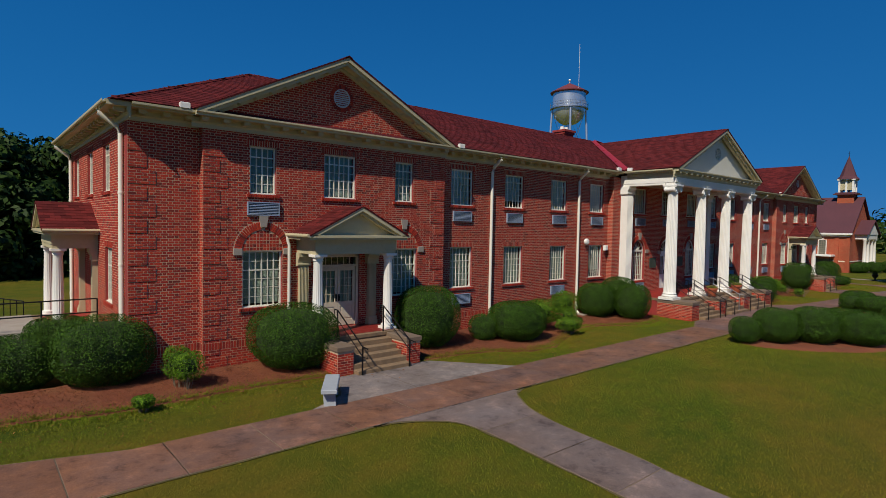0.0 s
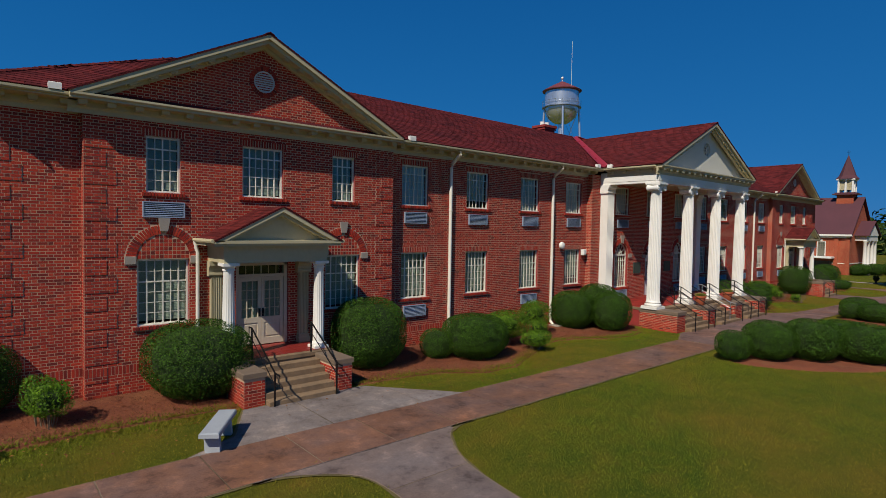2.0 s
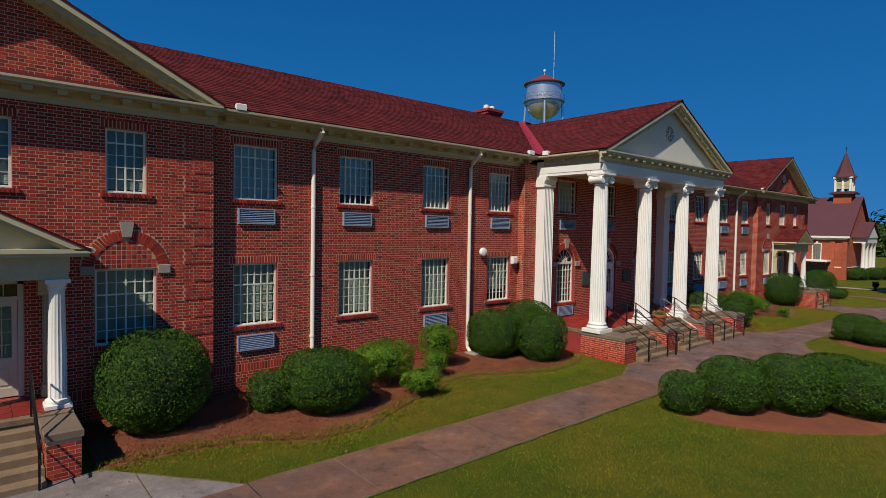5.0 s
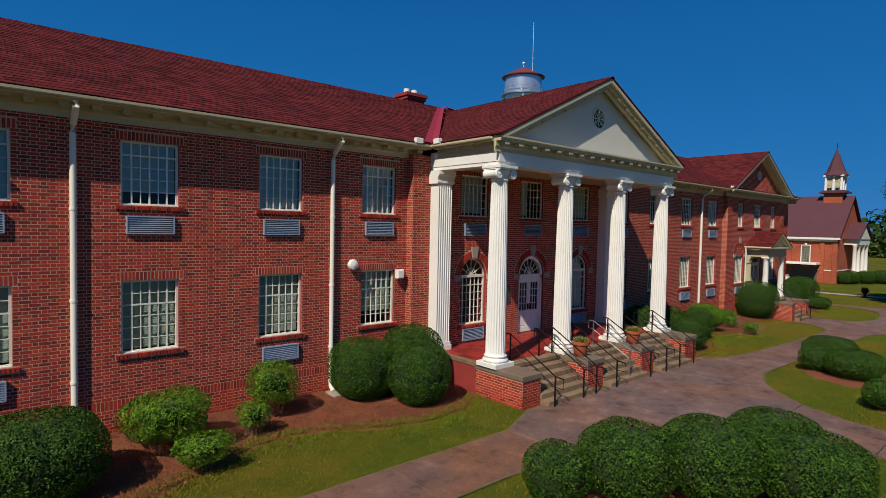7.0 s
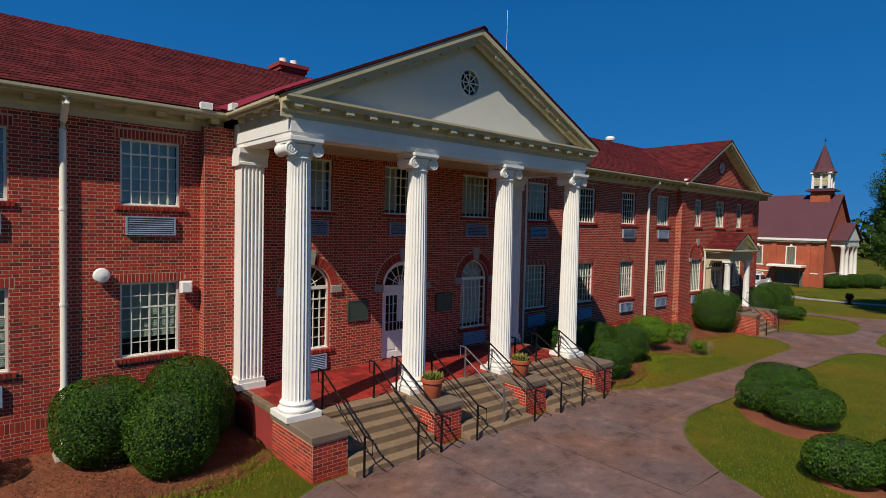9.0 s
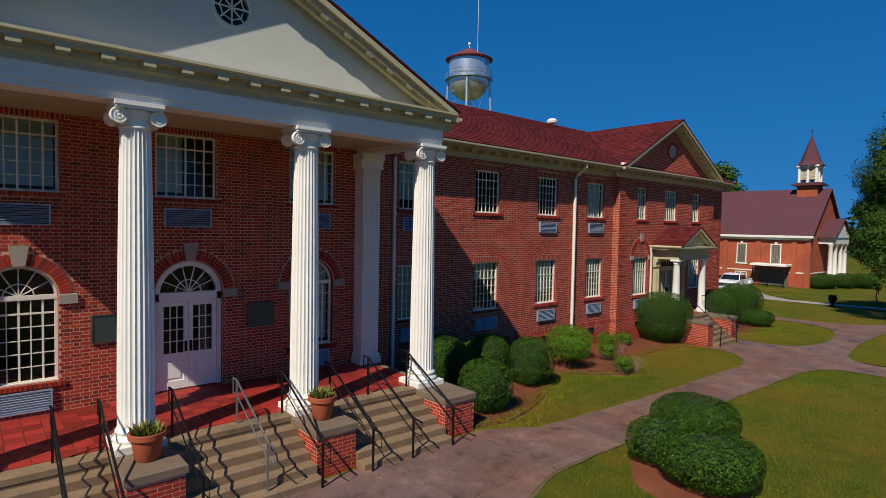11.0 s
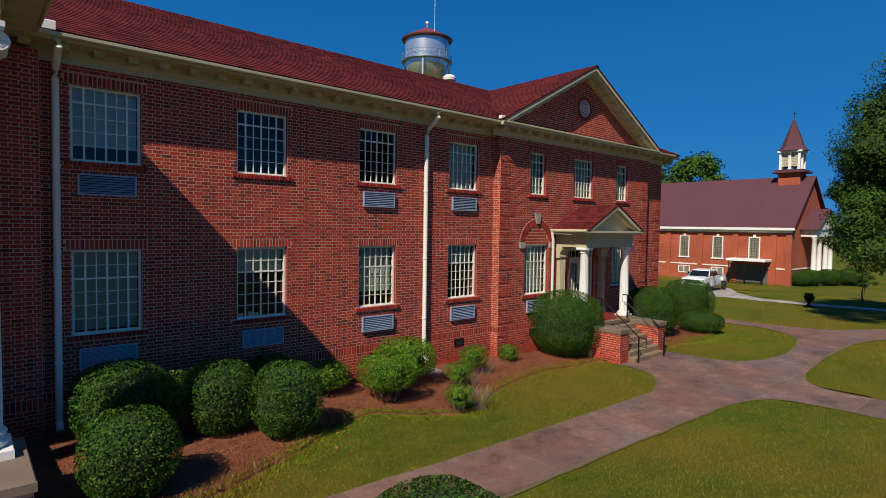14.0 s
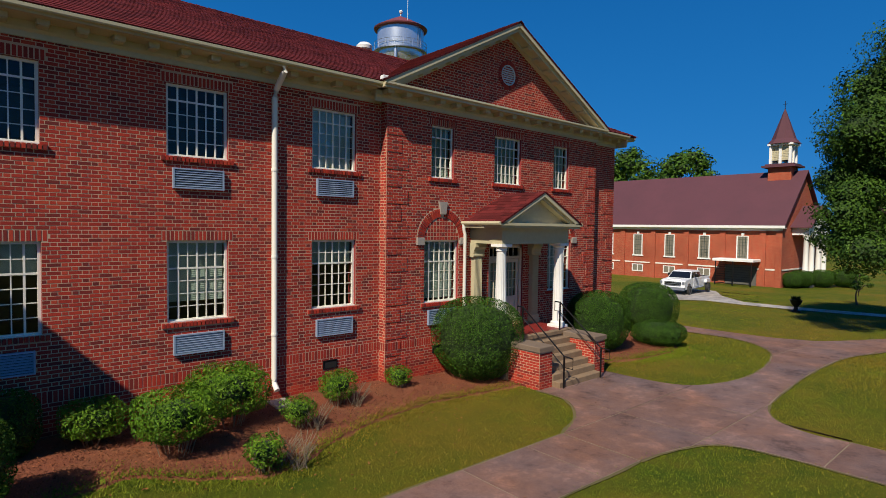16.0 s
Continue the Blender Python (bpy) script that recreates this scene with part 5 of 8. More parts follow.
g.chamfer(-0.13, 0.13, -0.14, 0.14, 0.0, 0.16, 0.03, m=pose(0, -0.06, 0.14, 90, 0, 0))
part("housing", g, WHITE, ob)
g = Geo()
g.tube([(0, 0, 0.14), (0, -0.08, 0.14)], 0.03, 8)
part("arm", g, METAL, ob)


# ---- pavilion porches ----
def tuscan_column(at, r, height):
    ob = thing("porch_column", at, "white fluted porch column with a plain capital", "column", "porch columns")
    g = Geo()
    q = r * 1.4
    g.chamfer(-q, q, -q, q, 0.0, 0.08, 0.008)
    part("plinth", g, WHITE, ob)
    g = Geo()
    g.lathe([(r * 1.3, 0.08), (r * 1.38, 0.12), (r * 1.3, 0.16), (r * 1.05, 0.18)], 28)
    part("base", g, WHITE, ob, smooth=True)
    g = Geo()
    g.lathe([(r, 0.17, 0), (r, 0.2, 1), (r * 0.98, height * 0.4, 1), (r * 0.84, height - 0.28, 1), (r * 0.85, height - 0.26, 0), (r * 0.85, height - 0.20, 0)], 96, flutes=16, depth=r * 0.06)
    part("shaft", g, WHITE, ob, smooth=True)
    g = Geo()
    g.lathe([(r * 0.86, height - 0.21), (r * 1.0, height - 0.20), (r * 1.0, height - 0.17), (r * 0.9, height - 0.15), (r * 1.15, height - 0.08)], 28)
    q = r * 1.3
    g.box(-q, q, -q, q, height - 0.08, height)
    part("capital", g, WHITE, ob)
    return ob


def porch(at, z_floor, steps, label, cheek_label, risers=6, base=0.0):
    """A gabled porch on columns; the door's middle at the origin, -y outward."""
    def local(x, y, z):
        return at @ pose(x, y, z)
    ob = thing("porch", at, label, "porch", "gabled side porches")
    g = Geo()
    g.box(-1.55, 1.55, -1.60, 0.0, -0.5, z_floor - 0.012)
    g.box(-1.55, 1.55, -1.62, -1.40, z_floor - 0.1, z_floor)
    part("floor", g, TREAD, ob, "concrete porch floor with a red tiled middle")
    g = Geo()
    for i in range(10):
        for j in range(4):
            g.box(-1.48 + i * 0.298, -1.48 + i * 0.298 + 0.285, -1.38 + j * 0.34, -1.38 + j * 0.34 + 0.328, z_floor - 0.02, z_floor + 0.002)
    part("floor_tiles", g, RED_TILE, ob)
    z0, z1 = 3.52, 3.98
    g = Geo()
    g.box(-1.515, 1.515, -1.28, -0.92, z0, z0 + 0.14)
    g.box(-1.535, 1.535, -1.30, -0.90, z0 + 0.14, z1)
    for s in (-1, 1):
        g.box(s * 1.515, s * 1.155, -0.92, 0.0, z0, z0 + 0.14)
        g.box(s * 1.535, s * 1.135, -0.90, 0.0, z0 + 0.14, z1)
    part("architrave", g, CREAM, ob)
    g = Geo()
    g.box(-1.155, 1.155, -0.92, 0.0, z0 + 0.22, z0 + 0.28)
    part("porch_ceiling", g, CREAM, ob)
    half, ze, pitch = 1.84, 4.10, 0.51
    zr = ze + half * pitch
    g = Geo()
    g.box(-half, half, -1.52, -0.90, z1, z1 + 0.07)
    g.box(-half - 0.02, half + 0.02, -1.56, -0.90, z1 + 0.07, z1 + 0.15)
    for s in (-1, 1):
        g.box(s * 1.50, s * (half + 0.02), -0.90, 0.0, z1, z1 + 0.13)
        for d0, d1, y0 in ((0.0, 0.12, -1.56), (0.12, 0.20, -1.48)):
            g.prism([(s * (half - d0 / pitch), y0, ze), (0, y0, zr - d0), (0, y0, zr - d1), (s * (half - d1 / pitch), y0, ze)], (0, 0.30 if d0 else 0.36, 0))
    part("pediment_trim", g, CREAM, ob)
    g = Geo()
    g.prism([(-half + 0.2, -1.26, ze), (half - 0.2, -1.26, ze), (0, -1.26, zr - 0.1)], (0, 0.06, 0))
    part("pediment_panel", g, CREAM, ob, "pale green-grey pediment panel")
    g = Geo()
    for s in (-1, 1):
        g.prism([(s * half, -1.58, ze), (0, -1.58, zr), (0, -1.58, zr + 0.03), (s * half, -1.58, ze + 0.03)], (0, 1.58, 0))
    roof = part("roof", g, PLAIN_ROOF, ob)
    for s in (-1, 1):
        uu, vv = (Vector((0, -1, 0)), Vector((1, 0, pitch))) if s < 0 else (Vector((0, 1, 0)), Vector((-1, 0, pitch)))
        o = Vector((s * half, 0.0 if s < 0 else -1.58, ze))
        shingles(roof, o, uu, vv, 1.58, half * math.hypot(1, pitch), lambda u, v: True, 0.034)
    for s in (-1, 1):
        g = Geo()
        g.tube([(s * (half + 0.05), -1.56, z1 + 0.13), (s * (half + 0.05), 0.0, z1 + 0.13)], 0.055, 8)
        part("gutter", g, CREAM, ob)
    g = Geo()
    g.tube([(-half - 0.05, -0.08, z1 + 0.1), (-half - 0.02, -0.08, z1 - 0.1), (-half + 0.02, -0.08, z1 - 0.2), (-half + 0.02, -0.08, 0.2)], 0.05, 10)
    part("downpipe", g, TRIM, ob, smooth=True)
    for s in (-1, 1):
        tuscan_column(local(s * 1.335, -1.10, z_floor), 0.165, z0 - z_floor)
        pilaster(local(s * 1.33, -0.008, z_floor), 0.30, 0.16, z0 - z_floor, "cream pilaster beside the porch door", "porch pilasters", CREAM)
    if not steps:
        return
    for s in (-1, 1):
        a, b = (-1.53, -0.99) if s < 0 else (0.99, 1.53)
        m = local((a + b) / 2, 0, 0)
        brick_pier("cheek_wall", m.translation.x - 0.27, m.translation.x + 0.27, m.translation.y - 2.72, m.translation.y - 1.622, z_floor - 0.03, cheek_label, base=base)
    st = thing("steps", local(0, -1.622, base), "worn tan concrete steps up to the porch", "steps", "porch steps")
    n, going = risers, 1.36 / (risers - 1)
    rise = (z_floor - base) / n
    for i in range(n - 1):
        g = Geo()
        w = 0.975
        g.chamfer(-w, w, -going * (n - 1 - i), 0.0, i * rise + (0.001 if i else -0.08), (i + 1) * rise, 0.014)
        part("step", g, TREAD, st)
    for s in (-1, 1):
        handrail(local(s * 0.87, -1.622 - 1.36 - 0.04, base + 0.02), z_floor - base - 0.02, 1.36 + 0.12)


porch(pose(-22.69, Y_PAV, 0), 0.92, True, "gabled white-columned porch before the west pavilion", "red brick cheek wall with a stone cap beside porch steps")
porch(pose(22.60, Y_PAV, 0), 0.86, True, "gabled white-columned porch before the east pavilion", "red brick cheek wall with a stone cap beside porch steps", 7, -0.32)
porch(pose(-29.05, 6.0, 0, 0, 0, -90), 1.0, False, "gabled white-columned porch at the building's end wall", "")


# ---- bench ----
ob = thing("bench", pose(-25.42, -4.76, 0.03, 0, 0, 57), "grey cast concrete bench beside the path", "bench")
g = Geo()
g.chamfer(-0.73, 0.73, -0.19, 0.19, 0.36, 0.46, 0.02)
STONE = surface("pale_stone", (0.40, 0.43, 0.46), (0.29, 0.31, 0.34), 2.0, 40.0, 0.85, bump=0.2)
part("seat", g, STONE, ob)
for s in (-1, 1):
    g = Geo()
    g.prism([(s * 0.46 - 0.07, -0.16, 0), (s * 0.46 + 0.07, -0.16, 0), (s * 0.46 + 0.055, -0.13, 0.36), (s * 0.46 - 0.055, -0.13, 0.36)], (0, 0.29, 0))
    part("leg", g, STONE, ob)

# ---- paving ----
def clip_poly(poly, axis, limit, keep_less):
    out = []
    for p, q in zip(poly, poly[1:] + poly[:1]):
        a, b = (p[axis] <= limit) == keep_less, (q[axis] <= limit) == keep_less
        if a:
            out.append(p)
        if a != b:
            t = (limit - p[axis]) / (q[axis] - p[axis])
            out.append((p[0] + t * (q[0] - p[0]), p[1] + t * (q[1] - p[1])))
    return out


def paving_material(name, plain, clayey):
    m, tree, bsdf = nodes_of(name)
    n1, n2, n3 = noise_node(tree, 0.30, 6.0, 0.65), noise_node(tree, 1.1, 8.0, 0.78), noise_node(tree, 42.0, 5.0, 0.75)
    clay = ramp_node(tree, n1.outputs[0], [(0.38, plain), (0.62, clayey)])
    blot = ramp_node(tree, n2.outputs[0], [(0.34, (0.38, 0.35, 0.35)), (0.46, (0.86, 0.86, 0.88)), (0.55, (1.0, 1.0, 1.0)), (0.70, (1.75, 1.66, 1.60))])
    grit = ramp_node(tree, n3.outputs[0], [(0.3, (0.72, 0.72, 0.72)), (0.7, (1.2, 1.2, 1.2))])
    col = mix_node(tree, 1.0, mix_node(tree, 1.0, clay.outputs[0], blot.outputs[0], "MULTIPLY"), grit.outputs[0], "MULTIPLY")
    info = tree.nodes.new("ShaderNodeObjectInfo")
    tone = ramp_node(tree, info.outputs["Random"], [(0.0, (0.86, 0.84, 0.82)), (1.0, (1.1, 1.1, 1.1))])
    tree.links.new(mix_node(tree, 1.0, col, tone.outputs[0], "MULTIPLY"), bsdf.inputs["Base Color"])
    bsdf.inputs["Roughness"].default_value = 0.85
    bump_node(tree, bsdf, n3.outputs[0], 0.35, 0.006)
    return m


PAVE = paving_material("stained_concrete", (0.165, 0.094, 0.074), (0.240, 0.102, 0.050))
PAVE_GRAVEL = paving_material("pale_gravel", (0.46, 0.42, 0.38), (0.36, 0.31, 0.26))
PAVE_PALE = paving_material("pale_concrete", (0.27, 0.235, 0.225), (0.21, 0.165, 0.14))
PAVE_MAUVE = paving_material("weathered_concrete", (0.172, 0.112, 0.104), (0.215, 0.105, 0.070))
PAVE_GREY = paving_material("grey_concrete", (0.200, 0.158, 0.148), (0.205, 0.142, 0.116))
JOINTS = surface("joint_mortar", (0.30, 0.215, 0.15), (0.17, 0.12, 0.08), 0.8, 24.0, 0.95, bump=0.3, stain=(0.07, 0.06, 0.025), stain_amount=0.8)
SAND = surface("sandy_grit", (0.17, 0.125, 0.05), (0.085, 0.07, 0.02), 1.5, 30.0, 0.95, bump=0.4, stain=(0.10, 0.10, 0.02), stain_amount=0.8)
PAVED = []
rng_p = random.Random(3)


def pave(name, poly, dx, dy, label, ox=0.0, oy=0.0, top=0.035, z_at=None, mat=None):
    """Splits an outline into slabs with open joints."""
    host = tagged(new(name), label, "pavement", kind="structure")
    bed = Geo()
    for (xa, ya), (xb, yb) in zip(poly, poly[1:] + poly[:1]):
        d = Vector((xb - xa, yb - ya, 0))
        n = max(int(d.length / 0.5), 1)
        w = Vector((-d.y, d.x, 0)).normalized()
        rows = []
        for i in range(n + 1):
            p = Vector((xa, ya, 0)) + d * (i / n)
            p.z = (z_at(p.x, p.y) if z_at else 0.0) + 0.021
            rows += [p + w * (0.06 + 0.05 * noise.noise(p * 1.9)), p - w * (0.06 + 0.05 * noise.noise(p * 2.3))]
        bed.add(rows, [(2 * i, 2 * i + 2, 2 * i + 3, 2 * i + 1) for i in range(n)])
    part("sandy_edge", bed, SAND, host)
    fill = Geo()
    PAVED.append(poly)
    xs, ys = [p[0] for p in poly], [p[1] for p in poly]
    for i in range(math.floor((min(xs) - ox) / dx), math.ceil((max(xs) - ox) / dx)):
        for j in range(math.floor((min(ys) - oy) / dy), math.ceil((max(ys) - oy) / dy)):
            q = list(poly)
            for axis, limit, less in ((0, ox + i * dx + 0.014, False), (0, ox + (i + 1) * dx - 0.014, True), (1, oy + j * dy + 0.014, False), (1, oy + (j + 1) * dy - 0.014, True)):
                q = clip_poly(q, axis, limit, less) if len(q) > 2 else []
            if len(q) < 3:
                continue
            area = abs(sum(a[0] * b[1] - b[0] * a[1] for a, b in zip(q, q[1:] + q[:1]))) / 2
            if area < 0.02:
                continue
            lift = rng_p.uniform(-0.002, 0.002)
            g = Geo()
            pts = [(x, y, (z_at(x, y) if z_at else 0.0) + top + lift - 0.14) for x, y in q]
            if sum(a[0] * b[1] - b[0] * a[1] for a, b in zip(q, q[1:] + q[:1])) < 0:
                pts.reverse()
            g.prism(pts, (0, 0, 0.14))
            part("paving_slab", g, mat or PAVE, host)
            mid = sum((Vector(p) for p in pts), Vector()) / len(pts)
            wide = [p + (p - mid).normalized() * 0.03 + Vector((0, 0, 0.134 - lift)) for p in map(Vector, pts)]
            fill.add(wide, [tuple(range(len(wide)))])
    part("joint_filling", fill, JOINTS, host)
    return host


def curve(pts, n=6):
    """A smooth line through points."""
    out = []
    for i in range(len(pts) - 1):
        p0, p1, p2, p3 = pts[max(i - 1, 0)], pts[i], pts[i + 1], pts[min(i + 2, len(pts) - 1)]
        for k in range(n):
            t = k / n
            out.append(tuple(0.5 * (2 * b + (c - a) * t + (2 * a - 5 * b + 4 * c - d) * t * t + (3 * b - a - 3 * c + d) * t ** 3) for a, b, c, d in zip(p0, p1, p2, p3)))
    return out + [pts[-1]]


pave("pavement_west", [(-48.0, -3.6), (-36.0, -4.0), (-32.0, -4.55), (-30.0, -5.2), (-6.65, -5.28), (-6.65, -6.98), (-32.0, -6.95), (-36.0, -6.2), (-48.0, -5.6)], 1.75, 6.0,
     "concrete path stained brown along the lawn", ox=0.3, oy=-9.0)
pave("pavement_west_pad", [(-24.25, -3.06), (-20.85, -3.06), (-19.2, -5.0), (-19.0, -5.27), (-26.2, -5.22), (-25.0, -4.6)], 2.6, 2.2, "grey concrete apron below the porch steps", ox=-25.6, oy=-5.3, mat=PAVE_PALE)
pave("pavement_west_branch", curve([(-25.6, -6.97), (-24.88, -7.14), (-23.95, -7.9), (-23.85, -9.2), (-24.0, -11.0), (-24.3, -16.0), (-25.4, -40.0)])
     + curve([(-23.8, -40.0), (-22.9, -16.0), (-22.45, -11.4), (-22.1, -8.9), (-21.5, -7.6), (-20.97, -7.11), (-20.3, -6.98)]), 6.0, 1.7, "grey concrete path leading off across the lawn", ox=-27.0, oy=-7.0, mat=PAVE_GREY)
plaza = [(-6.63, -5.28), (-5.5, -4.78), (-5.1, -4.60), (5.1, -4.60), (5.4, -4.62), (6.5, -5.29), (6.55, -7.10)]
plaza += curve([(6.5, -7.11), (5.2, -7.09), (4.3, -7.25), (3.4, -7.62), (2.5, -8.3), (1.9, -9.0), (1.43, -9.82), (0.97, -11.72), (0.85, -20.0), (0.85, -40.0)])
plaza += curve([(-1.1, -40.0), (-1.1, -20.0), (-1.2, -11.7), (-1.7, -9.8), (-2.2, -8.95), (-3.2, -7.94), (-4.6, -7.05), (-6.6, -6.98)])
pave("pavement_plaza", plaza, 2.45, 2.3, "broad stained concrete apron before the portico", ox=0.1, oy=-4.6, mat=PAVE_MAUVE)
pave("pavement_east", [(6.57, -5.30), (8.5, -5.43), (11.6, -5.49), (17.2, -5.38), (18.95, -5.35), (18.95, -7.06), (13.5, -7.02), (10.2, -7.06), (6.57, -7.11)], 1.75, 6.0,
     "weathered grey-brown concrete path along the lawn", ox=0.3, oy=-9.0, z_at=ground_z, mat=PAVE_MAUVE)
pad = curve([(21.05, -2.95), (21.0, -3.9), (20.2, -4.8), (18.97, -5.35)]) + [(18.97, -7.07)] + curve([(19.6, -7.12), (20.68, -7.43), (21.25, -8.1), (21.44, -10.2), (21.5, -16.0), (21.7, -40.0)])
pad += curve([(23.5, -40.0), (23.4, -16.0), (23.25, -9.9), (23.15, -8.6), (23.8, -7.65), (25.84, -7.2), (32.0, -6.96), (36.0, -7.7), (46.0, -10.5)])
pad += curve([(46.6, -8.9), (37.5, -6.0), (35.6, -4.6), (35.0, -2.4), (34.9, 4.0)]) + curve([(33.3, 4.0), (33.4, -1.5), (33.4, -3.2), (32.1, -4.8), (30.0, -5.6), (27.6, -5.95), (25.7, -5.75), (24.5, -4.95), (24.25, -2.95)])
pave("pavement_east_pad", pad, 2.2, 2.0, "stained concrete apron and paths by the porch", ox=18.97, oy=-5.35, z_at=ground_z, mat=PAVE_MAUVE)
pave("pavement_drive", [(46.0, 7.6), (52.4, 10.6), (60.0, 11.5), (60.5, 9.0), (56.0, 6.6), (52.4, 3.6), (52.6, 0.4), (54.2, -5.0), (62.0, -22.0), (60.4, -22.6), (52.4, -5.6), (50.6, -1.0), (49.9, 3.0), (50.2, 5.4)], 3.0, 3.0,
     "pale gravel and concrete drive crossing the far lawn", z_at=ground_z, mat=PAVE_GRAVEL)

BEDS = []


def front_line(pts, x):
    for (xa, ya), (xb, yb) in zip(pts, pts[1:]):
        if xa <= x <= xb:
            t = (x - xa) / (xb - xa)
            t = t * t * (3 - 2 * t)
            return ya + (yb - ya) * t
    return pts[-1][1]


def mulch_bed(pts, back, label):
    """A strip of mulch between a wall and a wavy front edge."""
    g = Geo()
    x0, x1 = pts[0][0], pts[-1][0]
    nx, ny = int((x1 - x0) / 0.22), 14
    vs = []
    for i in range(nx + 1):
        x = x0 + (x1 - x0) * i / nx
        f = front_line(pts, x) + 0.22 * noise.noise(Vector((x * 1.3, 3.1, 0))) + 0.09 * noise.noise(Vector((x * 5.0, 9.1, 0)))
        for j in range(ny + 1):
            t = j / ny
            y = back + (f - back) * t
            z = 0.045 + 0.03 * noise.noise(Vector((x * 2.0, y * 2.0, 0))) + 0.015 * noise.noise(Vector((x * 7.0, y * 7.0, 4)))
            z += 0.10 * (1 - t) ** 2
            vs.append((x, y, ground_z(x) + (z if j < ny else -0.02)))
    g.add(vs, [(i * (ny + 1) + j, i * (ny + 1) + j + 1, (i + 1) * (ny + 1) + j + 1, (i + 1) * (ny + 1) + j) for i in range(nx) for j in range(ny)])
    BEDS.append((pts, back))
    tagged(part("ground_mulch_bed", g, MULCH, smooth=True), label, "mulch bed", kind="structure")


BED_W1 = [(-34.0, -1.9), (-31.7, -2.2), (-29.9, -2.75), (-27.3, -2.65), (-25.9, -2.75), (-24.26, -2.9)]
BED_W2 = [(-20.9, -3.0), (-19.6, -3.1), (-18.2, -3.4), (-16.9, -4.3), (-15.5, -4.25), (-14.4, -3.7), (-13.2, -3.2), (-12.0, -2.6), (-11.2, -2.45), (-10.2, -2.7),
          (-9.0, -3.4), (-7.7, -3.75), (-6.4, -3.5), (-5.26, -2.9)]
BED_E = [(5.26, -4.5), (6.2, -4.7), (7.3, -4.45), (8.3, -4.0), (9.4, -3.5), (10.5, -2.75), (11.6, -2.5), (12.4, -3.25), (13.3, -3.75), (14.1, -3.6), (15.0, -3.0),
         (16.3, -2.5), (18.0, -2.2), (21.05, -2.45)]
BED_E2 = [(24.36, -2.2), (26.6, -2.9), (28.6, -3.0), (31.0, -1.9)]
for b, back in ((BED_W1, 0.1), (BED_W2, 0.1), (BED_E, 0.1), (BED_E2, 0.1)):
    mulch_bed(b, back, "reddish bark mulch bed along the brick wall")


def mulch_patch(cx, cy, rx, ry, seed, turn=0.0):
    g = Geo()
    n, rings = 40, 6
    vs = [(cx, cy, 0.055)]
    for k in range(1, rings + 1):
        for i in range(n):
            a = 2 * math.pi * i / n
            w = 1 + 0.16 * noise.noise(Vector((math.cos(a) * 1.5, math.sin(a) * 1.5, seed)))
            px, py = rx * w * k / rings * math.cos(a), ry * w * k / rings * math.sin(a)
            x, y = cx + px * math.cos(turn) - py * math.sin(turn), cy + px * math.sin(turn) + py * math.cos(turn)
            vs.append((x, y, (0.045 + 0.02 * noise.noise(Vector((x * 3, y * 3, 1)))) if k < rings else -0.02))
    fs = [(0, 1 + i, 1 + (i + 1) % n) for i in range(n)]
    for k in range(rings - 1):
        fs += [(1 + k * n + i, 1 + (k + 1) * n + i, 1 + (k + 1) * n + (i + 1) % n, 1 + k * n + (i + 1) % n) for i in range(n)]
    g.add(vs, fs)
    tagged(part("ground_mulch_patch", g, MULCH, smooth=True), "bark mulch under the clipped hedge", "mulch bed", kind="structure")


mulch_patch(-6.4, -10.15, 3.1, 1.5, 1, -0.70)
mulch_patch(7.1, -8.75, 1.95, 1.05, 2, 0.45)
mulch_patch(3.65, -11.6, 0.95, 1.35, 3)


# ---- plants ----
def leaf_material(name, light, dark, scale=2.2, low=0.62, high=1.25):
    m, tree, bsdf = nodes_of(name)
    gnode = tree.nodes.new("ShaderNodeNewGeometry")
    n1 = noise_node(tree, scale, 4.0)
    a = ramp_node(tree, gnode.outputs["Random Per Island"], [(0.0, dark), (0.6, tuple((p + q) / 2 for p, q in zip(light, dark))), (1.0, light)])
    b = ramp_node(tree, n1.outputs[0], [(0.36, (low, low * 1.05, low)), (0.64, (high, high * 0.97, high * 0.9))])
    tree.links.new(mix_node(tree, 1.0, a.outputs[0], b.outputs[0], "MULTIPLY"), bsdf.inputs["Base Color"])
    bsdf.inputs["Roughness"].default_value = 0.62
    bsdf.inputs["Specular IOR Level"].default_value = 0.16
    return m


LEAF_DARK = leaf_material("holly_leaf", (0.060, 0.128, 0.010), (0.020, 0.056, 0.006), 5.0, 0.55, 1.4)
LEAF_LIGHT = leaf_material("fresh_leaf", (0.135, 0.240, 0.013), (0.045, 0.115, 0.007), 6.0, 0.55, 1.4)
LEAF_TREE = leaf_material("tree_leaf", (0.080, 0.155, 0.012), (0.024, 0.062, 0.007), 1.6, 0.55, 1.4)
LEAF_OAK = leaf_material("oak_leaf", (0.062, 0.122, 0.012), (0.018, 0.048, 0.006), 1.2, 0.5, 1.4)
LEAF_FAR = leaf_material("far_leaf", (0.040, 0.078, 0.010), (0.012, 0.032, 0.006))
# Darker than the leaves: a shrub's inner shade is put into this colour.
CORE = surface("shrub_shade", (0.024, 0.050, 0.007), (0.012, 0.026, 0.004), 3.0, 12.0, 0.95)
BARK = surface("bark", (0.11, 0.075, 0.05), (0.06, 0.04, 0.028), 3.0, 26.0, 0.9, bump=0.6)
TWIG = surface("dry_twig", (0.26, 0.20, 0.13), (0.14, 0.10, 0.06), 5.0, 40.0, 0.9)


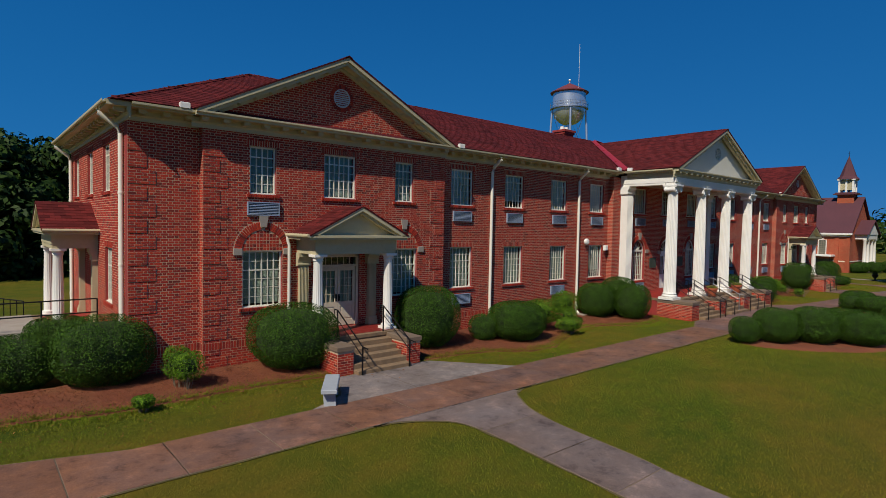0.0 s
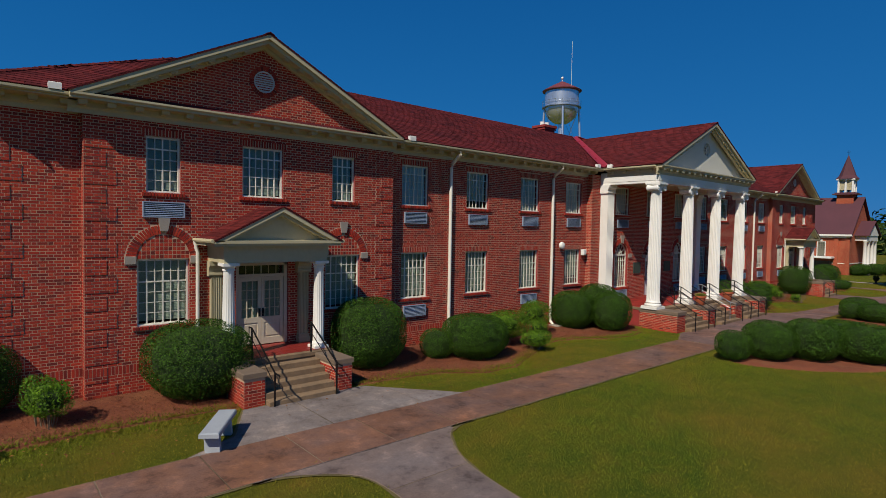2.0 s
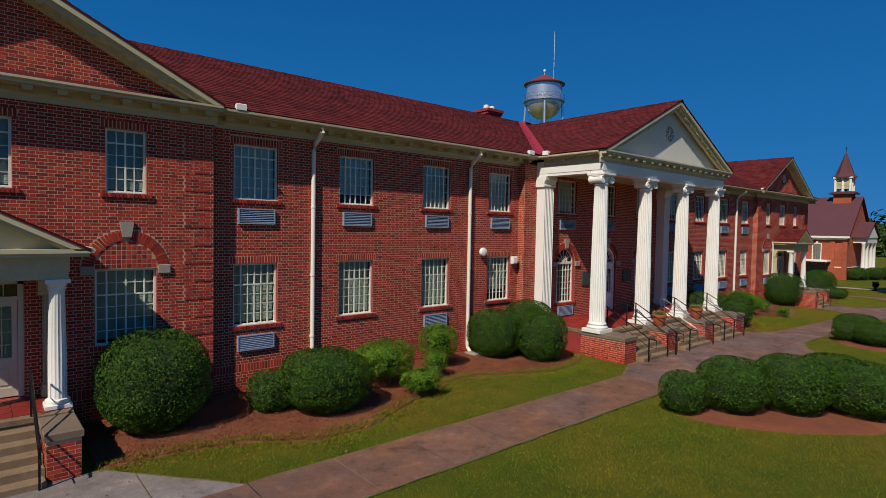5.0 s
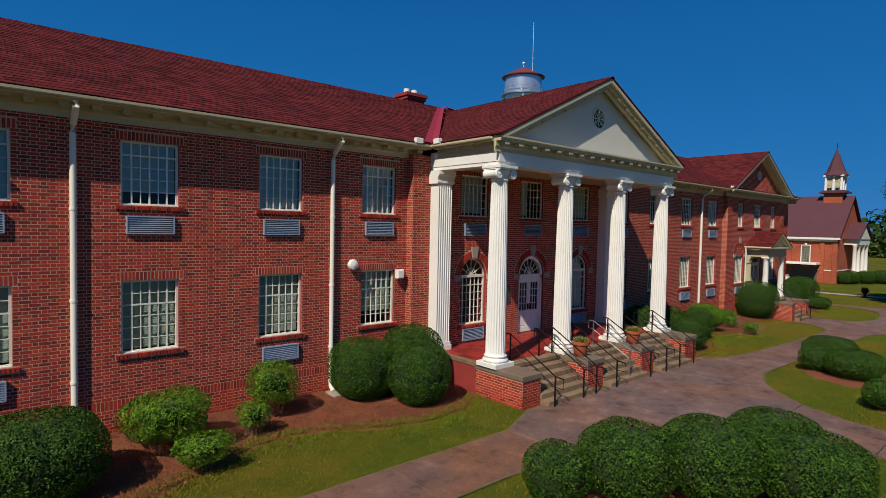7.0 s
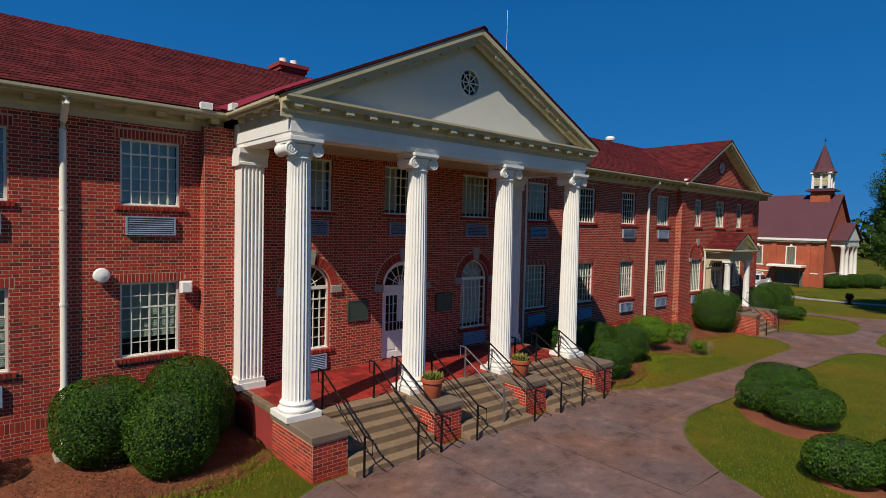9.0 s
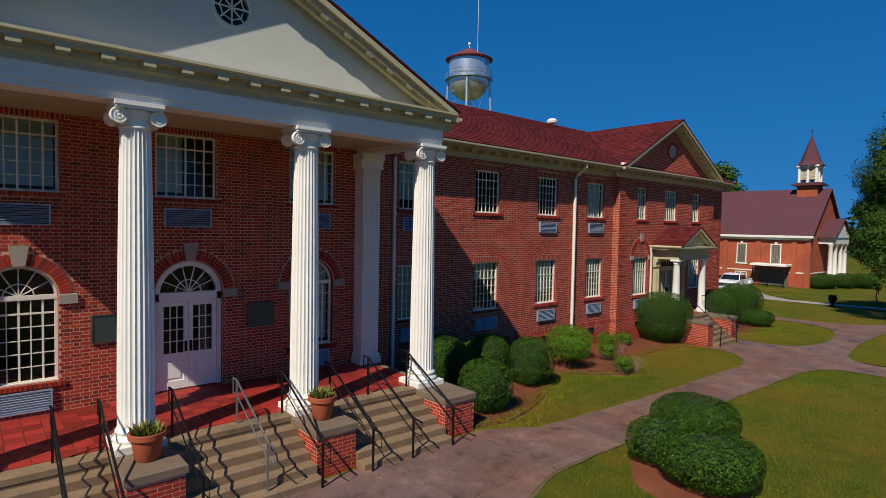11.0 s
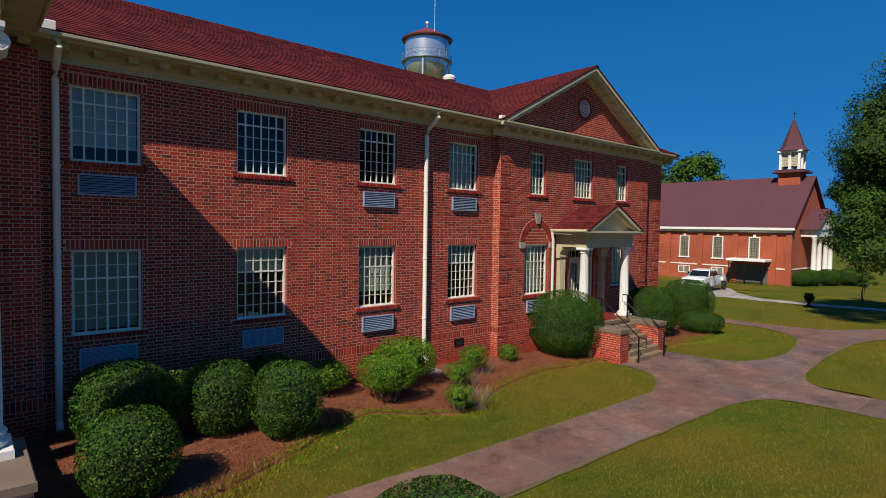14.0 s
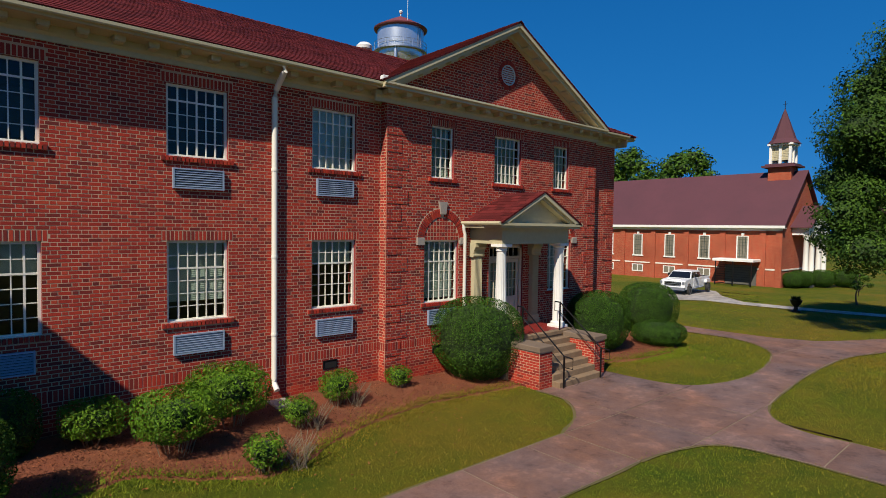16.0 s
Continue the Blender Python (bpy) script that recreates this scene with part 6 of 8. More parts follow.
def leaves_mesh(name, pos, nrm, length, width, mat, rs):
    """One leaf, two faces folded along the midrib, for every place."""
    n = len(pos)
    nrm = nrm / np.linalg.norm(nrm, axis=1, keepdims=True)
    t = rs.normal(size=(n, 3))
    t -= nrm * (t * nrm).sum(1, keepdims=True)
    t /= np.linalg.norm(t, axis=1, keepdims=True)
    b = np.cross(nrm, t)
    ln, wd = (length * rs.uniform(0.7, 1.25, n))[:, None], (width * rs.uniform(0.7, 1.25, n))[:, None]
    verts = np.stack([pos - t * ln / 2, pos + b * wd / 2 + nrm * wd * 0.18, pos + t * ln / 2, pos - b * wd / 2 + nrm * wd * 0.18], 1).reshape(-1, 3)
    me = bpy.data.meshes.new(name)
    me.vertices.add(4 * n)
    me.vertices.foreach_set("co", verts.ravel())
    me.loops.add(4 * n)
    me.loops.foreach_set("vertex_index", np.arange(4 * n, dtype=np.int32))
    me.polygons.add(n)
    me.polygons.foreach_set("loop_start", np.arange(0, 4 * n, 4, dtype=np.int32))
    me.materials.append(mat)
    me.update(calc_edges=True)
    me.validate()
    return me


def lumpy(d, seed, amount):
    out = np.ones(len(d))
    r = np.random.RandomState(seed)
    for k in range(12):
        a = r.normal(size=3) * (1.6 + 0.9 * k)
        out += amount / (1 + 0.4 * k) * np.sin(d @ a + r.uniform(0, 6))
    return out


def shrub(x, y, r, top, seed, kind="round", label=""):
    """A clipped shrub: a core coloured dark as shade, a shell of small leaves, short stems."""
    z0 = ground_z(x) + 0.03
    light = kind in ("loose", "small")
    name = "shrub" if light else "clipped_shrub"
    ob = thing(name, pose(x, y, z0), label, "shrub", "shrubs along the building")
    rs = np.random.RandomState(seed)
    h = top - z0
    n = int(min(max((9000 if not light else 6800) * r * r * (1.0 + h), 1100), 28000))
    d = rs.normal(size=(n, 3))
    d /= np.linalg.norm(d, axis=1, keepdims=True)
    power = 0.78 if kind == "round" else 0.72
    s = np.sign(d) * np.abs(d) ** power
    amount = 0.015 if not light else 0.06
    k = lumpy(d, seed, amount)[:, None]
    zc = h * 0.50
    depth = rs.uniform(0.0, 1.0, n)[:, None] ** 2.2
    shell = 1.0 - depth * (0.22 if not light else 0.45)
    size = np.array([r, r, h * 0.52])
    size = size / np.abs(s).max()
    pos = s * size * 1.0 * k * shell + np.array([0, 0, zc])
    if light:
        pos[:, 2] = 0.26 * h + pos[:, 2] * 0.74
        lo, span = 0.62, 0.55 * h
    else:
        lo, span = 0.80, 0.38 * h
    pos[:, :2] *= (lo + (1 - lo) * np.clip(pos[:, 2:] / span, 0, 1) ** 0.8)
    pos[:, 2] = np.maximum(pos[:, 2], 0.05 + 0.06 * rs.rand(n))
    nr = d / np.array([1, 1, max(h / (2 * r), 0.5)]) + rs.normal(size=(n, 3)) * 0.6
    part("foliage", leaves_mesh("foliage", pos, nr, 0.046 if not light else 0.072, 0.028 if not light else 0.023, LEAF_LIGHT if light else LEAF_DARK, rs), None, ob)
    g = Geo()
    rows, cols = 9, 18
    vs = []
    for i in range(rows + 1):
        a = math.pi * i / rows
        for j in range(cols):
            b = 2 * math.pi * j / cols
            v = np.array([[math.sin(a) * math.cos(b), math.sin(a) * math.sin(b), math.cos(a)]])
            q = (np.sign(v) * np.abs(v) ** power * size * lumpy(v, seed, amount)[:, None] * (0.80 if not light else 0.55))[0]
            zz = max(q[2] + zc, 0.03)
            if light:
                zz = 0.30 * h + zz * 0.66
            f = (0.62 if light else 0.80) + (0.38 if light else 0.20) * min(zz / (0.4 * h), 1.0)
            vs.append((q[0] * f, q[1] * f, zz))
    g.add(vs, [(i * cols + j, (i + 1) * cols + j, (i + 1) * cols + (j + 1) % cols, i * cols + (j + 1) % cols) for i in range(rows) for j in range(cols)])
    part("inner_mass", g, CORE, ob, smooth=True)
    rg = random.Random(seed)
    for i in range(12 if light else 6):
        a, q = rg.uniform(0, 6.28), rg.uniform(0.1, 0.42)
        p = Vector((q * r * math.cos(a), q * r * math.sin(a), -0.02))
        g = Geo()
        g.tube([p, p + Vector((0.26 * r * math.cos(a), 0.26 * r * math.sin(a), h * 0.5))], 0.009 if light else 0.018, 5)
        part("stem", g, TWIG if light else BARK, ob)
    return ob


ROUND = "dense dark green holly clipped to a dome on the mulch"
LOOSE = "loose fresh green shrub growing on the mulch"
HEDGE = "dark green holly clipped low among a hedge group on the lawn"
SHRUBS = [(-29.62, 0.08, 1.24, 1.87, "round", ROUND), (-31.4, 0.9, 0.95, 1.40, "round", ROUND), (-30.3, 3.6, 0.9, 1.45, "round", ROUND),
          (-28.02, -1.75, 0.42, 1.05, "loose", LOOSE), (-28.15, -1.45, 0.36, 1.15, "loose", LOOSE), (-29.3, -2.94, 0.22, 0.40, "small", LOOSE),
          (-24.75, -1.25, 1.32, 1.98, "round", ROUND), (-19.55, -1.35, 1.14, 2.25, "round", ROUND),
          (-15.85, -2.45, 1.10, 1.55, "round", ROUND), (-17.0, -1.75, 0.56, 1.05, "round", ROUND), (-13.55, -1.68, 0.85, 1.34, "loose", LOOSE),
          (-13.2, -3.0, 0.52, 0.76, "loose", LOOSE), (-10.85, -0.95, 0.62, 1.46, "loose", LOOSE), (-11.7, -1.85, 0.38, 0.84, "loose", LOOSE),
          (-8.1, -0.95, 0.95, 1.72, "round", ROUND), (-7.15, -2.35, 0.84, 1.74, "round", ROUND), (-6.50, -1.15, 0.90, 1.98, "round", ROUND),
          (6.75, -1.35, 0.85, 1.55, "round", ROUND), (7.53, -1.51, 0.50, 1.23, "loose", "variegated green shrub among darker clipped ones"),
          (8.42, -1.72, 0.70, 1.46, "round", ROUND), (9.42, -2.62, 0.68, 1.42, "round", ROUND), (6.42, -3.62, 0.70, 1.34, "round", ROUND),
          (10.04, -0.45, 0.56, 1.08, "round", ROUND), (11.30, -0.75, 0.52, 0.80, "loose", LOOSE), (12.35, -1.98, 0.68, 1.06, "loose", LOOSE), (13.66, -1.05, 0.74, 1.14, "loose", LOOSE),
          (13.32, -3.50, 0.33, 0.46, "loose", LOOSE), (16.1, -1.10, 0.42, 0.62, "loose", LOOSE), (14.7, -2.0, 0.34, 0.50, "loose", LOOSE),
          (18.19, -0.68, 0.32, 0.29, "loose", LOOSE), (20.62, -1.12, 1.22, 1.95, "round", ROUND), (26.63, -1.11, 1.06, 1.76, "round", ROUND),
          (31.27, -0.45, 1.15, 1.74, "round", ROUND), (29.34, -1.98, 0.92, 0.55, "round", ROUND),
          (-8.55, -8.2, 0.60, 1.06, "round", HEDGE), (-7.42, -8.97, 0.88, 1.40, "round", HEDGE), (-6.15, -9.95, 0.96, 1.46, "round", HEDGE),
          (-5.12, -11.32, 0.95, 1.40, "round", HEDGE), (-4.02, -10.35, 0.93, 1.28, "round", HEDGE),
          (8.78, -8.06, 0.92, 1.02, "round", HEDGE), (7.0, -8.2, 0.66, 0.92, "round", HEDGE), (6.72, -9.32, 0.90, 1.0, "round", HEDGE),
          (3.35, -11.0, 0.72, 0.88, "round", HEDGE), (4.0, -12.2, 0.95, 0.95, "round", HEDGE)]
for i, (x, y, r, top, kind, label) in enumerate(SHRUBS):
    shrub(x, y, r, top, 100 + i, kind, label)


def bare_twigs(x, y, seed, n=26, h=0.6):
    ob = thing("bare_shrub", pose(x, y, ground_z(x) + 0.03), "thin dry twigs of a bare shrub", "shrub", "shrubs along the building")
    rg = random.Random(seed)
    for _ in range(n):
        a, l = rg.uniform(0, 6.28), rg.uniform(0.5, 1.0) * h
        p = Vector((rg.uniform(-0.12, 0.12), rg.uniform(-0.12, 0.12), 0))
        g = Geo()
        g.tube([p, p + Vector((0.15 * math.cos(a), 0.15 * math.sin(a), l * 0.6)), p + Vector((0.3 * math.cos(a), 0.3 * math.sin(a), l))], 0.006, 4)
        part("twig", g, TWIG, ob)


for i, (x, y) in enumerate(((14.95, -2.2), (13.85, -3.65), (13.7, -3.4), (16.4, -1.4))):
    bare_twigs(x, y, i)


# ---- lawn blades and mulch chips ----
def in_poly(x, y, poly):
    inside = np.zeros(len(x), bool)
    px, py = np.array([p[0] for p in poly]), np.array([p[1] for p in poly])
    for i in range(len(px)):
        j = i - 1
        hit = ((py[i] > y) != (py[j] > y)) & (x < (px[j] - px[i]) * (y - py[i]) / (py[j] - py[i] + 1e-12) + px[i])
        inside ^= hit
    return inside


def in_beds(x, y, fringe=0.0):
    res = np.zeros(len(x), bool)
    for pts, back in BEDS:
        f = np.interp(x, [p[0] for p in pts], [p[1] for p in pts])
        res |= (x > pts[0][0]) & (x < pts[-1][0]) & (y > f + 0.08 + fringe)
    return res


def blade_material():
    """Green blades with straw-coloured patches."""
    m, tree, bsdf = nodes_of("grass_blade")
    rnd = tree.nodes.new("ShaderNodeNewGeometry").outputs["Random Per Island"]
    green = ramp_node(tree, rnd, [(0.0, (0.090, 0.136, 0.006)), (0.7, (0.160, 0.196, 0.010)), (1.0, (0.205, 0.215, 0.016))])
    straw = ramp_node(tree, rnd, [(0.0, (0.115, 0.100, 0.008)), (0.6, (0.195, 0.145, 0.013)), (1.0, (0.26, 0.175, 0.024))])
    n1 = noise_node(tree, 0.17, 7.0, 0.66)
    f = ramp_node(tree, n1.outputs[0], [(0.42, (0, 0, 0)), (0.60, (1, 1, 1))])
    tree.links.new(mix_node(tree, f.outputs[0], green.outputs[0], straw.outputs[0]), bsdf.inputs["Base Color"])
    bsdf.inputs["Roughness"].default_value = 0.7
    bsdf.inputs["Specular IOR Level"].default_value = 0.15
    return m


BLADE = blade_material()


def edge_points(n, rs):
    """Places of ragged tufts along the front edges of the beds, in clusters."""
    xs, ys = [], []
    for pts, back in BEDS:
        k = int(n * (pts[-1][0] - pts[0][0]) / 60)
        c = rs.uniform(pts[0][0], pts[-1][0], max(k // 40, 1))
        x = np.clip(rs.choice(c, k) + rs.normal(size=k) * 0.14, pts[0][0], pts[-1][0])
        shift = np.repeat(rs.normal(size=len(c)) * 0.20, k // len(c) + 1)[:k]
        xs.append(x)
        ys.append(np.interp(x, [p[0] for p in pts], [p[1] for p in pts]) + rs.permutation(shift) + rs.normal(size=k) * 0.10)
    return np.concatenate(xs), np.concatenate(ys)


def lawn_blades(n, x0, x1, y0, y1, height, width, seed, edges=False):
    rs = np.random.RandomState(seed)
    if edges:
        x, y = edge_points(n, rs)
        n = len(x)
    else:
        x, y = rs.uniform(x0, x1, n), rs.uniform(y0, y1, n)
    ok = ~in_beds(x, y, 1.0 + 0.0 * x if edges else 1.0 * rs.rand(n) ** 2.2)
    jx, jy = rs.normal(size=n) * 0.05, rs.normal(size=n) * 0.05
    for poly in PAVED:
        ok &= ~in_poly(x + jx, y + jy, poly)
    ok &= ~((y > -0.3) & (x > -29.1) & (x < 29.3))
    x, y = x[ok], y[ok]
    n = len(x)
    gx = np.clip((x - 26.0) / 40.0, 0, 1)
    gy = np.clip((x - 4.0) / 18.0, 0, 1)
    z = -0.34 * gy * gy * (3 - 2 * gy) - 1.12 * gx * gx * (3 - 2 * gx) - 0.005
    z += 0.06 * in_beds(x, y)
    for poly in PAVED:
        z += 0.03 * in_poly(x, y, poly)
    a = rs.uniform(0, 2 * math.pi, n)
    h = height * rs.uniform(0.5, 1.2, n)
    lean = rs.normal(size=(n, 2)) * 0.55
    c, s = np.cos(a) * width, np.sin(a) * width
    v = np.stack([np.stack([x - c, y - s, z], 1), np.stack([x + c, y + s, z], 1), np.stack([x + lean[:, 0] * h, y + lean[:, 1] * h, z + h], 1)], 1).reshape(-1, 3)
    me = bpy.data.meshes.new("grass_blades")
    me.vertices.add(3 * n)
    me.vertices.foreach_set("co", v.ravel())
    me.loops.add(3 * n)
    me.loops.foreach_set("vertex_index", np.arange(3 * n, dtype=np.int32))
    me.polygons.add(n)
    me.polygons.foreach_set("loop_start", np.arange(0, 3 * n, 3, dtype=np.int32))
    me.materials.append(BLADE)
    me.update(calc_edges=True)
    return tagged(new("grass_blades", me), "short mown grass blades turning yellow", "grass", kind="stuff")


lawn_blades(600000, -36, 36, -16, 0.5, 0.040, 0.0075, 5)
lawn_blades(60000, 28, 62, -18, 10, 0.06, 0.016, 6)
lawn_blades(60000, 0, 0, 0, 0, 0.065, 0.009, 7, edges=True)


def mulch_chips(n, seed):
    rs = np.random.RandomState(seed)
    x, y = rs.uniform(-34, 30, n), rs.uniform(-4.8, 0, n)
    ok = in_beds(x, y)
    x, y = x[ok], y[ok]
    gy = np.clip((x - 4.0) / 18.0, 0, 1)
    pos = np.stack([x, y, -0.34 * gy * gy * (3 - 2 * gy) + 0.075 + 0.05 * rs.rand(len(x)) + 0.06 * np.clip((y + 1.2), 0, 1)], 1)
    nr = np.stack([rs.normal(size=len(x)) * 0.5, rs.normal(size=len(x)) * 0.5, np.ones(len(x))], 1)
    mat = leaf_material("bark_chip", (0.31, 0.105, 0.045), (0.075, 0.025, 0.013))
    me = leaves_mesh("bark_chips", pos, nr, 0.060, 0.017, mat, rs)
    tagged(new("bark_chips", me), "loose bark chips and dry leaves on the beds", "mulch", kind="stuff")


mulch_chips(110000, 8)


def fallen_leaves(n, seed):
    """Dry leaves strewn over the lawn in front of the beds and along the paths."""
    rs = np.random.RandomState(seed)
    x = rs.uniform(-33, 30, n)
    front = np.concatenate([[-1.5], [p[1] for b in (BED_W1, BED_W2, BED_E, BED_E2) for p in b]])
    at_x = np.concatenate([[-60], [p[0] for b in (BED_W1, BED_W2, BED_E, BED_E2) for p in b]])
    y = np.interp(x, at_x, front) + 0.4 - rs.exponential(0.9, n)
    ok = (y > -13) & ~((x > -5.4) & (x < 5.4) & (y > -4.7))
    for poly in PAVED:
        ok &= ~(in_poly(x, y, poly) & (rs.rand(n) < 0.9))
    x, y = x[ok], y[ok]
    gy = np.clip((x - 4.0) / 18.0, 0, 1)
    gx = np.clip((x - 26.0) / 40.0, 0, 1)
    z = -0.34 * gy * gy * (3 - 2 * gy) - 1.12 * gx * gx * (3 - 2 * gx) + 0.045 + 0.03 * in_beds(x, y)
    nr = np.stack([rs.normal(size=len(x)) * 0.4, rs.normal(size=len(x)) * 0.4, np.ones(len(x))], 1)
    mat = leaf_material("dry_leaf", (0.36, 0.16, 0.05), (0.13, 0.045, 0.018))
    me = leaves_mesh("fallen_leaves", np.stack([x, y, z], 1), nr, 0.065, 0.034, mat, rs)
    tagged(new("fallen_leaves", me), "dry brown leaves strewn over the lawn's edge", "leaves", kind="stuff")


fallen_leaves(2200, 12)

# ---- roof furniture ----
def chimney():
    ob = thing("chimney", pose(-0.15, 7.5, 8.6), "red brick chimney with a corbelled top and two pale flue pots", "chimney")
    g = Geo()
    g.box(-0.52, 0.52, -0.42, 0.42, 0.0, 2.5)
    part("chimney_shaft", g, BRICK_SIDE, ob)
    for w, z in ((0.06, 2.5), (0.12, 2.65)):
        g = Geo()
        g.box(-0.52 - w, 0.52 + w, -0.42 - w, 0.42 + w, z + 0.002, z + 0.15)
        part("corbel_course", g, BRICK_SIDE, ob)
    for x in (-0.24, 0.22):
        g = Geo()
        g.lathe([(0.17, 2.80), (0.18, 2.84), (0.15, 3.0), (0.16, 3.06), (0.12, 3.06), (0.11, 2.9)], 16, (x, 0, 0))
        part("flue_pot", g, WHITE, ob, smooth=True)


chimney()
ob = thing("roof_vent", pose(21.6, 6.4, 9.7), "round white metal roof vent", "roof vent")
g = Geo()
g.lathe([(0.16, 0.0), (0.16, 1.15), (0.30, 1.18), (0.32, 1.30), (0.20, 1.42), (0.02, 1.46)], 18)
part("cowl", g, WHITE, ob, smooth=True)
# bright flashing up the portico valleys, and the gutters' stop ends
FLASH = surface("red_flashing", (0.36, 0.022, 0.03), (0.26, 0.018, 0.024), 0.8, 12.0, 0.5, bump=0.1)


def valley(name, x_out, s):
    g = Geo()
    a, b = Vector((x_out, YF - 0.02, Z_EAVE)), Vector((AXIS + s * 0.25, YR - 0.3, Z_RIDGE - 0.14))
    side = Vector((-s * 0.30, 0, 0.30 * PITCH)), Vector((s * 0.30, 0.0, 0.0))
    lift = Vector((0, 0, 0.062))
    for off, h in ((side[0], 0.012), (side[1], 0.012)):
        p = [a + lift, b + lift, b + off * 0.7 + lift + Vector((0, 0, h)), a + off + lift + Vector((0, 0, h))]
        g.prism(p, (0, 0, 0.012))
    for k in range(5):
        t0 = 0.05 + k * 0.19
        q = a + (b - a) * t0 + lift
        g.box(-0.22, 0.22, -0.05, 0.05, 0.0, 0.035, m=Matrix.Translation(q) @ pose(0, 0, 0, 0, 0, math.degrees(math.atan2(b.y - a.y, b.x - a.x)) + 90))
    tagged(part(name, g, FLASH), "bright red metal valley flashing on the roof", "flashing", kind="structure")


valley("trim_valley_west", AXIS - 5.36, -1)
valley("trim_valley_east", AXIS + 5.36, 1)
BOX_END = Geo()
BOX_END.chamfer(-0.13, 0.13, -0.07, 0.07, -0.08, 0.08, 0.015)
BOX_END = BOX_END.mesh("gutter_end", WHITE)
for x, y, a in ((-6.0, -0.64, 0), (-5.52, -1.0, 90), (5.75, -0.64, 0), (5.28, -1.0, 90), (-27.75, -0.62, 0), (17.72, -0.62, 0), (-17.35, -0.62, 0)):
    tagged(part("trim_gutter_end", BOX_END, None, at=pose(x, y, 7.69, 0, 0, a)), "white gutter stop end", "gutter end", kind="structure")


# ---- small wall vents at the foot of the walls ----
def foot_vent(x, y):
    ob = thing("foot_vent", pose(x, y - 0.004, 0.50), "dark iron air brick low in the brick wall", "air brick", "air bricks")
    g = Geo()
    for a, b, c, d in ((-0.20, 0.20, -0.11, -0.085), (-0.20, 0.20, 0.085, 0.11), (-0.20, -0.175, -0.085, 0.085), (0.175, 0.20, -0.085, 0.085)):
        g.box(a, b, -0.02, 0.01, c, d)
    part("frame", g, IRON, ob)
    g = Geo()
    g.box(-0.175, 0.175, -0.009, 0.005, -0.085, 0.085)
    part("grille", g, DARK, ob)


for x, y in ((13.34, 0), (16.52, 0), (19.84, Y_PAV), (10.1, 0), (-7.0, 0), (-10.2, 0), (-13.4, 0)):
    foot_vent(x, y)
g = Geo()
g.chamfer(-0.22, 0.22, -0.55, 0.0, 0.0, 0.07, 0.02)
SPLASH = g.mesh("splash_block", CONCRETE)
for x in (-15.0, -8.68, 15.02):
    tagged(part("splash_block", SPLASH, None, at=pose(x, -0.16, ground_z(x) + 0.10)), "grey concrete splash block under a downpipe", "splash block", "splash blocks")

# ---- ramp at the west end ----
ob = thing("access_ramp", pose(-31.6, 4.6, 0), "concrete ramp with black iron rails at the end porch", "ramp")
g = Geo()
g.box(-1.3, 2.535, -0.6, -0.165, -0.05, 0.985)
g.box(-1.3, 0.94, -0.165, 3.2, -0.05, 0.985)
g.prism([(-9.5, -0.6, -0.05), (-1.302, -0.6, -0.05), (-1.302, -0.6, 0.985), (-9.5, -0.6, 0.06)], (0, 1.5, 0))
part("slab", g, CONCRETE, ob)
for y0, x_end in ((-0.52, 2.45), (0.84, -1.25)):
    for i in range(8):
        x = x_end - i * 1.5
        if x < -9.4:
            break
        z = 0.985 if x > -1.3 else 0.985 + (x + 1.3) * 0.1128
        g = Geo()
        g.box(x - 0.02, x + 0.02, y0 - 0.02, y0 + 0.02, z - 0.02, z + 0.90)
        part("post", g, IRON, ob)
    for h in (0.90, 0.46):
        g = Geo()
        g.tube([(x_end, y0, 0.985 + h), (-1.3, y0, 0.985 + h), (-9.3, y0, 0.08 + h)], 0.022, 8)
        part("rail", g, IRON, ob)


def picket_rail(x0, y0, x1, y1, n):
    """A low iron railing with upright bars beyond the end porch."""
    ob = thing("iron_railing", pose(x0, y0, 0.0), "low black iron railing with upright bars beyond the porch", "railing")
    way = Vector((x1 - x0, y1 - y0, 0))
    for h in (0.35, 1.15):
        g = Geo()
        g.tube([Vector((0, 0, h)), way + Vector((0, 0, h))], 0.022, 6)
        part("rail", g, IRON, ob)
    for i in range(n):
        p = way * (i / (n - 1))
        g = Geo()
        g.box(p.x - 0.016, p.x + 0.016, p.y - 0.016, p.y + 0.016, -0.03, 1.15)
        part("bar", g, IRON, ob)


picket_rail(-30.7, 10.6, -33.0, 15.5, 13)


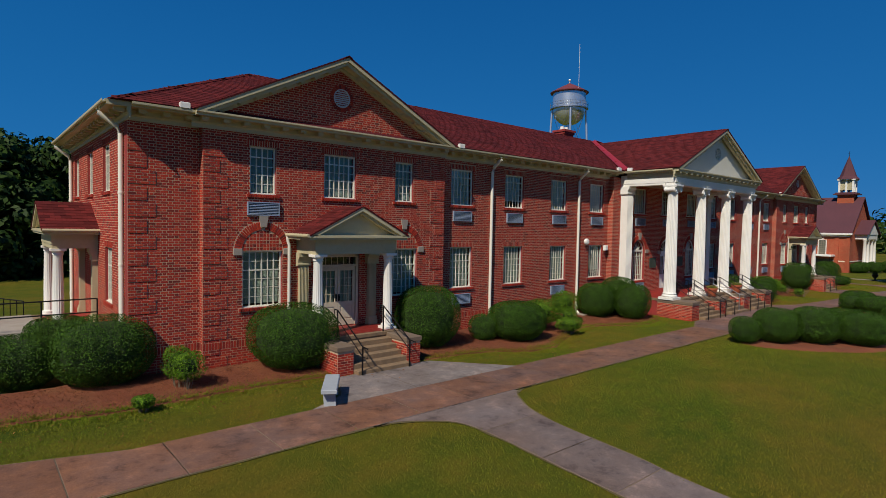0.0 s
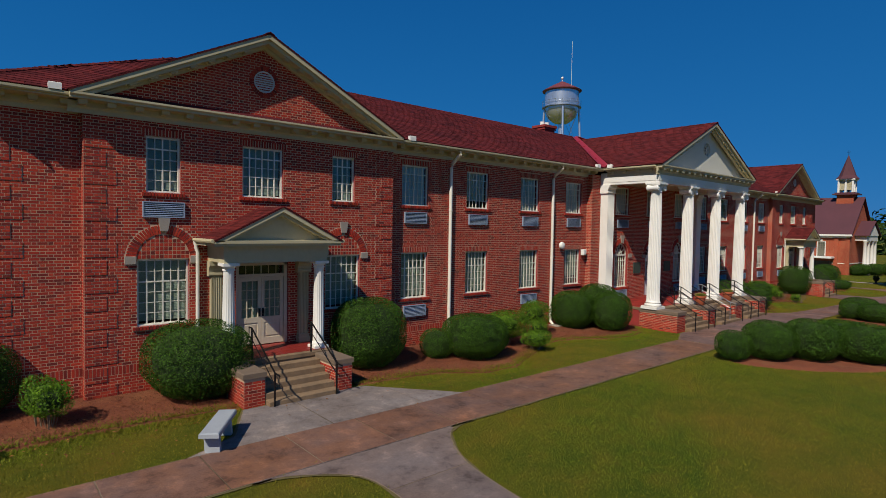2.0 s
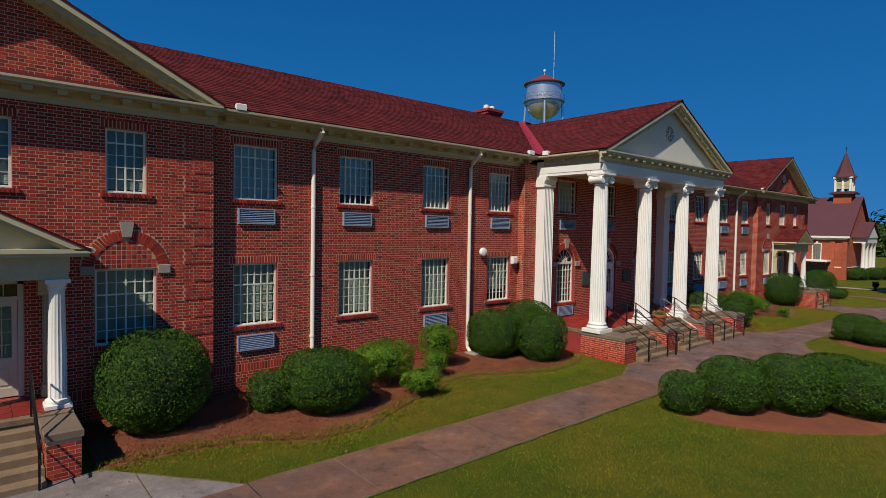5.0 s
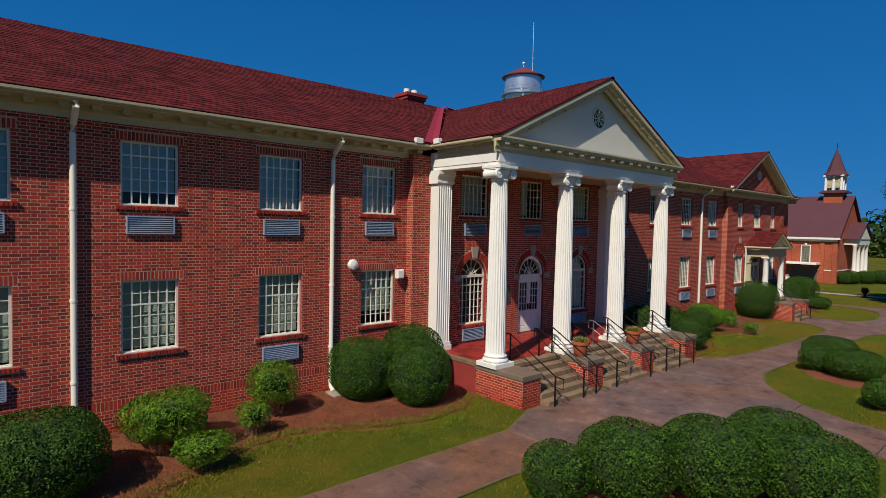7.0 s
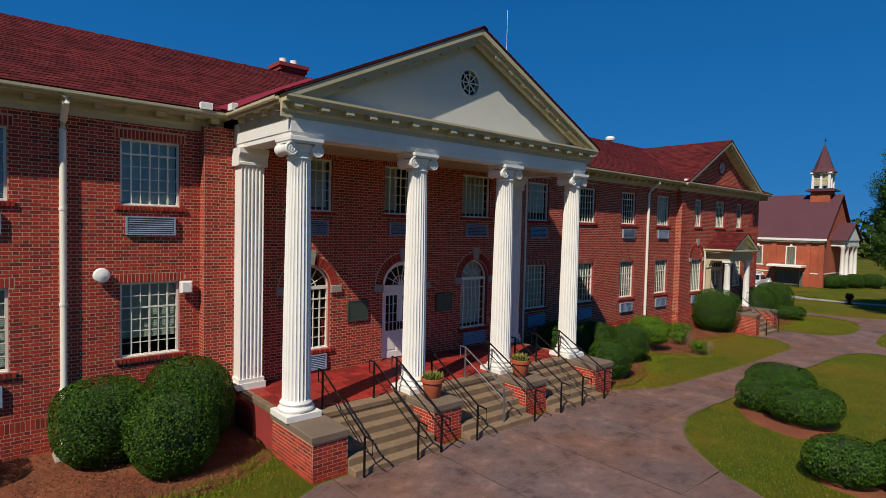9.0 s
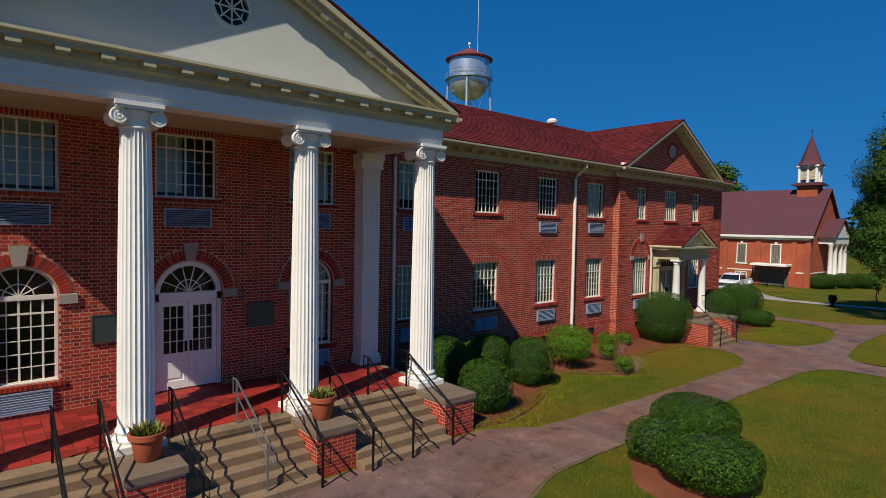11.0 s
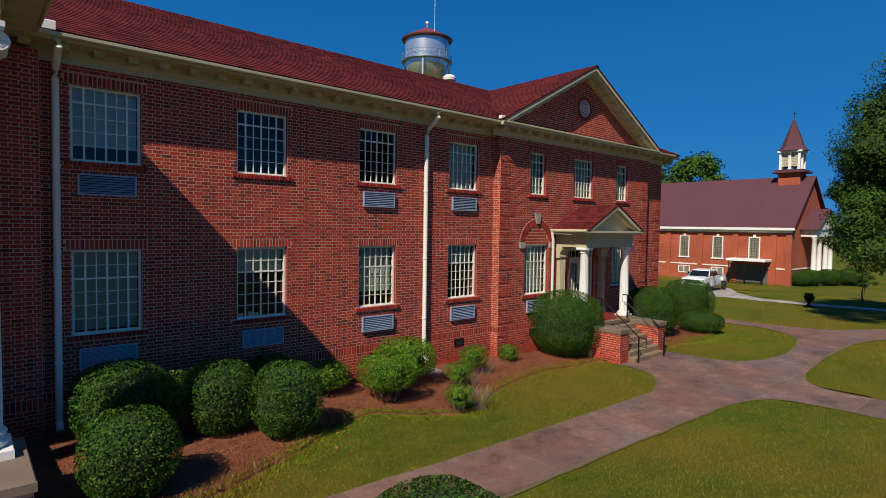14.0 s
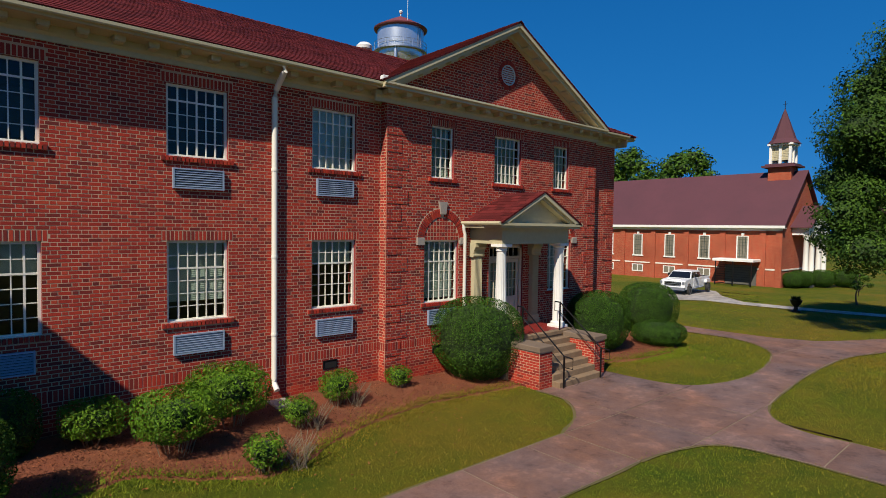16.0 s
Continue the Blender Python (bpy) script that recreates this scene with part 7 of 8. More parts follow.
# ---- water tower ----
def water_tower():
    base = -1.3
    ob = thing("water_tower", pose(54.0, 47.9, base), "silver painted water tower with a red conical roof on legs", "water tower")
    silver = surface("silver_paint", (0.78, 0.81, 0.86), (0.60, 0.64, 0.70), 0.35, 3.0, 0.30, metal=0.75, bump=0.03, stain=(0.34, 0.36, 0.40))
    redcap = surface("red_tank_roof", (0.22, 0.045, 0.045), (0.14, 0.035, 0.038), 0.5, 5.0, 0.6)
    z = -base
    g = Geo()
    bowl = [(3.05 * math.sin(math.pi / 2 * i / 10), z + 27.0 - 3.1 * math.cos(math.pi / 2 * i / 10)) for i in range(1, 11)]
    g.lathe([(0.4, z + 23.88)] + bowl + [(3.05, z + 29.85)], 48)
    part("tank", g, silver, ob, smooth=True)
    g = Geo()
    g.lathe([(3.05, z + 29.75), (3.5, z + 29.85), (3.55, z + 29.98), (1.8, z + 30.95), (0.15, z + 31.75), (0.05, z + 31.8)], 48)
    part("roof", g, redcap, ob, "red conical roof", smooth=True)
    g = Geo()
    g.lathe([(0.05, z + 31.7), (0.05, z + 32.1), (0.16, z + 32.15), (0.26, z + 32.36), (0.16, z + 32.56), (0.02, z + 32.6)], 16)
    part("finial", g, WHITE, ob, smooth=True)
    g = Geo()
    g.lathe([(3.0, z + 26.86), (3.55, z + 26.86), (3.55, z + 27.0), (3.0, z + 27.0)], 48)
    part("walkway", g, METAL, ob)
    g = Geo()
    for h in (0.5, 0.95):
        g.tube([(3.5 * math.cos(2 * math.pi * i / 36), 3.5 * math.sin(2 * math.pi * i / 36), z + 27.0 + h) for i in range(37)], 0.028, 5)
    part("guard_rail", g, METAL, ob)
    for i in range(18):
        a = 2 * math.pi * i / 18
        g = Geo()
        g.tube([(3.5 * math.cos(a), 3.5 * math.sin(a), z + 27.0), (3.5 * math.cos(a), 3.5 * math.sin(a), z + 27.97)], 0.022, 5)
        part("rail_post", g, METAL, ob)
    for i in range(4):
        a = math.radians(-48 + 90 * i)
        g = Geo()
        p0, p1 = Vector((4.6 * math.cos(a), 4.6 * math.sin(a), 0)), Vector((3.12 * math.cos(a), 3.12 * math.sin(a), z + 26.9))
        g.tube([p0, p1], 0.20, 10)
        part("leg", g, silver, ob, smooth=True)
        for k in range(3):
            b = math.radians(-48 + 90 * (i + 1))
            t0, t1 = k / 3, (k + 1) / 3
            q0, q1 = Vector((4.6 * math.cos(b), 4.6 * math.sin(b), 0)), Vector((3.12 * math.cos(b), 3.12 * math.sin(b), z + 26.9))
            for u0, u1, v0, v1 in ((p0, p1, q0, q1), (q0, q1, p0, p1)):
                g = Geo()
                g.tube([u0.lerp(u1, t0), v0.lerp(v1, t1)], 0.03, 5)
                part("brace", g, METAL, ob)
    g = Geo()
    g.lathe([(0.55, 0.0), (0.55, z + 24.2)], 20)
    part("riser_pipe", g, silver, ob, smooth=True)
    a = math.radians(-75)
    g = Geo()
    for s in (-0.2, 0.2):
        g.tube([(3.12 * math.cos(a) + s * math.sin(a), 3.12 * math.sin(a) - s * math.cos(a), z + 27.0), (3.12 * math.cos(a) + s * math.sin(a), 3.12 * math.sin(a) - s * math.cos(a), z + 30.3)], 0.04, 6)
    part("ladder", g, METAL, ob)
    g = Geo()
    g.tube([(-0.95, -2.75, z + 30.1), (-0.95, -2.75, z + 34), (-0.95, -2.75, z + 38.2)], 0.032, 6)
    part("aerial", g, WHITE, ob)


water_tower()


# ---- church ----
CH_BRICK_M, ct, cb = nodes_of("church_brick")
bt = ct.nodes.new("ShaderNodeTexBrick")
co = ct.nodes.new("ShaderNodeTexCoord")
sep, comb, addn = ct.nodes.new("ShaderNodeSeparateXYZ"), ct.nodes.new("ShaderNodeCombineXYZ"), ct.nodes.new("ShaderNodeMath")
ct.links.new(co.outputs["Object"], sep.inputs[0])
ct.links.new(sep.outputs[0], addn.inputs[0])
ct.links.new(sep.outputs[1], addn.inputs[1])
ct.links.new(addn.outputs[0], comb.inputs[0])
ct.links.new(sep.outputs[2], comb.inputs[1])
ct.links.new(comb.outputs[0], bt.inputs["Vector"])
bt.inputs["Color1"].default_value = (0.44, 0.056, 0.022, 1)
bt.inputs["Color2"].default_value = (0.31, 0.040, 0.018, 1)
bt.inputs["Mortar"].default_value = (0.42, 0.16, 0.075, 1)
bt.inputs["Scale"].default_value = 1.0
bt.inputs["Mortar Size"].default_value = 0.012
bt.inputs["Brick Width"].default_value = 0.22
bt.inputs["Row Height"].default_value = 0.0755
nz = noise_node(ct, 0.4, 6.0)
ct.links.new(mix_node(ct, 1.0, bt.outputs[0], ramp_node(ct, nz.outputs[0], [(0.3, (0.75, 0.75, 0.75)), (0.7, (1.15, 1.15, 1.15))]).outputs[0], "MULTIPLY"), cb.inputs["Base Color"])
cb.inputs["Roughness"].default_value = 0.9
LATTICE = surface("leaded_glass", (0.27, 0.235, 0.17), (0.15, 0.135, 0.10), 1.5, 20.0, 0.35)


def church():
    z0 = ground_z(70.0)
    xw, xe, yf, yb = 69.7, 81.3, 6.7, 34.0
    ze, zr, xm = 4.55, 10.25, 75.5
    ob = thing("church", pose(0, 0, 0), "red brick church with a maroon roof and a small louvred steeple", "church")
    g = Geo()
    g.box(xw, xe, yf, yb, z0 - 0.3, ze)
    g.prism([(xw, yf + 0.02, ze), (xe, yf + 0.02, ze), (xm, yf + 0.02, zr - 0.1)], (0, yb - yf - 0.04, 0))
    part("wall", g, CH_BRICK_M, ob)
    g = Geo()
    for s, xa in ((-1, xw - 0.55), (1, xe + 0.55)):
        g.prism([(xa, yf - 0.35, ze - 0.12), (xm, yf - 0.35, zr), (xm, yf - 0.35, zr + 0.14), (xa, yf - 0.35, ze + 0.06)], (0, yb - yf + 0.7, 0))
    part("roof", g, SLATE, ob, "maroon shingle roof")
    g = Geo()
    g.box(xw - 0.62, xw - 0.50, yf - 0.36, yb, ze - 0.22, ze + 0.04)
    g.box(xw - 0.50, xw - 0.003, yf - 0.36, yb, ze - 0.22, ze - 0.16)
    g.box(xw - 0.08, xw - 0.002, yf, yb, ze - 0.5, ze - 0.22)
    part("eaves_trim", g, WHITE, ob, "white painted eaves")
    g = Geo()
    g.box(xw - 0.06, xw - 0.002, yf - 0.06, yb, 0.18, 0.32)
    g.box(xw - 0.06, xe, yf - 0.06, yf - 0.002, 0.18, 0.32)
    part("belt_course", g, TRIM, ob, "pale stone belt course")
    for i in range(6):
        y = 10.3 + i * 3.85
        w = Geo()
        hw, za, zb = 0.53, 1.12, 3.46
        for a, b, c, d in ((-hw - 0.16, hw + 0.16, za - 0.15, za), (-hw - 0.05, hw + 0.05, zb, zb + 0.08), (-hw - 0.05, -hw + 0.05, za, zb), (hw - 0.05, hw + 0.05, za, zb)):
            w.box(xw - 0.10, xw - 0.003, y + a, y + b, c, d)
        win = part("window", w, WHITE, ob, "white framed leaded church window")
        w = Geo()
        w.box(xw - 0.03, xw - 0.005, y - hw + 0.05, y + hw - 0.05, za, zb)
        part("pane", w, LATTICE, win)
        w = Geo()
        for k in range(1, 4):
            yy = y - hw + k * hw / 2
            w.box(xw - 0.05, xw - 0.03, yy - 0.02, yy + 0.02, za, zb)
        for k in range(1, 8):
            zz = za + k * (zb - za) / 8
            w.box(xw - 0.05, xw - 0.03, y - hw, y + hw, zz - 0.015, zz + 0.015)
        part("glazing_bars", w, BRONZE, win)
        w = Geo()
        w.box(xw - 0.12, xw - 0.003, y - 0.13, y + 0.13, zb + 0.10, zb + 0.36)
        part("keystone", w, WHITE, ob)
        if i > 0:
            w = Geo()
            for a, b, c, d in ((-0.7, 0.7, z0 + 0.62, z0 + 0.72), (-0.7, 0.7, z0 + 1.40, z0 + 1.48), (-0.7, -0.6, z0 + 0.72, z0 + 1.40), (0.6, 0.7, z0 + 0.72, z0 + 1.40), (-0.05, 0.05, z0 + 0.72, z0 + 1.40)):
                w.box(xw - 0.05, xw - 0.003, y + a, y + b, c, d)
            bw = part("basement_window", w, WHITE, ob)
            w = Geo()
            w.box(xw - 0.02, xw - 0.006, y - 0.6, y + 0.6, z0 + 0.72, z0 + 1.40)
            part("pane", w, LATTICE, bw)
    for y in (yf + 0.25, 8.4, 12.25, 16.1, 19.95, 23.8):
        g = Geo()
        g.box(xw - 0.16, xw - 0.002, y - 0.28, y + 0.28, z0, ze - 0.5)
        part("pilaster", g, CH_BRICK_M, ob)
    g = Geo()
    g.chamfer(xw - 2.1, xw - 0.1, 8.5, 12.4, 0.98, 1.24, 0.06)
    aw_ = part("awning", g, WHITE, ob, "flat white canopy over a basement stair")
    g = Geo()
    for y in (8.7, 10.4, 12.1):
        g.box(xw - 2.05, xw - 1.97, y - 0.04, y + 0.04, z0, 0.98)
    for k in range(9):
        zz = z0 + 0.20 + k * 0.235
        g.box(xw - 2.03, xw - 1.99, 8.7, 12.1, zz, zz + 0.04)
    part("lattice", g, IRON, aw_)
    # Dark sheet on the wall, standing in for the shade under the canopy.
    g = Geo()
    g.box(xw - 0.09, xw - 0.004, 8.9, 11.9, z0, 0.5)
    part("doorway", g, ROOM, aw_)
    # entrance front with columns
    g = Geo()
    g.box(72.3, 78.7, 5.2, yf - 0.02, 3.7, 4.45)
    part("entrance_entablature", g, WHITE, ob)
    g = Geo()
    for s, xa in ((-1, 71.8), (1, 79.2)):
        g.prism([(xa, 4.85, 4.4), (xm, 4.85, 6.6), (xm, 4.85, 6.72), (xa, 4.85, 4.52)], (0, 2.6, 0))
    part("entrance_roof", g, SLATE, ob)
    g = Geo()
    g.prism([(72.2, 5.1, 4.45), (78.8, 5.1, 4.45), (xm, 5.1, 6.5)], (0, 0.1, 0))
    part("entrance_gable", g, WHITE, ob)
    for x in (72.6, 74.4, 76.6, 78.4):
        g = Geo()
        g.lathe([(0.34, z0), (0.34, z0 + 0.2), (0.27, z0 + 0.3), (0.22, 3.4), (0.32, 3.55), (0.34, 3.7)], 20, (x, 5.5, 0))
        part("column", g, WHITE, ob, smooth=True)
    g = Geo()
    g.box(72.2, 78.8, 4.9, yf - 0.02, z0 - 0.2, z0 + 0.25)
    part("entrance_floor", g, CONCRETE, ob)
    # steeple
    sx, sy = 75.4, 8.7
    tower = Geo()
    tower.box(sx - 1.0, sx + 1.0, sy - 1.1, sy + 1.1, 7.6, 10.75)
    st = part("steeple", tower, CH_BRICK_M, ob, "small square steeple with white louvres and a maroon spire")
    g = Geo()
    g.box(sx - 1.5, sx + 1.5, sy - 1.6, sy + 1.6, 10.75, 10.95)
    g.box(sx - 1.25, sx + 1.25, sy - 1.35, sy + 1.35, 10.95, 11.12)
    part("skirt", g, SLATE, st, "maroon shingled skirt")
    for dx, dy in ((-1, -1), (-1, 1), (1, -1), (1, 1), (-1, 0), (1, 0), (0, -1), (0, 1)):
        g = Geo()
        g.box(sx + dx * 0.86 - 0.13, sx + dx * 0.86 + 0.13, sy + dy * 0.92 - 0.13, sy + dy * 0.92 + 0.13, 11.12, 13.1)
        part("belfry_post", g, WHITE, st)
    g = Geo()
    g.box(sx - 1.15, sx + 1.15, sy - 1.2, sy + 1.2, 13.05, 13.24)
    part("belfry_cornice", g, WHITE, st)
    g = Geo()
    for k in range(9):
        zz = 11.5 + k * 0.17
        g.box(sx - 0.84, sx + 0.84, sy - 0.9, sy + 0.9, zz, zz + 0.15)
    part("louvre", g, CREAM, st, "tan louvre panel")
    g = Geo()
    ro, pts8 = 1.95, []
    for q, z in ((1.6, 13.22), (1.15, 13.75), (0.04, 16.95)):
        pts8 += [(sx + q * math.cos(math.pi / 4 * i + math.pi / 8), sy + q * math.sin(math.pi / 4 * i + math.pi / 8), z) for i in range(8)]
    g.add(pts8, [(j * 8 + i, j * 8 + (i + 1) % 8, (j + 1) * 8 + (i + 1) % 8, (j + 1) * 8 + i) for j in range(2) for i in range(8)] + [tuple(range(8))[::-1]])
    part("spire", g, SLATE, st)
    g = Geo()
    g.tube([(sx, sy, 16.8), (sx, sy, 17.75)], 0.03, 6)
    g.tube([(sx, sy - 0.22, 17.45), (sx, sy + 0.22, 17.45)], 0.025, 6)
    part("cross", g, IRON, st)


church()


# ---- pick-up truck ----
def truck(at):
    ob = thing("pickup_truck", at, "white crew cab pick-up truck with dual rear wheels, parked", "truck")
    paint = surface("white_car_paint", (0.80, 0.80, 0.80), (0.77, 0.77, 0.78), 0.5, 4.0, 0.25, bump=0)
    tyre = surface("tyre_rubber", (0.022, 0.022, 0.022), (0.014, 0.014, 0.014), 4.0, 30.0, 0.8)
    dark = surface("car_glass", (0.012, 0.014, 0.018), (0.008, 0.010, 0.012), 1.0, 9.0, 0.08, bump=0)
    g = Geo()
    def arch(cx, r=0.50):
        return [(cx - r * math.cos(math.pi * i / 8), 0.52 + 0.92 * r * math.sin(math.pi * i / 8)) for i in range(9)]

    side = [(-3.15, 0.55)] + arch(-2.25) + arch(2.05) + [(2.95, 0.52), (3.10, 0.66), (3.09, 1.08), (3.02, 1.19), (2.80, 1.25), (1.72, 1.33), (-1.16, 1.34), (-3.15, 1.34)]
    g.prism([(x, -0.96, z) for x, z in side], (0, 1.92, 0))
    part("body", g, paint, ob)
    g = Geo()
    g.prism([(-1.30, -0.86, 1.05), (-3.05, -0.86, 1.05), (-3.05, -0.86, 1.345), (-1.30, -0.86, 1.345)], (0, 1.72, 0))
    part("bed", g, DARK, ob)

    def flank(x, z, s, out=0.0):
        return (x, s * (0.93 - 0.20 * (z - 1.33) / 0.57 + out), z)

    roofline = [(1.66, 1.335), (1.00, 1.82), (0.82, 1.90), (-0.86, 1.92), (-1.00, 1.86), (-1.14, 1.335)]
    m = len(roofline)
    g = Geo()
    g.add([flank(x, z, -1) for x, z in roofline] + [flank(x, z, 1) for x, z in roofline],
          [tuple(range(m)), tuple(range(2 * m - 1, m - 1, -1))] + [(i, m + i, m + (i + 1) % m, (i + 1) % m) for i in range(m)])
    part("cab", g, paint, ob)
    g = Geo()
    g.chamfer(1.75, 2.85, -0.55, 0.55, 1.26, 1.335, 0.03)
    part("bonnet_bulge", g, paint, ob)
    for s in (-1, 1):
        for quad in (((-1.00, 1.39), (-0.12, 1.39), (-0.12, 1.80), (-0.90, 1.80)), ((-0.02, 1.39), (1.42, 1.39), (0.92, 1.80), (-0.02, 1.80))):
            g = Geo()
            g.prism([flank(x, z, s, 0.003) for x, z in quad], (0, s * 0.012, 0))
            part("side_window", g, dark, ob)
        for x0, x1 in ((-1.12, -0.09), (-0.05, 1.05)):
            g = Geo()
            g.box(x0, x1, s * 0.962, s * 0.972, 0.62, 1.32)
            part("door", g, paint, ob)
        g = Geo()
        g.box(-1.6, 1.5, s * 0.96, s * 1.06, 0.46, 0.54)
        part("running_board", g, METAL, ob)
        g = Geo()
        g.box(0.62, 0.82, s * 0.98, s * 1.22, 1.42, 1.66)
        part("mirror", g, IRON, ob)
        g = Geo()
        g.box(-2.75, -1.75, s * 0.96, s * 1.16, 0.84, 1.12)
        part("fender", g, paint, ob)
        g = Geo()
        g.box(3.08, 3.13, s * 0.88 - 0.14, s * 0.88 + 0.06, 0.92, 1.16)
        part("headlight", g, METAL, ob)
        for x in (2.05, -2.25):
            r = Geo()
            r.lathe([(0.24, -0.12), (0.37, -0.13), (0.40, -0.06), (0.40, 0.06), (0.37, 0.13), (0.24, 0.12)], 24)
            wh = part("wheel", r, tyre, ob, smooth=True, at=pose(x, s * (0.95 if x > 0 else 1.10), 0.40, 90, 0, 0))
            r = Geo()
            r.lathe([(0.05, -0.10), (0.23, -0.125), (0.25, -0.10), (0.25, 0.10), (0.23, 0.125), (0.05, 0.10)], 20)
            part("rim", r, METAL, wh, smooth=True)
    g = Geo()
    g.prism([(1.64, -0.86, 1.36), (1.64, 0.86, 1.36), (1.03, 0.72, 1.81), (1.03, -0.72, 1.81)], (0.016, 0, 0.016))
    part("windscreen", g, dark, ob)
    g = Geo()
    g.box(3.09, 3.13, -0.64, 0.64, 0.80, 1.14)
    part("radiator_grille", g, dark, ob)
    for k in range(3):
        g = Geo()
        g.box(3.13, 3.16, -0.64, 0.64, 0.83 + k * 0.12, 0.865 + k * 0.12)
        part("grille_bar", g, METAL, ob)
    g = Geo()
    g.box(3.05, 3.28, -0.98, 0.98, 0.48, 0.70)
    part("bumper", g, METAL, ob)
    g = Geo()
    g.box(-3.32, -3.15, -0.95, 0.95, 0.50, 0.68)
    part("rear_bumper", g, METAL, ob)


truck(pose(56.0, 9.6, ground_z(56.6) + 0.035, 0, 0, 187))
ob = thing("garden_urn", pose(48.9, -0.75, ground_z(48.9)), "small dark cast iron garden urn on the far lawn", "urn")
g = Geo()
g.lathe([(0.28, 0.0), (0.28, 0.10), (0.12, 0.18), (0.10, 0.32), (0.26, 0.50), (0.34, 0.72), (0.36, 0.78), (0.28, 0.76)], 20)
part("bowl", g, IRON, ob, smooth=True)
g = Geo()
blades(g, 60, random.Random(4), 0.22, 0.35, 0.03, 0.2)
part("plant", g, CORE, ob, at=pose(0, 0, 0.72))


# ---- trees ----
# Filler lobes of the crowns; shade between the leaves is put into their colour.
INNER = surface("inner_foliage_shade", (0.034, 0.066, 0.008), (0.016, 0.034, 0.005), 2.0, 9.0, 0.95)


def tree(x, y, height, crown_r, seed, label, leaf=LEAF_TREE, n=16000, size=0.26, clear=0.22, clumps=46, low=0.30, group="trees"):
    """Tapered trunk, limbs, and a crown of leaf clumps with gaps."""
    z0 = ground_z(x)
    ob = thing("tree", pose(x, y, z0), label, "tree", group)
    rg, rs = random.Random(seed), np.random.RandomState(seed)
    r0 = height * 0.028
    top = Vector((rg.uniform(-0.3, 0.3), rg.uniform(-0.3, 0.3), height * 0.72))
    g = Geo()
    k, rings = 12, 8
    vs = []
    for j in range(rings + 1):
        t = j / rings
        c = top * t + Vector((0.15 * math.sin(3 * t + seed), 0.15 * math.cos(4 * t + seed), 0))
        rr = r0 * (1.5 - 0.5 * min(t * 8, 1)) * (1 - 0.82 * t)
        vs += [c + Vector((rr * math.cos(2 * math.pi * i / k), rr * math.sin(2 * math.pi * i / k), 0)) for i in range(k)]
    g.add(vs, [(j * k + i, j * k + (i + 1) % k, (j + 1) * k + (i + 1) % k, (j + 1) * k + i) for j in range(rings) for i in range(k)])
    part("trunk", g, BARK, ob, smooth=True)
    centres = []
    for i in range(clumps):
        t = (i + 0.5) / clumps
        zz = height * (clear + (1 - clear) * (t * 0.97))
        u = (zz / height - clear) / (1 - clear)
        prof = math.sin(math.pi * (low + (0.98 - low) * u)) ** 0.7
        a = i * 2.399963 + rg.uniform(-0.4, 0.4)
        d = crown_r * prof * rg.uniform(0.45, 0.92)
        centres.append(Vector((d * math.cos(a), d * math.sin(a), zz * rg.uniform(0.95, 1.02))))
    g = Geo()
    for c in centres[::2]:
        s = top * min(max((c.z / height - 0.22) / 0.72, 0.16), 0.95)
        g.tube([s, s.lerp(c, 0.5) + Vector((0, 0, 0.25)), c], max(r0 * 0.17, 0.03), 6)
    part("limbs", g, BARK, ob, kind="stuff")
    each = n // clumps
    pos, nr = [], []
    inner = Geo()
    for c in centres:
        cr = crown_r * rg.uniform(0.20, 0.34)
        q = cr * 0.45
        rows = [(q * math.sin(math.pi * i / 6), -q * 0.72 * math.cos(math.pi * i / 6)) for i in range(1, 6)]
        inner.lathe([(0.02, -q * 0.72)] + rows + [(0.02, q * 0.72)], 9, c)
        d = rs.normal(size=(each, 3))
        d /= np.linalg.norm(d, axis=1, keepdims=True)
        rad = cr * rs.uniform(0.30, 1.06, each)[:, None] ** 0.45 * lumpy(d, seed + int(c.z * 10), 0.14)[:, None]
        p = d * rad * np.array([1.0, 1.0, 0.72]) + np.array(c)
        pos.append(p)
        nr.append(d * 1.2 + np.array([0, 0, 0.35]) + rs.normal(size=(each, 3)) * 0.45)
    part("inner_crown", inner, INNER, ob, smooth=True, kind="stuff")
    part("crown", leaves_mesh("crown", np.concatenate(pos), np.concatenate(nr), size, size * 0.6, leaf, rs), None, ob)
    return ob


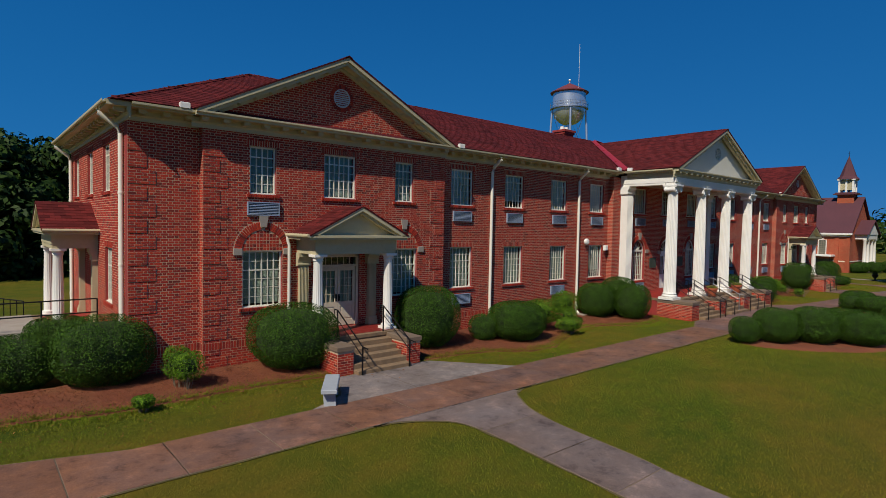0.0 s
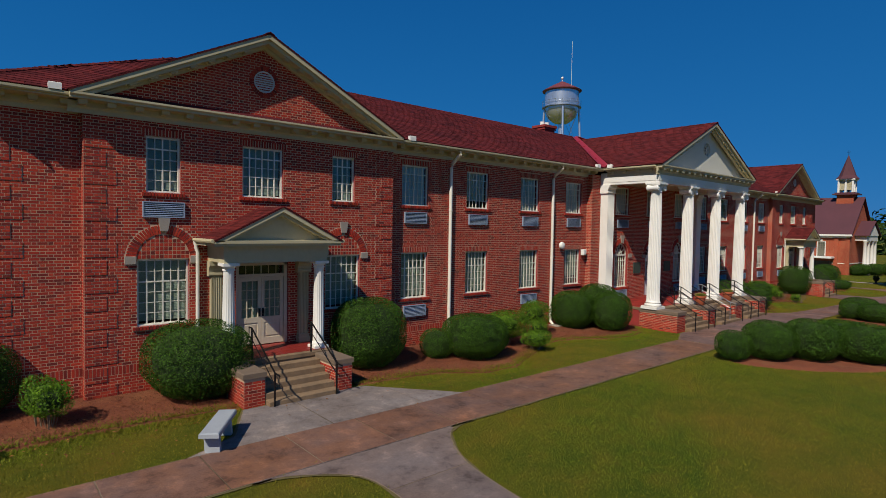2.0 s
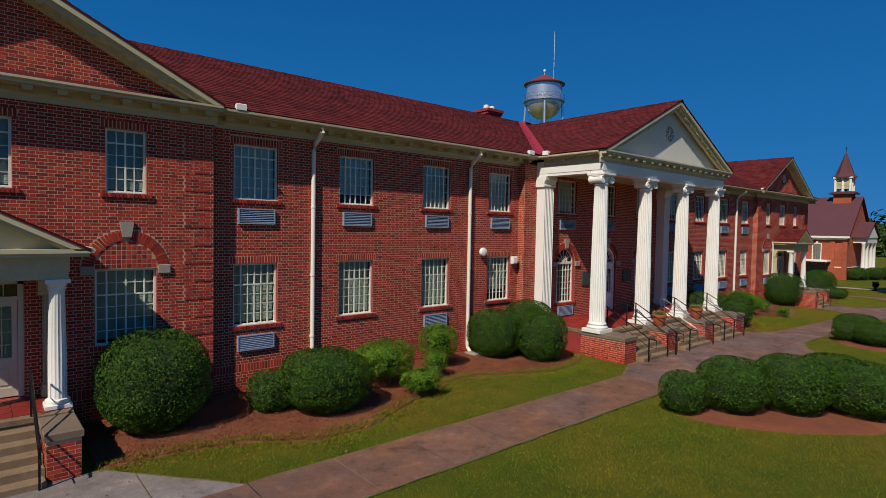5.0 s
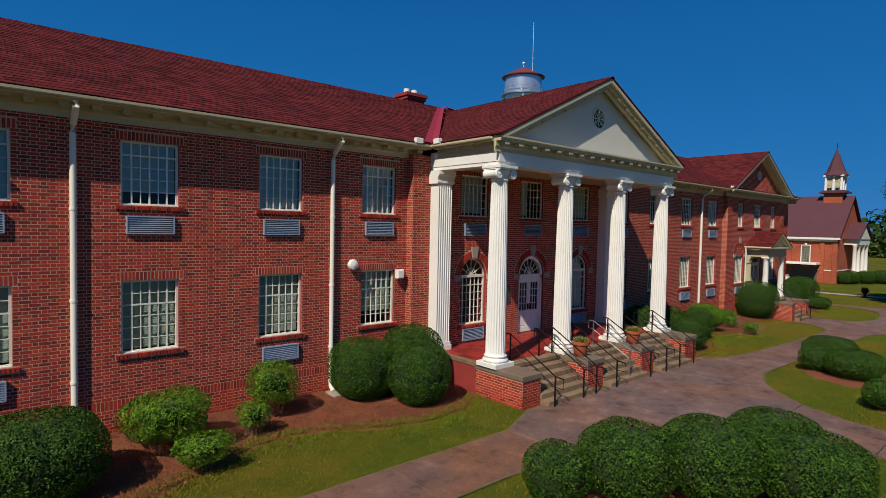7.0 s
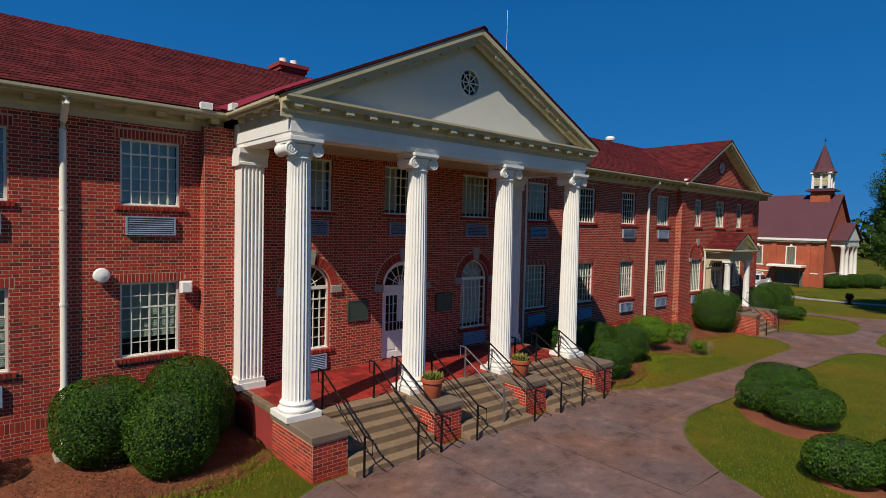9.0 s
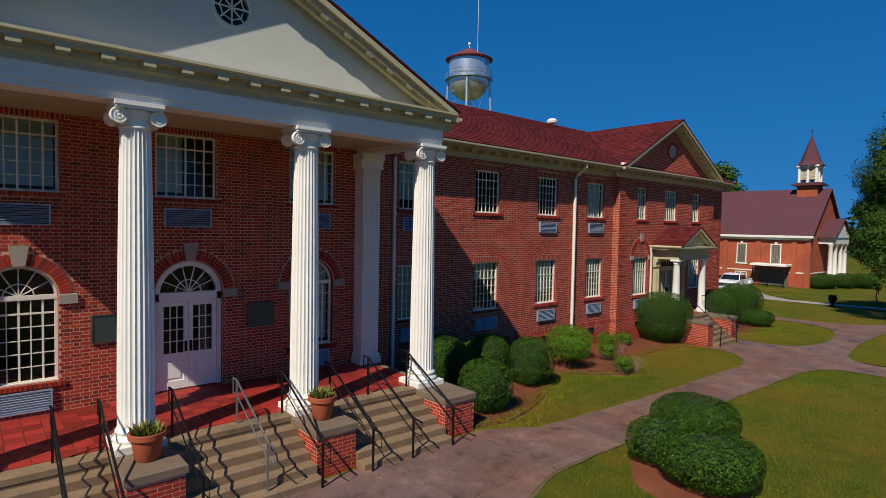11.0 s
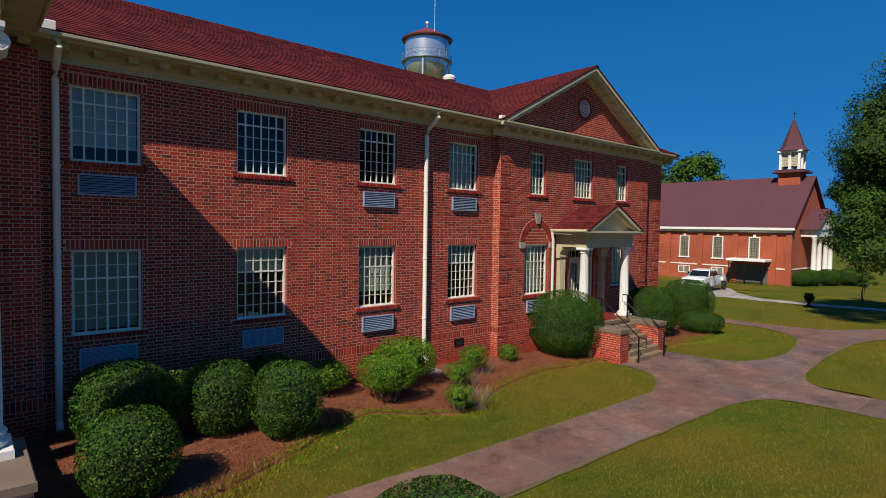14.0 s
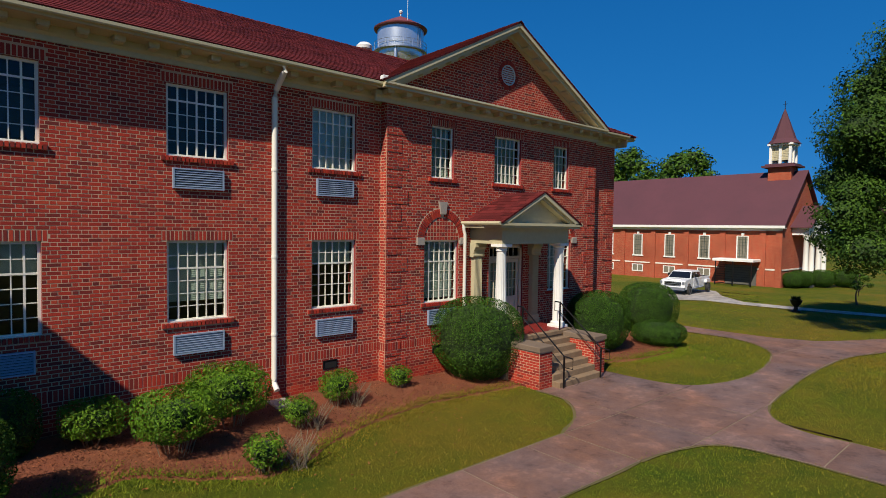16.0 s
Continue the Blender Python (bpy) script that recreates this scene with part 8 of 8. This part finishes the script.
tree(43.9, -8.6, 15.6, 6.1, 21, "tall broad oak with dense green leaves on the lawn", leaf=LEAF_OAK, n=240000, size=0.15, clear=0.25, clumps=90, low=0.42)
tree(60.0, -1.6, 2.6, 0.9, 5, "thin young tree on the far lawn", n=1200, size=0.12, clear=0.45, clumps=10)
for i, (x, y, h, r) in enumerate(((101, 42, 19.6, 7.0), (100, 31.5, 18.2, 7.6), (104, 50, 18, 7))):
    tree(x, y, h, r, 40 + i, "leafy green tree standing behind the church", n=9000, size=0.6, clumps=40)
for i, (x, y, h, r) in enumerate(((-31.5, 38, 10.6, 6), (-36, 36, 11, 6), (-25.5, 40, 10.8, 6), (-41, 40, 12, 7), (-31, 48, 12.5, 7), (-22, 50, 12, 7), (-47, 46, 13, 7))):
    tree(x, y, h, r, 60 + i, "dense dark woodland tree beyond the end of the building", leaf=LEAF_FAR, n=9000, size=0.55, clear=0.03, clumps=44, group="woodland trees")
for i, (x, y, r, h) in enumerate(((71.9, 5.6, 1.1, 1.7), (74.0, 4.4, 1.1, 1.75), (76.1, 3.0, 1.2, 1.8), (70.6, 6.0, 0.9, 1.5))):
    shrub(x, y, r, ground_z(x) + h, 300 + i, "round", "round dark green shrub before the church")


def far_woods():
    """Distant woods, in view and added unseen to the south, as one mass of leaf clumps."""
    rs, rg = np.random.RandomState(9), random.Random(9)
    pos, nr = [], []
    for i in range(330):
        # The last 80 clumps are added out of view, opposite the window glass.
        unseen_south = i >= 250
        a = math.radians(rg.uniform(303, 342) if unseen_south else rg.uniform(-35, 150))
        d = rg.uniform(85, 130) if unseen_south else rg.uniform(150, 230)
        x, y = 10 + d * math.cos(a), d * math.sin(a)
        h = rg.uniform(19, 26) if unseen_south else (rg.uniform(9, 16) if a < 1.2 else rg.uniform(8, 13))
        v = rs.normal(size=(260, 3))
        v /= np.linalg.norm(v, axis=1, keepdims=True)
        p = v * np.array([6.0, 6.0, h * 0.55]) * rs.uniform(0.7, 1.05, 260)[:, None] + np.array([x, y, -1.5 + h * 0.45])
        pos.append(p)
        nr.append(v + rs.normal(size=(260, 3)) * 0.4)
    me = leaves_mesh("far_woods", np.concatenate(pos), np.concatenate(nr), 2.0, 1.3, LEAF_FAR, rs)
    tagged(new("far_woods", me), "distant dark green woods on the horizon", "woods", kind="stuff")


far_woods()

# ---- pieces of walls and roofs ----
for ob in scene.objects:
    if ob.name.split(".")[0] in ("pane", "fanlight_pane"):
        ob.visible_shadow = False
for w in WALLS:
    w.finish()
lay_shingles()
lay_caps()
